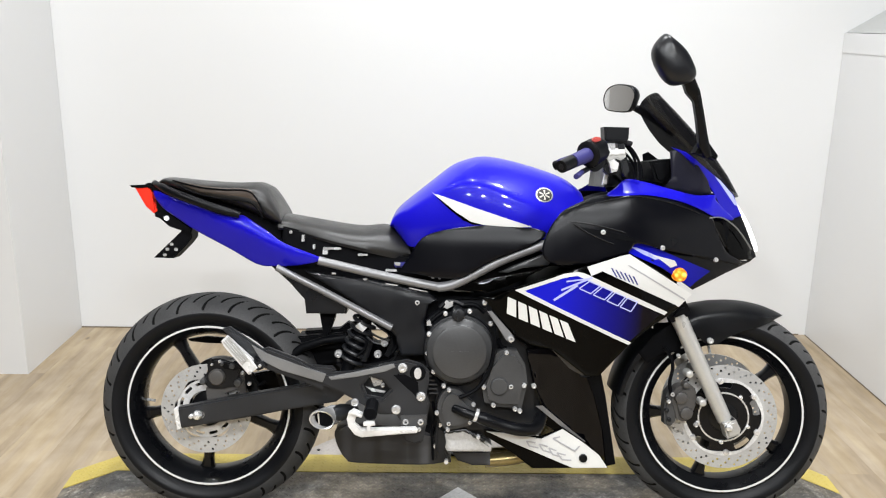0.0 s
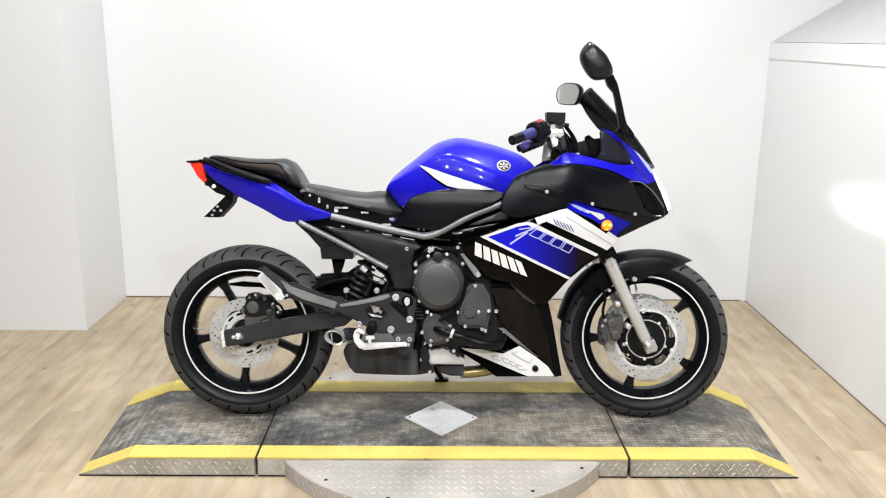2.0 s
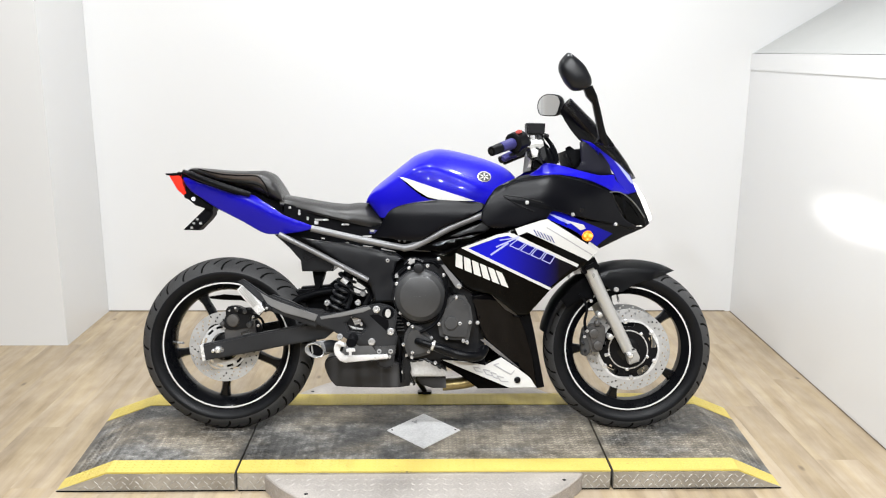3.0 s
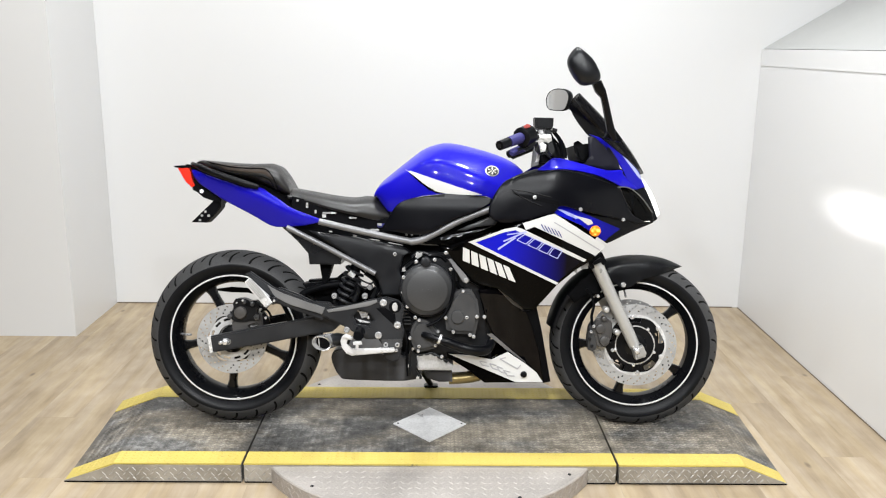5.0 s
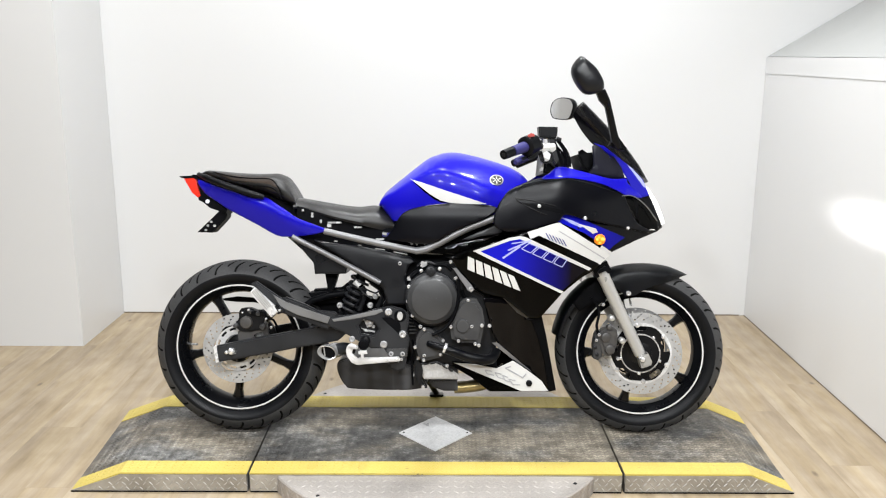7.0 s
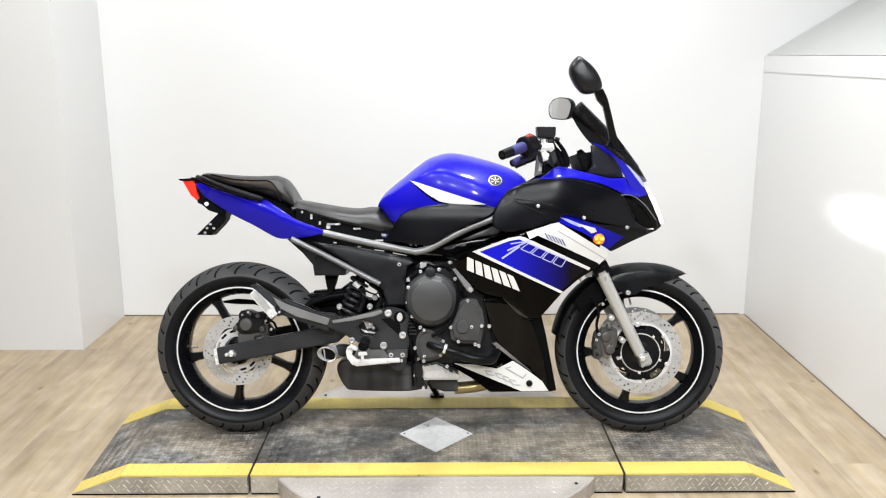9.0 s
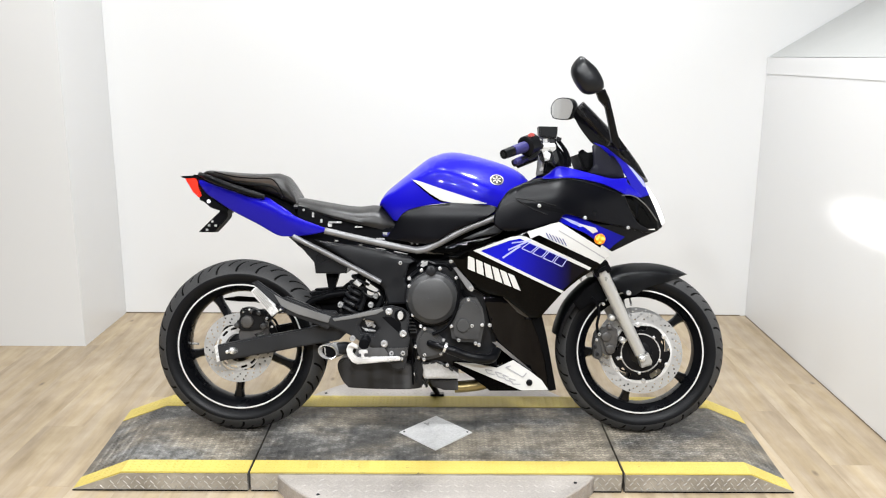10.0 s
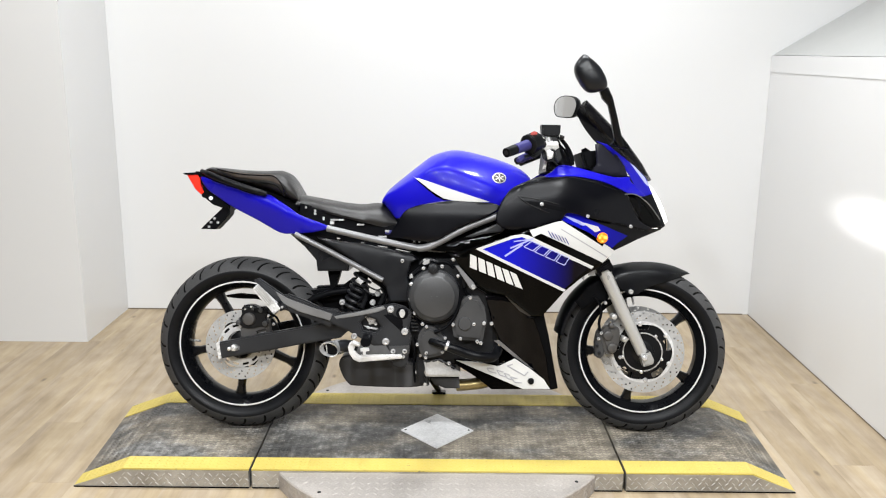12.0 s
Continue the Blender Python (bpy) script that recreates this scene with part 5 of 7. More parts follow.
part("hanger_rib", plate([(-0.368, 0.431), (-0.306, 0.443), (-0.222, 0.462), (-0.201, 0.467), (-0.196, 0.458), (-0.222, 0.446), (-0.299, 0.431), (-0.361, 0.422)], -0.2155, -0.208, 0.002), SATIN_GREY, hanger)
# thin black plate on the face paints the shade of a recess
part("hanger_recess", plate([(-0.201, 0.437), (-0.170, 0.439), (-0.137, 0.419), (-0.135, 0.395), (-0.145, 0.385), (-0.180, 0.416)], -0.2135, -0.208, 0.001), BLACK_MATTE, hanger)
for u, r in zip([(-0.177, 0.456), (-0.129, 0.381), (-0.193, 0.346), (-0.300, 0.364), (-0.168, 0.314), (-0.129, 0.314), (-0.133, 0.295)], (0.0125, 0.0125, 0.0125, 0.0105, 0.0085, 0.0085, 0.006)):
    bolt(hanger, *u, -0.214, r, 0.007)
part("pillion_peg", plate([(-0.638, 0.525), (-0.625, 0.538), (-0.560, 0.478), (-0.546, 0.457), (-0.569, 0.439), (-0.584, 0.457), (-0.632, 0.512)], -0.236, -0.212, 0.003), ALU, hanger, "folded aluminium pillion footrest")
for k in range(4):
    part("peg_ridge", plate([(x + 0.0042 * k, z + 0.0042 * k) for x, z in [(-0.632, 0.523), (-0.630, 0.526), (-0.581, 0.469), (-0.583, 0.465)]], -0.2395, -0.234, 0.0008), FORK, hanger)
part("peg_cap", plate([(-0.562, 0.476), (-0.534, 0.472), (-0.527, 0.457), (-0.546, 0.448), (-0.556, 0.456)], -0.232, -0.205, 0.003), DARK_METAL, hanger)
for u in [(-0.540, 0.463), (-0.565, 0.445)]:
    bolt(hanger, *u, -0.234, 0.0045, 0.005)
part("peg_foot", plate([(-0.555, 0.484), (-0.532, 0.466), (-0.537, 0.453), (-0.548, 0.449)], -0.23, -0.19, 0.003), BLACK_SATIN, hanger)
rp = (-0.255, 0.356)
part("rider_footrest", tube([(rp[0], -0.292, rp[1]), (rp[0], -0.288, rp[1]), (rp[0], -0.21, rp[1] + 0.004)], [0.014, 0.0175, 0.0165], 18), BLACK_MATTE, hanger, "rubber-covered rider footrest")
part("footrest_tip", plate([(-0.272, 0.335), (-0.264, 0.338), (-0.244, 0.338), (-0.242, 0.328), (-0.254, 0.326), (-0.254, 0.313), (-0.263, 0.313), (-0.263, 0.326), (-0.271, 0.326)], -0.296, -0.284, 0.002), ALU, hanger)
part("pedal_plate", plate([(-0.182, 0.331), (-0.114, 0.334), (-0.113, 0.307), (-0.125, 0.299), (-0.179, 0.304)], -0.2165, -0.205, 0.002), ENGINE, hanger)
# thin black bar drawn as the shade of a groove
part("hanger_groove", plate([(-0.191, 0.440), (-0.187, 0.441), (-0.133, 0.376), (-0.136, 0.373)], -0.2128, -0.208, 0), BLACK_MATTE, hanger)
px_, pz_ = (-0.138, 0.443)
part("peg_mount_ring", lathe([(0.0125, -0.2135), (0.0185, -0.2150), (0.0205, -0.2135), (0.0205, -0.208)], 28, (px_, pz_)), BLACK_MATTE, hanger)
part("peg_mount", plate([(px_ + 0.0095 * math.cos(t), pz_ + 0.0145 * math.sin(t)) for t in (2 * math.pi * k / 20 for k in range(20))], -0.222, -0.212, 0.002), STEEL, hanger)
for q in ([(-0.262, 0.421), (-0.246, 0.425), (-0.230, 0.417), (-0.232, 0.403), (-0.252, 0.398)], [(-0.274, 0.398), (-0.253, 0.392), (-0.223, 0.386), (-0.226, 0.381), (-0.259, 0.385)]):
    part("link_piece", plate(q, -0.182, -0.174, 0.002), STEEL, hanger)
pedal = part("brake_pedal", plate([(-0.314, 0.344), (-0.302, 0.352), (-0.293, 0.351), (-0.277, 0.341), (-0.280, 0.333), (-0.294, 0.335), (-0.298, 0.320), (-0.280, 0.304), (-0.141, 0.308), (-0.136, 0.301), (-0.139, 0.294), (-0.280, 0.281), (-0.298, 0.288), (-0.314, 0.309), (-0.318, 0.329)], -0.246, -0.228, 0.004), ALU, bike, "polished aluminium brake pedal")
part("pedal_pad", plate([(-0.312, 0.346), (-0.301, 0.353), (-0.277, 0.343), (-0.280, 0.335), (-0.295, 0.341)], -0.256, -0.224, 0.002), ALU, pedal)
part("pedal_switch", plate([(-0.180, 0.280), (-0.124, 0.280), (-0.127, 0.257), (-0.145, 0.251), (-0.172, 0.261)], -0.208, -0.19, 0.003), DARK_METAL, bike)

# side stand on the far side
sx = -0.013
stand = part("side_stand", tube([(sx - 0.05, 0.13, 0.26), (sx - 0.03, 0.22, 0.13), (sx, 0.308, 0.062)], [0.014, 0.012, 0.011], 12), BLACK_SATIN, bike, "black side stand")
part("stand_foot", block(sx - 0.028, sx + 0.028, 0.285, 0.335, 0.0535, 0.0625, 0.003), BLACK_SATIN, stand)

# fork, front axle, caliper, mudguard
FT, FB = (0.563, 0.579), (0.709, 0.280)


def fork_leg(y):
    a, b = Vector((FT[0], y, FT[1])), Vector((FB[0], y, FB[1]))
    d = (b - a).normalized()
    return tube([a - d * 0.01, a, a + (b - a) * 0.04, a + (b - a) * 0.5, a + (b - a) * 0.85, b - d * 0.02], [0.022, 0.0235, 0.0222, 0.0208, 0.0202, 0.0195], 24)


fork = part("fork_leg", fork_leg(-0.115), FORK, bike, "silver fork leg")
part("fork_leg", fork_leg(0.115), FORK, bike, "silver fork leg")
part("fork_seal", plate([(0.532, 0.579), (0.527, 0.591), (0.543, 0.610), (0.574, 0.628), (0.590, 0.598), (0.587, 0.587), (0.541, 0.568)], -0.146, -0.094, 0.016), BLACK_SATIN, fork)
part("fork_foot", plate([(0.687, 0.295), (0.721, 0.307), (0.735, 0.279), (0.732, 0.265), (0.700, 0.254)], -0.149, -0.10, 0.006), FORK, fork)
part("axle_bolt", lathe([(0.004, -0.158), (0.0085, -0.156), (0.0095, -0.150), (0.0095, -0.13)], 18, (0.700, 0.287)), STEEL, fork)
part("axle", tube([(FX, -0.14, FZ), (FX, 0.14, FZ)], 0.012), DARK_METAL, fork)
top = (0.565, 0.597)
part("fork_tube", tube([(top[0], -0.105, top[1]), (top[0] - 0.20, -0.105, top[1] + 0.46)], 0.022, 16), BLACK_SATIN, bike)
part("fork_tube", tube([(top[0], 0.105, top[1]), (top[0] - 0.20, 0.105, top[1] + 0.46)], 0.022, 16), BLACK_SATIN, bike)
cal = part("front_caliper", plate([(0.556, 0.352), (0.566, 0.383), (0.593, 0.391), (0.617, 0.384), (0.621, 0.352), (0.616, 0.323), (0.599, 0.293), (0.572, 0.297), (0.564, 0.322)], -0.118, -0.06, 0.010, True), CAL_GREY, bike, "dark grey front brake caliper")
for u in [(0.578, 0.359), (0.593, 0.316)]:
    part("piston_cap", lathe([(0.010, -0.126), (0.016, -0.124), (0.018, -0.118), (0.018, -0.10)], 20, u), CAL_GREY, cal)
part("caliper_half", plate([(0.543, 0.365), (0.553, 0.381), (0.570, 0.375), (0.575, 0.328), (0.569, 0.289), (0.556, 0.274), (0.540, 0.280), (0.537, 0.328)], -0.104, -0.06, 0.005), ENGINE, cal)
part("piston_cap", lathe([(0.005, -0.124), (0.0085, -0.122), (0.0095, -0.116), (0.0095, -0.10)], 18, (0.590, 0.394)), CAL_GREY, cal)
for u in [(0.544, 0.351), (0.543, 0.321), (0.550, 0.296)]:
    part("caliper_bridge_bolt", lathe([(0.003, -0.112), (0.0055, -0.110), (0.006, -0.10)], 12, u), DARK_METAL, cal)
for u in [(0.598, 0.425), (0.637, 0.346)]:
    part("caliper_lug", lathe([(0.005, -0.124), (0.009, -0.122), (0.011, -0.116), (0.011, -0.09)], 16, u), FORK, cal)
for u in [(0.555, 0.367), (0.546, 0.347), (0.568, 0.473), (0.623, 0.282)]:
    bolt(cal, *u, -0.112, 0.006)
part("brake_hose", tube([(x, -0.11, z) for x, z in spline([(0.527, 0.497), (0.547, 0.470), (0.554, 0.439), (0.547, 0.400), (0.553, 0.365)], False)], 0.005, 8), BLACK_MATTE, cal)


CROWN = [(58, 0.326), (62, 0.325), (70, 0.323), (80, 0.319), (90, 0.316), (100, 0.316), (110, 0.318), (130, 0.320), (149, 0.322), (169, 0.318)]
SKIRT = [(58, 0.325), (61, 0.312), (65, 0.292), (75, 0.258), (90, 0.225), (98, 0.208), (107, 0.210), (114, 0.262), (122, 0.288), (135, 0.292), (169, 0.296)]


def fender():
    """A mudguard that wraps the front tyre, with a pointed nose, deep sides and a long rear skirt."""
    bm = bmesh.new()
    n, rings = 56, []
    for i in range(n + 1):
        a = 58 + 111 * i / n
        top, low = at(CROWN, a), at(SKIRT, a)
        half = 0.074 * min(1.0, 0.10 + 0.90 * ((a - 58) / 13) ** 0.7)
        edge = top - min(0.024, (top - low) * 0.5)
        sec = [(half * u, top - (top - edge) * abs(u) ** 2.4) for u in (0, 0.25, 0.5, 0.7, 0.85, 0.95)]
        sec += [(half, edge - 0.002), (half * 1.03, edge + (low - edge) * 0.12), (half * 1.04, edge + (low - edge) * 0.5), (half * 1.02, low)]
        sec = [(-y, r) for y, r in reversed(sec)] + sec[1:]
        c, q = math.cos(radians(a)), math.sin(radians(a))
        rings.append([bm.verts.new((FX + r * c, y, FZ + r * q)) for y, r in sec])
    for r, s in zip(rings, rings[1:]):
        for k in range(len(r) - 1):
            bm.faces.new((r[k], r[k + 1], s[k + 1], s[k]))
    bmesh.ops.solidify(bm, geom=bm.faces[:], thickness=0.003)
    return bm


mud = part("front_mudguard", fender(), MUDGUARD, bike, "black satin plastic front mudguard")
part("mudguard_stay", panel([(0.467, 0.474), (0.505, 0.521), (0.552, 0.556), (0.582, 0.529), (0.584, 0.473), (0.554, 0.477), (0.518, 0.462), (0.491, 0.443)], lambda x, z: -0.08, 0.004, 0.03, 0.005), BLACK_MATTE, mud)
bolt(mud, *(0.663, 0.510), -0.082, 0.009)

# lower side fairing with its graphics
FAIR = [(0.013, 0.645), (0.051, 0.643), (0.117, 0.675), (0.285, 0.733), (0.389, 0.765), (0.484, 0.712), (0.577, 0.649), (0.533, 0.604), (0.471, 0.570), (0.409, 0.519), (0.336, 0.434), (0.302, 0.434), (0.212, 0.505), (0.151, 0.518), (0.097, 0.547), (0.037, 0.631)]
fairing = part("side_fairing", panel(FAIR, fair_y, 0.004, 0.03, 0.006), BLACK_GLOSS, bike, "gloss black side fairing with blue and white stripes")
part("side_fairing", mirrored(panel(FAIR, fair_y, 0.004, 0.03, 0.006)), BLACK_GLOSS, bike, "gloss black side fairing")


def decal(name, pts, mat, lift, surf=fair_y, parent=None, label=""):
    return part(name, panel(pts, surf, 0.0015, 0.025, 0, lift=lift), mat, parent or fairing, label)


decal("blue_field", [(0.131, 0.664), (0.226, 0.700), (0.259, 0.707), (0.316, 0.683), (0.489, 0.600), (0.405, 0.527)], FADE_BLUE, 0.0012, label="blue printed field running out to black")
decal("white_line", [(0.106, 0.665), (0.225, 0.711), (0.259, 0.717), (0.279, 0.713), (0.510, 0.606), (0.502, 0.598), (0.259, 0.707), (0.226, 0.701), (0.129, 0.664)], WHITE_DECAL, 0.0020)
decal("white_line", [(0.106, 0.665), (0.129, 0.665), (0.415, 0.527), (0.407, 0.521)], WHITE_DECAL, 0.0022)
decal("white_band", [(0.283, 0.730), (0.366, 0.757), (0.391, 0.762), (0.578, 0.651), (0.542, 0.618), (0.532, 0.624), (0.322, 0.719), (0.294, 0.707)], WHITE_DECAL, 0.0018, label="broad white stripe")
decal("dark_line", [(0.390, 0.735), (0.559, 0.639), (0.556, 0.636), (0.387, 0.733)], GREY_DECAL, 0.0026)
HATCH = [(0.343, 0.727), (0.347, 0.727), (0.361, 0.704), (0.357, 0.704)]
HX = [(0.343, 0.727), (0.400, 0.706)]
hdx, hdz = (HX[1][0] - HX[0][0]) / 5, (HX[1][1] - HX[0][1]) / 5
for k in range(6):
    decal("hatch_bar", [(x + k * hdx, z + k * hdz) for x, z in HATCH], NAVY_DECAL, 0.0026)
# maker's name as plain slanted bars
N0 = [(0.087, 0.648), (0.247, 0.580), (0.271, 0.528), (0.086, 0.603)]
n00, n10, n11, n01 = [np.array(p) for p in N0]
for k in range(6):
    a, b = k / 6 + 0.012, (k + 1) / 6 - 0.022
    q = [n00 + (n10 - n00) * a, n00 + (n10 - n00) * b, n01 + (n11 - n01) * b, n01 + (n11 - n01) * a]
    decal("name_bar", [tuple(p) for p in q], WHITE_DECAL, 0.0022)
# model name as slanted bars
M0 = [(0.289, 0.694), (0.425, 0.635), (0.410, 0.610), (0.264, 0.675)]
m00, m10, m11, m01 = [np.array(p) for p in M0]


def thin_bar(a, b, w):
    """The corners of a thin bar from a to b."""
    a, b = np.array(a), np.array(b)
    d = (b - a) / np.hypot(*(b - a)) * w / 2
    n = np.array([-d[1], d[0]])
    return [tuple(a + n), tuple(b + n), tuple(b - n), tuple(a - n)]


for k in range(4):
    a, b = k / 4 + 0.01, (k + 1) / 4 - 0.035
    q = [m00 + (m10 - m00) * a, m00 + (m10 - m00) * b, m01 + (m11 - m01) * b, m01 + (m11 - m01) * a]
    for i in range(4):
        decal("model_bar", thin_bar(q[i], q[(i + 1) % 4], 0.0030), LILAC_DECAL, 0.0022 + 0.0002 * (i % 2))
for a, b, w in zip([(0.204, 0.642), (0.221, 0.669), (0.232, 0.692)], [(0.261, 0.683), (0.296, 0.703), (0.289, 0.700)], (0.006, 0.005, 0.004)):
    decal("model_stroke", thin_bar(a, b, w), LILAC_DECAL, 0.0026 + w / 50)

for q in ([(0.499, 0.591), (0.515, 0.597), (0.524, 0.573), (0.499, 0.571)], [(0.472, 0.567), (0.486, 0.573), (0.484, 0.554)]):
    part("fairing_bracket", plate(q, -0.155, -0.147, 0.001), STEEL, bike)

# front flap and belly panel
FLAP = [(0.144, 0.501), (0.199, 0.509), (0.237, 0.490), (0.306, 0.430), (0.347, 0.433), (0.366, 0.366), (0.408, 0.168), (0.377, 0.162), (0.308, 0.239), (0.196, 0.336), (0.171, 0.399)]
flap = part("fairing_flap", panel(FLAP, flap_y, 0.004, 0.03, 0.005), FLAP_GLOSS, bike, "gloss black lower fairing flap")
part("fairing_flap", mirrored(panel(FLAP, flap_y, 0.004, 0.03, 0.005)), BLACK_GLOSS, bike)
decal("flap_edge", [(0.311, 0.423), (0.349, 0.432), (0.366, 0.366), (0.408, 0.167), (0.382, 0.163), (0.365, 0.269), (0.335, 0.367)], BLACK_MATTE, 0.004, flap_y, flap)
decal("flap_facet", [(0.208, 0.506), (0.234, 0.489), (0.304, 0.434), (0.295, 0.431), (0.261, 0.451)], ENGINE, 0.004, flap_y, flap)
decal("flap_strut", [(0.176, 0.345), (0.195, 0.346), (0.316, 0.242), (0.311, 0.235)], FRAME_GREY, 0.005, flap_y, flap)


belly = part("belly_panel", plate([(0.040, 0.279), (0.119, 0.273), (0.192, 0.260), (0.250, 0.287), (0.306, 0.249), (0.351, 0.214), (0.375, 0.177), (0.170, 0.175), (0.112, 0.220), (0.042, 0.263)], -0.165, -0.150, 0.004), BLACK_GLOSS, bike, "white and black belly panel")
part("belly_white", plate([(0.045, 0.276), (0.119, 0.271), (0.193, 0.257), (0.249, 0.284), (0.304, 0.248), (0.349, 0.213), (0.372, 0.179), (0.278, 0.178), (0.158, 0.229)], -0.168, -0.163, 0.0015), WHITE_PAINT, belly)
part("belly_panel_left", plate([(0.040, 0.279), (0.192, 0.260), (0.250, 0.287), (0.351, 0.214), (0.375, 0.177), (0.170, 0.175), (0.042, 0.263)], 0.150, 0.165, 0.004), BLACK_GLOSS, belly)
for q in ([(0.153, 0.251), (0.177, 0.247), (0.185, 0.233), (0.161, 0.238)], [(0.187, 0.243), (0.210, 0.237), (0.221, 0.220), (0.198, 0.226)], [(0.213, 0.233), (0.233, 0.226), (0.247, 0.209), (0.224, 0.215)], [(0.235, 0.220), (0.258, 0.214), (0.274, 0.200), (0.249, 0.201)], [(0.223, 0.259), (0.242, 0.264), (0.295, 0.239), (0.283, 0.225)]):
    for a, b in ((0, 1), (3, 2), (0, 3)):
        part("belly_mark", plate(thin_bar(q[a], q[b], 0.0035), -0.1695 - 0.0002 * b, -0.1665, 0), GREY_DECAL, belly)
part("belly_bolt", lathe([(0.004, -0.176), (0.0105, -0.174), (0.0115, -0.168), (0.0115, -0.16)], 20, (0.305, 0.206)), BLACK_SATIN, belly)

# upper cowl
UPPER = [(0.189, 0.820), (0.207, 0.847), (0.230, 0.871), (0.294, 0.900), (0.346, 0.911), (0.436, 0.909), (0.532, 0.893), (0.597, 0.867), (0.621, 0.855), (0.644, 0.805), (0.670, 0.762), (0.717, 0.736), (0.709, 0.725), (0.635, 0.741), (0.490, 0.771), (0.413, 0.788), (0.390, 0.766), (0.347, 0.753), (0.286, 0.735), (0.209, 0.732), (0.176, 0.751), (0.174, 0.782)]
upper = part("upper_cowl", panel(UPPER, cowl_y, 0.004, 0.012, 0.004, True), BLACK_COWL, bike, "black upper cowl side")
part("upper_cowl", mirrored(panel(UPPER, cowl_y, 0.004, 0.012, 0.004, True)), BLACK_COWL, bike, "black upper cowl side")
for u in [(0.323, 0.816), (0.479, 0.777), (0.635, 0.743)]:
    bolt(upper, *u, cowl_y(*u) - 0.001, 0.0065, 0.006)
# flat matte black decal painted in as the shade of a recess
decal("cowl_crease", [(0.238, 0.832), (0.323, 0.820), (0.401, 0.803), (0.409, 0.789), (0.362, 0.798), (0.300, 0.811)], BLACK_MATTE, 0.0015, cowl_y, upper)
shoulder = [(x, at(COWL_CREASE, x)) for x in np.linspace(0.262, 0.585, 24)]
part("shoulder_edge", tube([(x, cowl_y(x, z) - 0.0004, z) for x, z in shoulder], [0.0012] * 24, 6), COVER, upper)
for edge in ([(0.244, 0.841), (0.284, 0.837), (0.327, 0.829), (0.379, 0.816)], [(0.248, 0.837), (0.285, 0.814), (0.328, 0.795), (0.350, 0.787)]):
    part("cowl_edge", tube([(x, cowl_y(x, z) - 0.003, z) for x, z in spline(edge, False)], 0.0016, 6), COVER, upper)
FLASH = [(0.359, 0.804), (0.412, 0.798), (0.494, 0.772), (0.649, 0.741), (0.765, 0.732), (0.675, 0.698), (0.588, 0.659), (0.488, 0.722), (0.389, 0.764)]
flash = part("cowl_flash", panel(FLASH, inner_y, 0.004, 0.03, 0.004), BLACK_COWL, bike, "black lower cowl with a blue wedge")
decal("blue_wedge", [(0.362, 0.803), (0.412, 0.796), (0.482, 0.769), (0.560, 0.738), (0.632, 0.710), (0.590, 0.680), (0.578, 0.667), (0.488, 0.723), (0.391, 0.764)], FLASH_BLUE, 0.0008, inner_y, flash, "metallic blue wedge")
decal("flash_mark", [(0.400, 0.778), (0.417, 0.776), (0.454, 0.762), (0.480, 0.748), (0.467, 0.745), (0.434, 0.759)], LILAC_DECAL, 0.0015, inner_y, flash)
decal("flash_mark", [(0.452, 0.760), (0.494, 0.749), (0.521, 0.742), (0.530, 0.729), (0.512, 0.723), (0.480, 0.745)], WHITE_DECAL, 0.0019, inner_y, flash)
lx, lz = (0.538, 0.704)
ly = inner_y(lx, lz)
turn = part("turn_signal", lathe([(0.005, ly - 0.028), (0.012, ly - 0.026), (0.0165, ly - 0.020), (0.0185, ly - 0.010), (0.0185, ly + 0.004)], 24, (lx, lz)), AMBER_LENS, bike, "lit amber turn signal")
part("turn_signal", mirrored(lathe([(0.005, ly - 0.028), (0.012, ly - 0.026), (0.0165, ly - 0.020), (0.0185, ly - 0.010), (0.0185, ly + 0.004)], 24, (lx, lz))), AMBER_LENS, bike, "lit amber turn signal")
BLUETOP = [(0.338, 0.906), (0.361, 0.927), (0.387, 0.947), (0.412, 0.949), (0.443, 0.943), (0.513, 0.925), (0.578, 0.910), (0.631, 0.911), (0.636, 0.897), (0.667, 0.868), (0.690, 0.848), (0.668, 0.847), (0.621, 0.857), (0.597, 0.869), (0.532, 0.894), (0.436, 0.910)]
part("cowl_top", panel(BLUETOP, lambda x, z: cowl_y(x, z) - 0.004, 0.004, 0.02, 0.004, True), BLUE, bike, "metallic blue upper cowl edge")
part("cowl_top", mirrored(panel(BLUETOP, lambda x, z: cowl_y(x, z) - 0.004, 0.004, 0.02, 0.004, True)), BLUE, bike, "metallic blue upper cowl edge")
SIDE = [(0.515, 1.022), (0.531, 1.030), (0.588, 0.990), (0.619, 0.948), (0.631, 0.913), (0.582, 0.910), (0.501, 0.925), (0.494, 0.915), (0.521, 0.955)]
part("screen_side", panel(SIDE, lambda x, z: -0.15 + 0.25 * max(0, x - 0.6), 0.004, 0.03, 0.005), INFILL, bike, "dark grey cowl infill")
part("screen_side", mirrored(panel(SIDE, lambda x, z: -0.15 + 0.25 * max(0, x - 0.6), 0.004, 0.03, 0.005)), BLACK_MATTE, bike)
EDGE = [(0.518, 1.034), (0.556, 1.022), (0.597, 0.992), (0.656, 0.950), (0.700, 0.910), (0.718, 0.871), (0.727, 0.855), (0.704, 0.848), (0.671, 0.852), (0.629, 0.858), (0.597, 0.881), (0.640, 0.915), (0.614, 0.949), (0.572, 0.986), (0.542, 1.017)]
nose = part("cowl_nose", panel(EDGE, nose_y, 0.004, 0.02, 0.003), BLUE, bike, "metallic blue nose cowl")
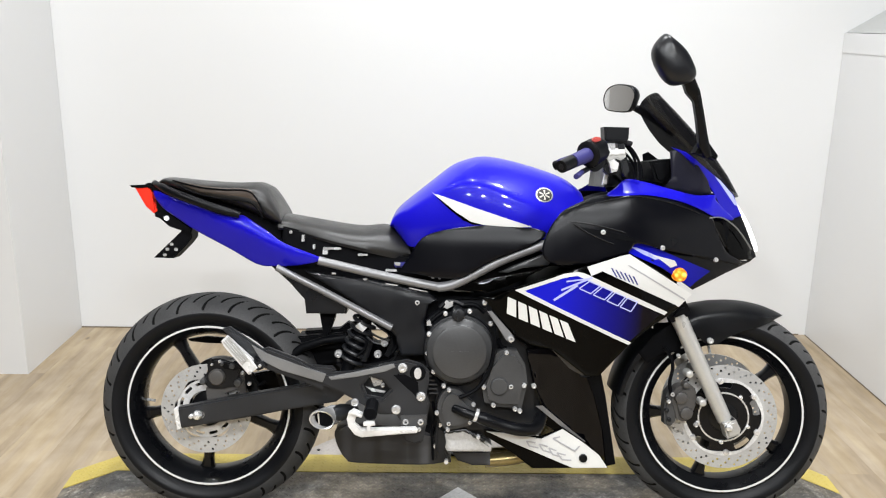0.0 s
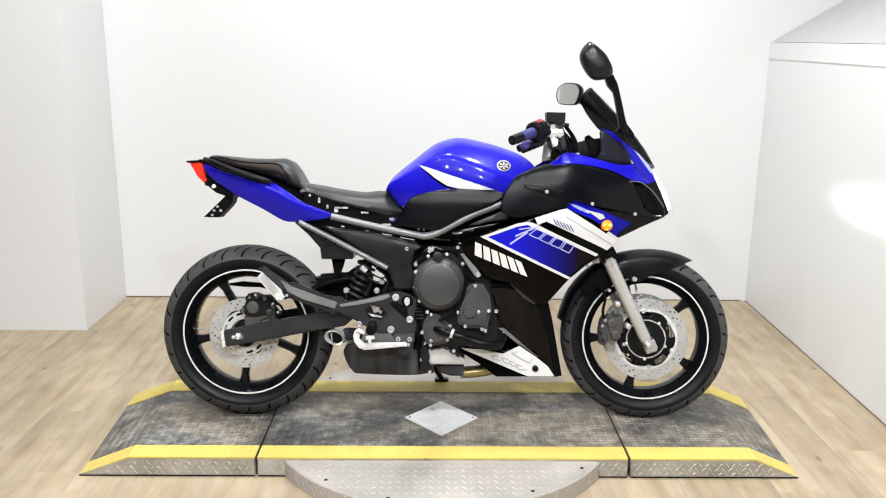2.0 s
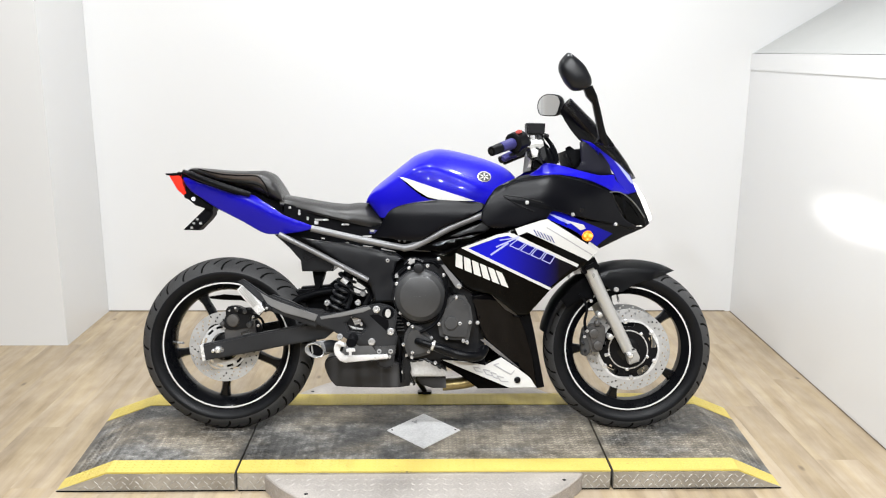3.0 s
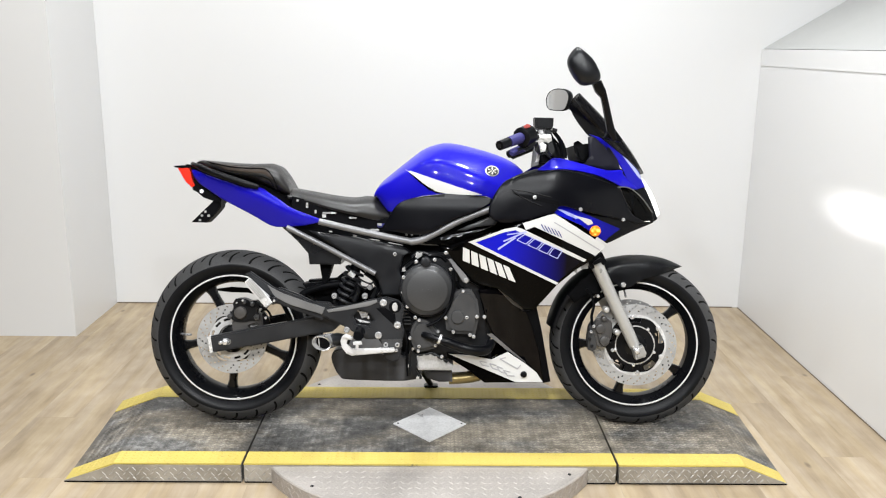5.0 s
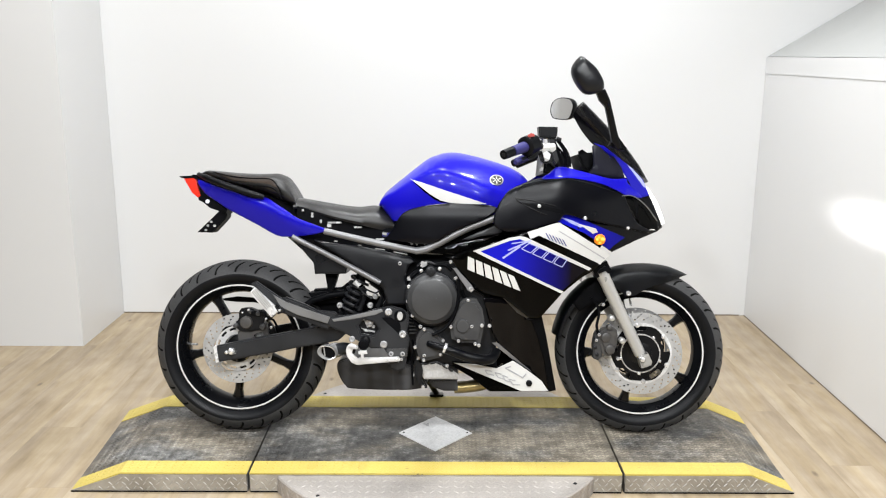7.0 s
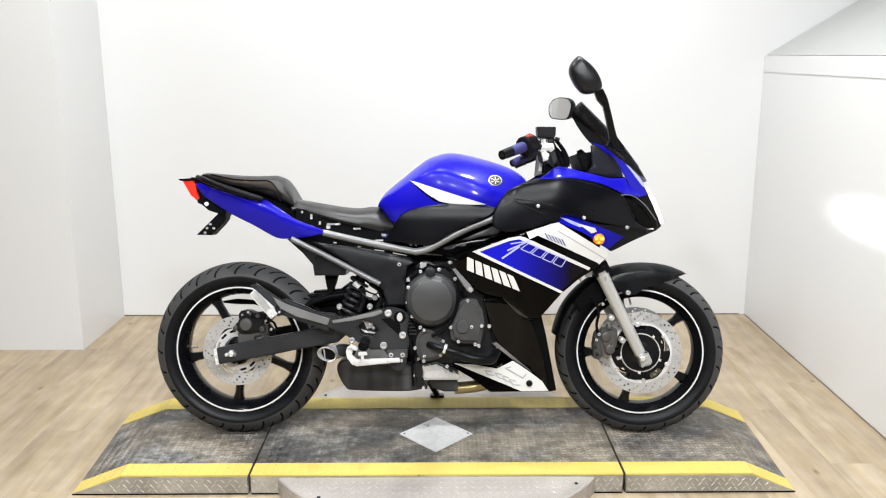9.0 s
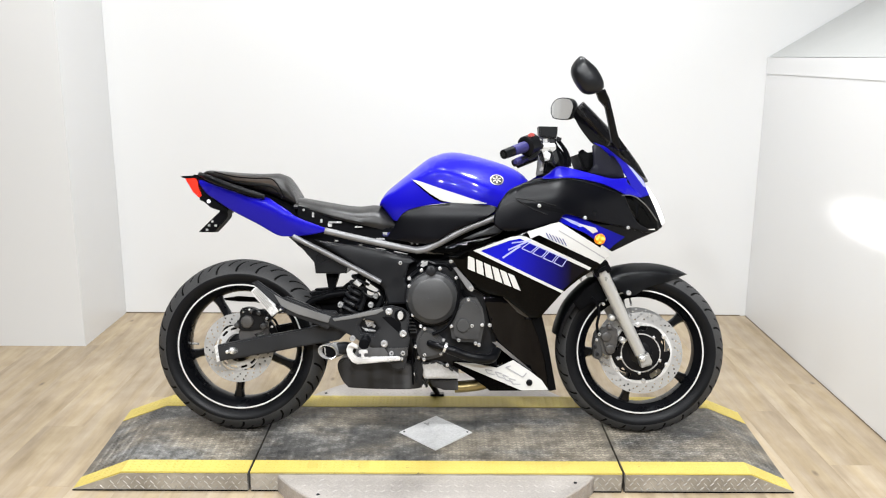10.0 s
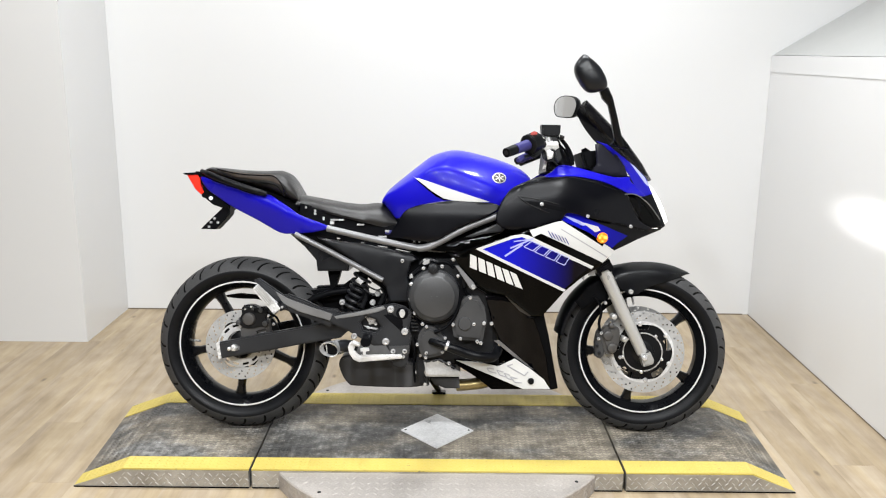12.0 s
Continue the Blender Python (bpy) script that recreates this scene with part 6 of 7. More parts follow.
part("cowl_nose", mirrored(panel(EDGE[3:-3], nose_y, 0.004, 0.02, 0.003)), BLUE, bike)
part("nose_rim", panel([(0.705, 0.850), (0.725, 0.856), (0.743, 0.822), (0.767, 0.770), (0.777, 0.744), (0.755, 0.729), (0.742, 0.745), (0.746, 0.770), (0.702, 0.832), (0.680, 0.850)], nose_y, 0.006, 0.02, 0.003), BLACK_COWL, nose, "black rim round the headlight")
decal("nose_stripe", [(0.639, 0.961), (0.656, 0.950), (0.695, 0.912), (0.713, 0.881), (0.702, 0.885), (0.674, 0.919)], LILAC_DECAL, 0.0015, nose_y, nose)
HEADT = [(0.651, 0.824), (0.690, 0.862), (0.718, 0.894), (0.736, 0.889), (0.766, 0.845), (0.783, 0.801), (0.790, 0.763)]
HEADB = [(0.633, 0.735), (0.700, 0.736), (0.755, 0.730), (0.777, 0.732), (0.790, 0.755)]
part("headlight", loft(HEADT, HEADB, [(0.55, 0.10), (0.66, 0.11), (0.74, 0.09), (0.80, 0.06), (0.83, 0.03)], 2.4, 24, 28), HEADLIGHT, bike, "lit clear headlight lens")
beam = bpy.data.lights.new("headlight_beam", "SPOT")
beam.energy, beam.spot_size, beam.spot_blend, beam.shadow_soft_size, beam.color = 38, radians(34), 1.0, 0.03, (1.0, 0.98, 0.95)
beam_ob = new("headlight_beam", beam)
beam_ob.matrix_basis = look((0.90, 0.14, 0.90), (1.67, 0.34, 0.77)) @ Matrix.Diagonal((1.8, 0.42, 1, 1))
part("headlight_recess", panel([(0.614, 0.858), (0.651, 0.860), (0.705, 0.832), (0.757, 0.767), (0.762, 0.739), (0.717, 0.736), (0.684, 0.750), (0.646, 0.806)], lambda x, z: cowl_y(x, z) + 0.012, 0.003, 0.02, 0.006), BLACK_GLOSS, bike, "black headlight surround")
part("recess_trim", tube([(x, cowl_y(x, z) - 0.004, z) for x, z in spline([(0.612, 0.852), (0.648, 0.853), (0.681, 0.837), (0.715, 0.807), (0.748, 0.767)], False)], 0.0019, 8), FRAME_CAST, bike)
part("recess_trim", tube([(x, cowl_y(x, z) - 0.001, z) for x, z in [(0.616, 0.856), (0.638, 0.817), (0.662, 0.778)]], 0.0012, 6), DARK_METAL, bike)

# windscreen: a curved sheet between its front ridge and its swept side edges
RIDGE = [(0.500, 1.186), (0.532, 1.155), (0.575, 1.112), (0.618, 1.067), (0.668, 1.009), (0.706, 0.956), (0.736, 0.902)]
FLANK = [(0.489, 1.152), (0.507, 1.122), (0.529, 1.091), (0.559, 1.055), (0.596, 1.023), (0.644, 0.980), (0.696, 0.922)]
bm = bmesh.new()
rows = []
for i in range(25):
    f = i / 24
    c, e = at([(k / 6, p[0]) for k, p in enumerate(RIDGE)], f), at([(k / 6, p[1]) for k, p in enumerate(RIDGE)], f)
    sx_, sz_ = at([(k / 6, p[0]) for k, p in enumerate(FLANK)], f), at([(k / 6, p[1]) for k, p in enumerate(FLANK)], f)
    w = 0.10 + 0.03 * math.sin(math.pi * min(1, f * 0.9 + 0.1))
    row = []
    for k in range(17):
        u = -1 + k / 8
        g = abs(u) ** 2.2
        row.append(bm.verts.new((c + (sx_ - c) * g, w * math.sin(u * math.pi / 2), e + (sz_ - e) * g)))
    rows.append(row)
for r, s in zip(rows, rows[1:]):
    for k in range(16):
        bm.faces.new((r[k], r[k + 1], s[k + 1], s[k]))
bmesh.ops.solidify(bm, geom=bm.faces[:], thickness=0.003)
part("windscreen", bm, SMOKE, bike, "dark smoked windscreen")

# mirrors
def mirror_shell(outline, y, depth):
    """A pillow-shaped housing: nested outlines swelling outwards."""
    o = [np.array(p) for p in spline(outline, True, 3)]
    c = sum(o) / len(o)
    bm = bmesh.new()
    rings = []
    for s, d in ((0.93, 0.5), (1.0, 0.2), (1.0, -0.1), (0.95, -0.45), (0.82, -0.75), (0.55, -0.95), (0.2, -1.0)):
        rings.append([bm.verts.new((*(c + (p - c) * s)[:1], y + depth * d, (c + (p - c) * s)[1])) for p in o])
    n = len(o)
    for r, s in zip(rings, rings[1:]):
        for k in range(n):
            bm.faces.new((r[k], r[(k + 1) % n], s[(k + 1) % n], s[k]))
    bm.faces.new(rings[0])
    bm.faces.new(rings[-1])
    return bm


NEAR = [(0.439, 1.295), (0.457, 1.289), (0.491, 1.260), (0.510, 1.230), (0.519, 1.206), (0.515, 1.189), (0.492, 1.178), (0.459, 1.176), (0.434, 1.198), (0.414, 1.236), (0.416, 1.267)]
near = part("mirror", mirror_shell(NEAR, -0.32, 0.035), COVER, bike, "black mirror on a slim stalk")
STALK = [(0.503, 1.186), (0.529, 1.198), (0.547, 1.167), (0.563, 1.120), (0.580, 1.067), (0.601, 1.008), (0.586, 1.005), (0.565, 1.035), (0.549, 1.097), (0.535, 1.143), (0.514, 1.163)]
part("mirror_stalk", panel(STALK, lambda x, z: -0.21 - 0.35 * max(0.0, z - 0.97) , 0.018, 0.03, 0.006), BLACK_SATIN, near)
part("stalk_base", plate([(0.576, 1.046), (0.591, 1.050), (0.620, 1.012), (0.616, 1.002), (0.561, 1.019)], -0.215, -0.16, 0.006), BLACK_MATTE, near)
GLASS = [(0.437, 1.201), (0.444, 1.227), (0.461, 1.238), (0.482, 1.235), (0.498, 1.226), (0.506, 1.205), (0.503, 1.182), (0.496, 1.161), (0.485, 1.157), (0.459, 1.162), (0.443, 1.171)]


def glass_y(x, z):
    """The far mirror is turned towards the rider."""
    return 0.29 - 1.5 * (x - 0.472) - 0.12 * (z - 1.2)


def turned_shell(outline):
    """A housing round the turned glass, swelling away from it."""
    o = [np.array((x, glass_y(x, z), z)) for x, z in spline(outline, True, 3)]
    c, n = sum(o) / len(o), np.array((1.5, 1.0, 0.12)) / math.hypot(1.5, 1.0, 0.12)
    bm = bmesh.new()
    rings = [[bm.verts.new(c + (p - c) * k + n * d) for p in o] for k, d in ((0.97, 0.002), (1.05, -0.001), (1.10, 0.004), (1.09, 0.014), (0.98, 0.028), (0.72, 0.040), (0.35, 0.045), (0.1, 0.046))]
    m = len(o)
    for r, q in zip(rings, rings[1:]):
        for k in range(m):
            bm.faces.new((r[k], r[(k + 1) % m], q[(k + 1) % m], q[k]))
    bm.faces.new(rings[0])
    bm.faces.new(rings[-1])
    return bm


far = part("mirror", turned_shell(GLASS), BLACK_SATIN, bike, "black mirror showing its glass")
part("mirror_glass", panel(GLASS, glass_y, 0.002, 0.03, 0, True, 0.0025), MIRROR, far, "mirror glass")
part("mirror_stalk", tube([(x, y, z) for (x, z), y in zip([(0.519, 1.177), (0.565, 1.142), (0.621, 1.089)], (0.31, 0.27, 0.2))], 0.011, 10), BLACK_SATIN, far)

# handlebar and controls
bar = [(x, y, z) for (x, z), y in zip([(0.197, 0.978), (0.228, 0.991), (0.265, 1.006), (0.302, 1.022)], (-0.375, -0.345, -0.31, -0.27))]
mid = (0.373, 1.000)
handle = part("handlebar", tube(spline(bar + [(mid[0], -0.12, mid[1]), (mid[0], 0.12, mid[1])] + [(x + 0.11, -y, z) for x, y, z in reversed(bar)], False, 4), 0.011, 12), BLACK_SATIN, bike, "black handlebar with purple grips")


def along(a, b, f):
    return tuple(np.array(a) + (np.array(b) - np.array(a)) * f)


part("bar_end", tube([along(bar[0], bar[1], -0.1), along(bar[0], bar[1], 0.85)], [0.0155, 0.0165], 16), BLACK_SATIN, handle)
part("bar_end_hole", tube([along(bar[0], bar[1], -0.13), along(bar[0], bar[1], -0.05)], 0.007, 12), DARK_METAL, handle)
part("grip", tube([along(bar[1], bar[2], -0.05), along(bar[1], bar[2], 0.5), along(bar[1], bar[2], 1.1)], [0.0165, 0.0172, 0.018], 16), GRIP, handle, "purple rubber grip")
part("bar_end", tube([(x + 0.095, -y, z + 0.010) for x, y, z in (bar[0], along(bar[0], bar[1], 0.45))], 0.0155, 16), BLACK_SATIN, handle)
part("grip", tube([(x + 0.095, -y, z + 0.010) for x, y, z in (along(bar[0], bar[1], 0.45), bar[1], along(bar[1], bar[2], 1.1))], 0.0165, 16), GRIP, handle, "purple rubber grip")
switch = part("switch_pod", tube([along(bar[2], bar[3], f) for f in (0.05, 0.15, 0.9, 1.05)], [0.024, 0.033, 0.033, 0.022], 14), BLACK_SATIN, handle, "black switch housing")
part("switch_lower", plate([(0.268, 1.015), (0.285, 1.028), (0.312, 1.022), (0.318, 1.000), (0.312, 0.980), (0.290, 0.966), (0.272, 0.980)], -0.30, -0.262, 0.010, True), BLACK_SATIN, switch)
part("kill_switch", plate([(0.278, 1.046), (0.287, 1.051), (0.296, 1.049), (0.299, 1.042), (0.284, 1.037), (0.277, 1.040)], -0.318, -0.29, 0.003), RED, switch, "red stop switch")
part("lever", tube([(x, y, z) for (x, z), y in zip([(0.233, 0.954), (0.241, 0.958), (0.252, 0.965)], (-0.355, -0.345, -0.325))], [0.0068, 0.0072, 0.0066], 12), GRIP, handle, "purple brake lever")
part("lever_root", tube([(x, y, z) for (x, z), y in zip([(0.253, 0.965), (0.294, 0.982), (0.331, 0.994)], (-0.32, -0.25, -0.22))], [0.007, 0.006, 0.007], 10), DARK_METAL, handle)
part("reservoir", plate([(0.320, 1.079), (0.383, 1.078), (0.382, 1.052), (0.377, 1.040), (0.332, 1.042), (0.322, 1.046)], -0.245, -0.19, 0.004), BLACK_SATIN, handle, "black brake fluid reservoir")
part("master_cylinder", plate([(0.331, 1.016), (0.379, 1.022), (0.381, 1.005), (0.369, 0.996), (0.358, 1.001), (0.341, 0.990), (0.330, 0.996)], -0.228, -0.19, 0.004), FORK, handle)
part("lever_pivot", plate([(0.323, 0.999), (0.342, 0.993), (0.359, 1.000), (0.377, 0.990), (0.374, 0.963), (0.343, 0.958), (0.328, 0.970)], -0.215, -0.18, 0.004), DARK_METAL, handle)
part("cylinder_cap", plate([(0.334, 1.025), (0.375, 1.028), (0.376, 1.012), (0.337, 1.008)], -0.234, -0.22, 0.003), ALU, handle)
part("clamp_arm", plate([(0.333, 0.986), (0.343, 0.988), (0.348, 0.964), (0.344, 0.936), (0.333, 0.934), (0.339, 0.960)], -0.18, -0.16, 0.003), ALU, handle)
part("top_yoke", plate([(0.358, 0.994), (0.423, 1.002), (0.444, 0.961), (0.441, 0.929), (0.351, 0.928)], -0.12, 0.12, 0.008), DARK_METAL, bike)
for pts, y in (([(0.395, 1.043), (0.420, 1.013), (0.435, 0.982), (0.439, 0.950)], -0.16), ([(0.391, 1.022), (0.415, 0.998), (0.428, 0.967), (0.425, 0.939)], -0.14), ([(0.374, 0.999), (0.387, 0.975), (0.403, 0.955), (0.412, 0.936)], -0.10), ([(0.392, 1.036), (0.410, 1.013), (0.421, 0.981), (0.417, 0.942)], -0.17), ([(0.375, 1.042), (0.399, 1.030), (0.422, 0.995), (0.428, 0.949)], -0.19), ([(0.356, 0.976), (0.374, 0.960), (0.393, 0.944), (0.405, 0.928)], -0.13)):
    part("cable", tube([(x, y, z) for x, z in spline(pts, False)], 0.0038, 8), BLACK_MATTE, handle)
part("banjo_bolt", tube([(x, -0.2, z) for x, z in [(0.385, 1.042), (0.401, 1.039)]], [0.008, 0.006], 10), DARK_METAL, handle)
for q, m in (([(0.356, 1.040), (0.373, 1.042), (0.376, 1.025), (0.359, 1.023)], DARK_METAL), ([(0.338, 1.039), (0.350, 1.041), (0.352, 1.022), (0.341, 1.021)], STEEL), ([(0.337, 0.992), (0.348, 0.999), (0.362, 0.989), (0.358, 0.969), (0.344, 0.965)], ALU), ([(0.366, 0.993), (0.381, 1.000), (0.389, 0.971), (0.380, 0.955), (0.371, 0.966)], DARK_METAL)):
    part("lever_clamp", plate(q, -0.236, -0.20, 0.003), m, handle)
for u in [(0.394, 1.039)]:
    part("clamp_bolt", lathe([(0.003, -0.203), (0.005, -0.202), (0.006, -0.19)], 12, u), STEEL, handle)
part("instrument_panel", plate([(0.474, 0.997), (0.534, 1.006), (0.543, 1.004), (0.532, 0.963), (0.514, 0.940), (0.493, 0.943)], -0.10, 0.10, 0.008), BLACK_MATTE, bike, "black instrument panel")
part("cowl_filler", plate([(0.368, 0.904), (0.522, 0.930), (0.637, 0.915), (0.689, 0.818), (0.674, 0.744), (0.410, 0.815), (0.247, 0.821), (0.262, 0.862)], -0.15, 0.15, 0.01), BLACK_MATTE, bike, "black inner cowl structure")
part("stem_filler", plate([(0.205, 0.782), (0.380, 0.783), (0.565, 0.690), (0.518, 0.626), (0.326, 0.704), (0.198, 0.718)], -0.13, 0.13, 0.01), BLACK_MATTE, bike)
part("side_inner_panel", panel([(0.072, 0.700), (0.110, 0.718), (0.187, 0.751), (0.207, 0.758), (0.217, 0.738), (0.201, 0.719), (0.136, 0.712), (0.097, 0.699)], lambda x, z: -0.15, 0.004, 0.03, 0.004), ENGINE, bike)
part("frame_gusset", panel([(-0.070, 0.657), (0.046, 0.686), (0.148, 0.706), (0.200, 0.719), (0.097, 0.667), (0.040, 0.647)], lambda x, z: -0.17, 0.004, 0.03, 0.004), BLACK_GLOSS, bike)

# ---- display platform ----
platform = group_of("display_platform", "low steel platform with yellow edges and worn dark deck", "platform", pose(0, 0, 0))
PF, PB = -0.341, 0.297
SL, SR = -0.625, 0.599


def ramp_shape(x0, x1, ends, z_in=DECK):
    """A deck section; ends: how far its outer end slopes down to the floor."""
    bm = bmesh.new()
    lo, hi = ends
    prof = [(x0, 0.0), (x0 + lo, z_in), (x1 - hi, z_in), (x1, 0.0)] if lo or hi else [(x0, 0.0), (x0, z_in), (x1, z_in), (x1, 0.0)]
    a = [bm.verts.new((x, PF, z)) for x, z in prof]
    b = [bm.verts.new((x, PB, z)) for x, z in prof]
    for i in range(4):
        bm.faces.new((a[i], a[(i + 1) % 4], b[(i + 1) % 4], b[i]))
    bm.faces.new(a)
    bm.faces.new(b)
    return bm


def deck_z(x):
    if x < XW0:
        return DECK * max(0.0, (x - XW) / (XW0 - XW))
    if x > XE0:
        return DECK * max(0.0, (XE - x) / (XE - XE0))
    return DECK


XW, XW0, XE0, XE = -1.208, -1.043, 1.018, 1.165


def lug_field(spots, length, width, height):
    """Raised bars of tread plate: spots of (x, y, z, turn, normal axis)."""
    verts, faces = [], []
    for x, y, z, turn, face in spots:
        c, s = math.cos(turn), math.sin(turn)
        k = len(verts)
        for u, v, h in ((-1, 0, 0), (-0.45, -1, 0), (0.45, -1, 0), (1, 0, 0), (0.45, 1, 0), (-0.45, 1, 0), (-0.6, 0, 1), (0.6, 0, 1)):
            p, q = u * length / 2, v * width / 2
            a, b = p * c - q * s, p * s + q * c
            verts.append((x + a, y + b, z + h * height) if face == "z" else (x + a, y - h * height, z + b))
        faces += [(k, k + 1, k + 6), (k + 1, k + 2, k + 7, k + 6), (k + 2, k + 3, k + 7), (k + 3, k + 4, k + 7), (k + 4, k + 5, k + 6, k + 7), (k + 5, k, k + 6)]
    me = bpy.data.meshes.new("tread_relief")
    me.from_pydata(verts, [], faces)
    return me


def lugs(spots, mat, parent, length=0.026, width=0.009, height=0.002):
    me = lug_field(spots, length, width, height)
    me.materials.append(mat)
    ob = new("tread_relief", me)
    ob.parent = parent
    return tagged(ob, kind="stuff")


def grid(x0, x1, y0, y1, pitch, zf, keep=lambda x, y: True):
    out, i = [], 0
    y = y0 + pitch * 0.6
    while y < y1 - pitch * 0.3:
        j, x = 0, x0 + pitch / 2
        while x < x1 - pitch * 0.3:
            if keep(x, y):
                out.append((x, y, zf(x, y), radians(45 if j % 2 else -45), "z"))
            x += pitch
            j += 1
        y += pitch * 1.35
        i += 1
    return out


STRIPE_F, STRIPE_B = PF + 0.082, PB - 0.104
DIA = ((-0.017, -0.036), 0.133, 0.144)


def in_diamond(x, y):
    return abs(x - DIA[0][0]) / (DIA[1] + 0.01) + abs(y - DIA[0][1]) / (DIA[2] + 0.01) < 1


def strip_on_deck(x0, x1, y0, y1, up):
    """A thin strip lying on the deck and running down its sloped ends."""
    cuts = sorted({x0, x1, *(x for x in (XW0, XE0) if x0 < x < x1)})
    bm = bmesh.new()
    loops = []
    for x in cuts:
        z = deck_z(x)
        loops.append([bm.verts.new((x, y0, z + up)), bm.verts.new((x, y1, z + up)), bm.verts.new((x, y1, z - 0.003)), bm.verts.new((x, y0, z - 0.003))])
    for a, b in zip(loops, loops[1:]):
        for k in range(4):
            bm.faces.new((a[k], a[(k + 1) % 4], b[(k + 1) % 4], b[k]))
    bm.faces.new(loops[0])
    bm.faces.new(loops[-1])
    return bm


for x0, x1, ends, what in ((XW, SL - 0.004, (XW0 - XW, 0), "ramp"), (SL + 0.002, SR - 0.003, (0, 0), "deck"), (SR + 0.004, XE, (0, XE - XE0), "ramp")):
    prof_label = "worn dark end ramp" if what == "ramp" else "worn dark middle deck"
    deck = part("deck_section", ramp_shape(x0, x1, ends), DECK_PAINT, platform, prof_label, False)
    spots = grid(x0 + 0.01, x1 - 0.005, STRIPE_F + 0.004, STRIPE_B - 0.004, 0.0142, lambda x, y: deck_z(x), lambda x, y: not in_diamond(x, y) and deck_z(x) > 0.01)
    lugs(spots, LUG_PAINT, deck, 0.0172, 0.0047, 0.0022)
    part("yellow_stripe", strip_on_deck(x0 + 0.001, x1 - 0.001, PF - 0.001, STRIPE_F, 0.0025), YELLOW, deck, "yellow painted edge stripe", False)
    part("yellow_stripe", strip_on_deck(x0 + 0.001, x1 - 0.001, STRIPE_B, PB + 0.001, 0.0025), YELLOW, deck, "yellow painted edge stripe", False)
    for y0, y1 in ((PF + 0.004, STRIPE_F), (STRIPE_B + 0.002, PB - 0.002)):
        lugs(grid(x0 + 0.01, x1 - 0.005, y0, y1, 0.0142, lambda x, y: deck_z(x) + 0.0025, lambda x, y: deck_z(x) > 0.01), YELLOW, deck, 0.0165, 0.0045, 0.0012)
    for yy, sgn in ((PF, -1), (PB, 1)):
        bm = bmesh.new()
        e0, e1 = (0 if x0 < XW0 else 0.003), (0 if x1 > XE0 else 0.003)
        pr = [(x0 + e0, 0.004), (max(x0, XW0 if x0 < XW0 else x0) + e0, DECK - 0.004), (min(x1, XE0 if x1 > XE0 else x1) - e1, DECK - 0.004), (x1 - e1, 0.004)]
        a = [bm.verts.new((x, yy + sgn * 0.004, z)) for x, z in pr]
        b = [bm.verts.new((x, yy, z)) for x, z in pr]
        bm.faces.new(a)
        bm.faces.new(b)
        for i in range(4):
            bm.faces.new((a[i], a[(i + 1) % 4], b[(i + 1) % 4], b[i]))
        side = part("side_plate", bm, TREAD_ALU, deck, "aluminium tread plate side", False)
    # black strips painted in as the shadow line where the platform meets the floor
    for yy, sgn in ((PF, -1), (PB, 1)):
        part("foot_strip", block(x0 + 0.003, x1 - 0.003, min(yy, yy + sgn * 0.0055), max(yy, yy + sgn * 0.0055), 0.0005, 0.0045), BLACK_MATTE, deck, "", False)
    sp = []
    x, i = x0 + 0.012, 0
    while x < x1 - 0.008:
        for j in range(3):
            z = 0.0135 + 0.0165 * j
            if z < deck_z(x) - 0.011:
                sp.append((x + 0.011 * (j % 2), PF - 0.004, z, radians(45 if (i + j) % 2 else -45), "y"))
        x += 0.022
        i += 1
    lugs(sp, SATIN_LUG, deck, 0.0185, 0.0040, 0.0016)

for child in platform.children_recursive:
    for v in child.data.vertices:
        v.co.x += math.copysign(0.034 * (v.co.y - PF) / (PB - PF) * min(1.0, max(0.0, (abs(v.co.x) - 0.7) / 0.5)), v.co.x)

dc, dw, dd = DIA
bm = bmesh.new()
a = [bm.verts.new((dc[0] + p * dw, dc[1] + q * dd, DECK - 0.002)) for p, q in ((-1, 0), (0, -1), (1, 0), (0, 1))]
b = [bm.verts.new((dc[0] + p * (dw - 0.002), dc[1] + q * (dd - 0.002), DECK + 0.003)) for p, q in ((-1, 0), (0, -1), (1, 0), (0, 1))]
bm.faces.new(a)
bm.faces.new(b)
for i in range(4):
    bm.faces.new((a[i], a[(i + 1) % 4], b[(i + 1) % 4], b[i]))
inlay = part("diamond_inlay", bm, BRIGHT_PLATE, platform, "bright diamond-shaped tread plate inlay", False)
lugs(grid(dc[0] - dw, dc[0] + dw, dc[1] - dd, dc[1] + dd, 0.0255, lambda x, y: DECK + 0.003, lambda x, y: abs(x - dc[0]) / (dw - 0.022) + abs(y - dc[1]) / (dd - 0.022) < 1), BRIGHT_PLATE, inlay, 0.022, 0.0066, 0.0015)
for p, q in ((-0.86, 0), (0.86, 0)):
    part("inlay_screw", tube([(dc[0] + p * dw, dc[1], DECK + 0.002), (dc[0] + p * dw, dc[1], DECK + 0.0045)], 0.004, 10), DARK_METAL, inlay)

# turntable below the platform
TC, TR, TZ = (-0.015, -0.022), 0.61, 0.058
bm = bmesh.new()
rings = []
for r, z in ((TR, 0.0), (TR, TZ - 0.004), (TR - 0.004, TZ)):
    rings.append([bm.verts.new((TC[0] + r * math.cos(t), TC[1] + r * math.sin(t), z)) for t in (2 * math.pi * k / 120 for k in range(120))])
for r, s in zip(rings, rings[1:]):
    for k in range(120):
        bm.faces.new((r[k], r[(k + 1) % 120], s[(k + 1) % 120], s[k]))
bm.faces.new(rings[-1])
bm.faces.new(rings[0])
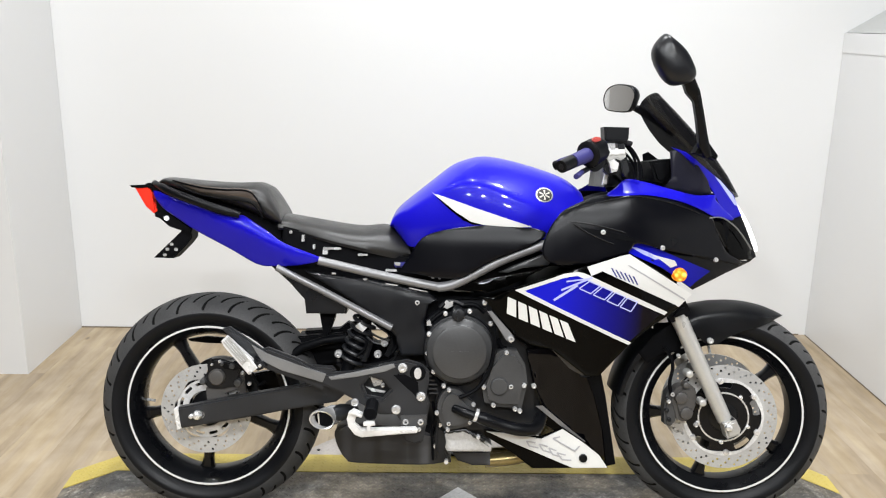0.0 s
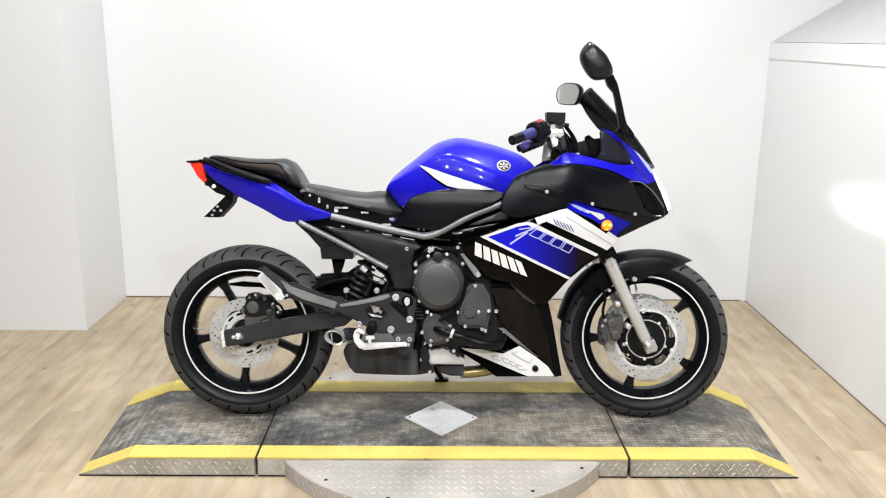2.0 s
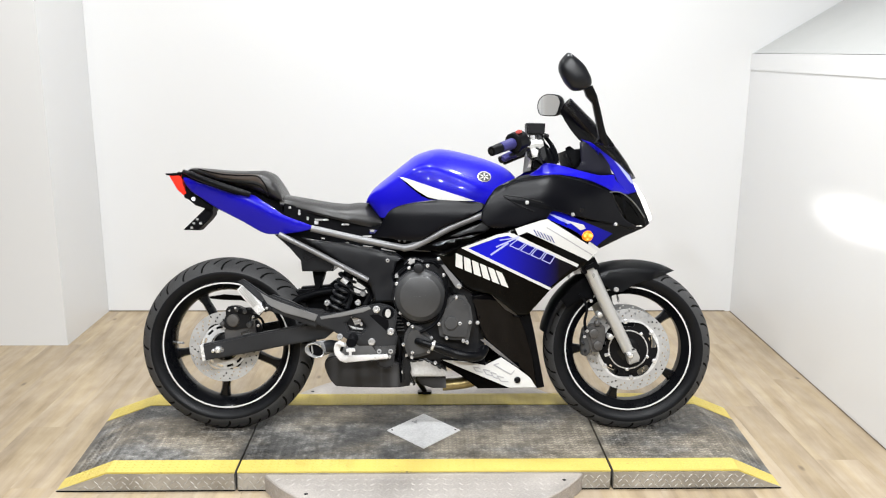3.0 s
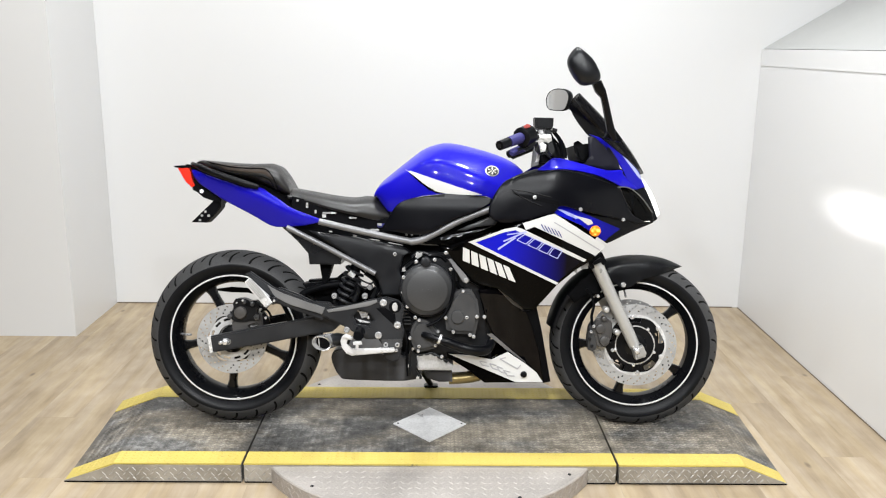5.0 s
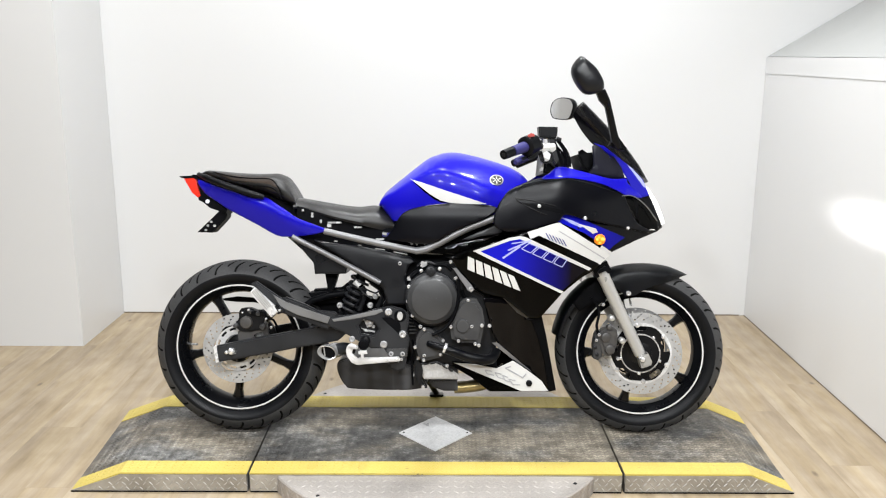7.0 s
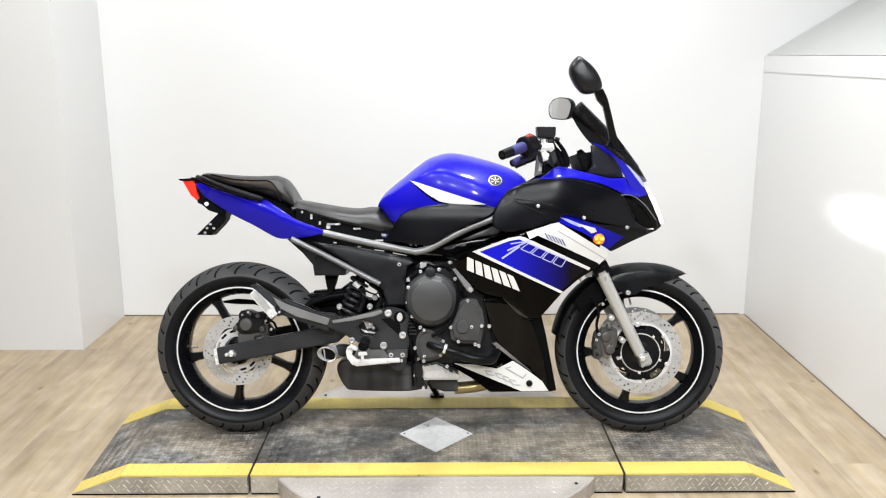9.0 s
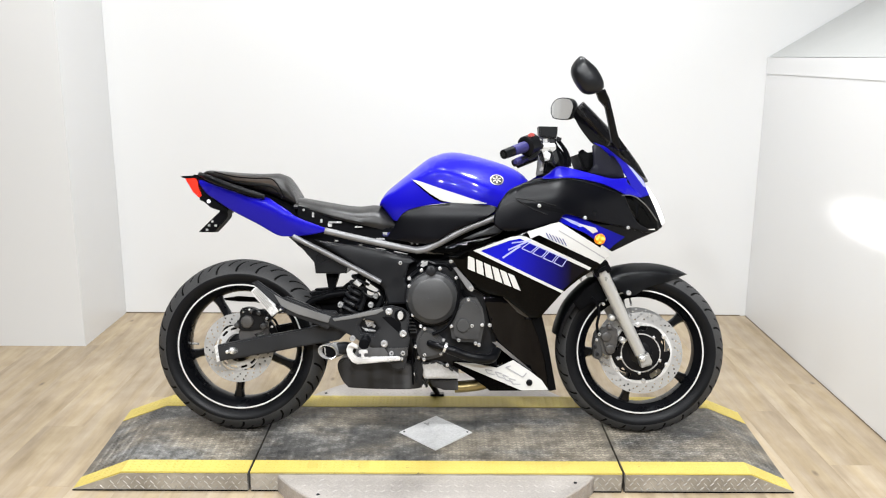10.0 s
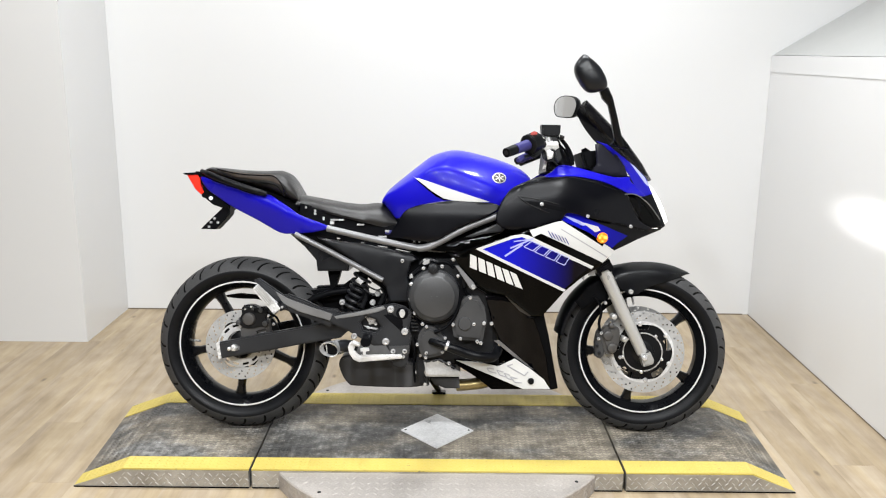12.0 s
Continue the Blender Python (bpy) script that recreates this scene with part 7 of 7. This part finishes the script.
table = group_of("turntable", "round aluminium tread plate turntable under the platform", "turntable", pose(0, 0, 0))
top_disc = part("turntable_disc", bm, TABLE_PLATE, table, "", True)
lugs(grid(TC[0] - TR, TC[0] + TR, TC[1] - TR, TC[1] + TR, 0.0255, lambda x, y: TZ, lambda x, y: math.hypot(x - TC[0], y - TC[1]) < TR - 0.02 and not (PF - 0.005 < y < PB + 0.005)), TABLE_PLATE, top_disc, 0.020, 0.0056, 0.0011)
rim_spots = [(0.022 * i + 0.011 * (j % 2), -TR, 0.012 + 0.0165 * j, radians(45 if (i + j) % 2 else -45), "y") for i in range(-34, 35) for j in range(3)]
rim_lugs = lugs(rim_spots, TABLE_PLATE, top_disc, 0.0185, 0.0040, 0.0014)
for v in rim_lugs.data.vertices:
    a, r = v.co.x / TR - math.pi / 2, -v.co.y
    v.co.x, v.co.y = TC[0] + r * math.cos(a), TC[1] + r * math.sin(a)
for k in range(16):
    t = 2 * math.pi * k / 16 + 0.1
    if not PF - 0.03 < TC[1] + 0.58 * math.sin(t) < PB + 0.03:
        part("table_screw", tube([(TC[0] + 0.58 * math.cos(t), TC[1] + 0.58 * math.sin(t), TZ - 0.001), (TC[0] + 0.58 * math.cos(t), TC[1] + 0.58 * math.sin(t), TZ + 0.0015)], 0.006, 10), DARK_METAL, top_disc)

# ---- floor planks ----
floor = bpy.data.objects["floor"]
PW, PL = 0.152, 1.22
plank_bm = block(-PW / 2 + 0.0002, PW / 2 - 0.0002, -PL / 2 + 0.0002, PL / 2 - 0.0002, -0.004, 0.0)
plank_me = bpy.data.meshes.new("plank")
plank_bm.to_mesh(plank_me)
plank_bm.free()
plank_me.materials.append(PLANK)
rest_v, rest_f = [], []
for i in range(int(12.2 / PW) + 1):
    x = -6.08 + PW * (i + 0.5)
    shift = (i * 0.381) % 1.0 * PL
    for j in range(8):
        y = -6.65 - shift + PL * (j + 0.5)
        if y - PL / 2 > YB or y + PL / 2 < -6.6 or x > 6.1:
            continue
        if -2.9 < x < 2.1 and y + PL / 2 > -1.2:
            ob = new("plank", plank_me)
            ob.location = (x, y, 0)
            ob.parent = floor
        else:
            k = len(rest_v)
            rest_v += [(x - PW / 2, y - PL / 2, 0), (x + PW / 2, y - PL / 2, 0), (x + PW / 2, y + PL / 2, 0), (x - PW / 2, y + PL / 2, 0)]
            rest_f.append((k, k + 1, k + 2, k + 3))
me = bpy.data.meshes.new("far_planks")
me.from_pydata(rest_v, [], rest_f)
me.materials.append(PLANK)
rest = new("far_planks", me)
rest.parent = floor
tagged(rest, kind="stuff")
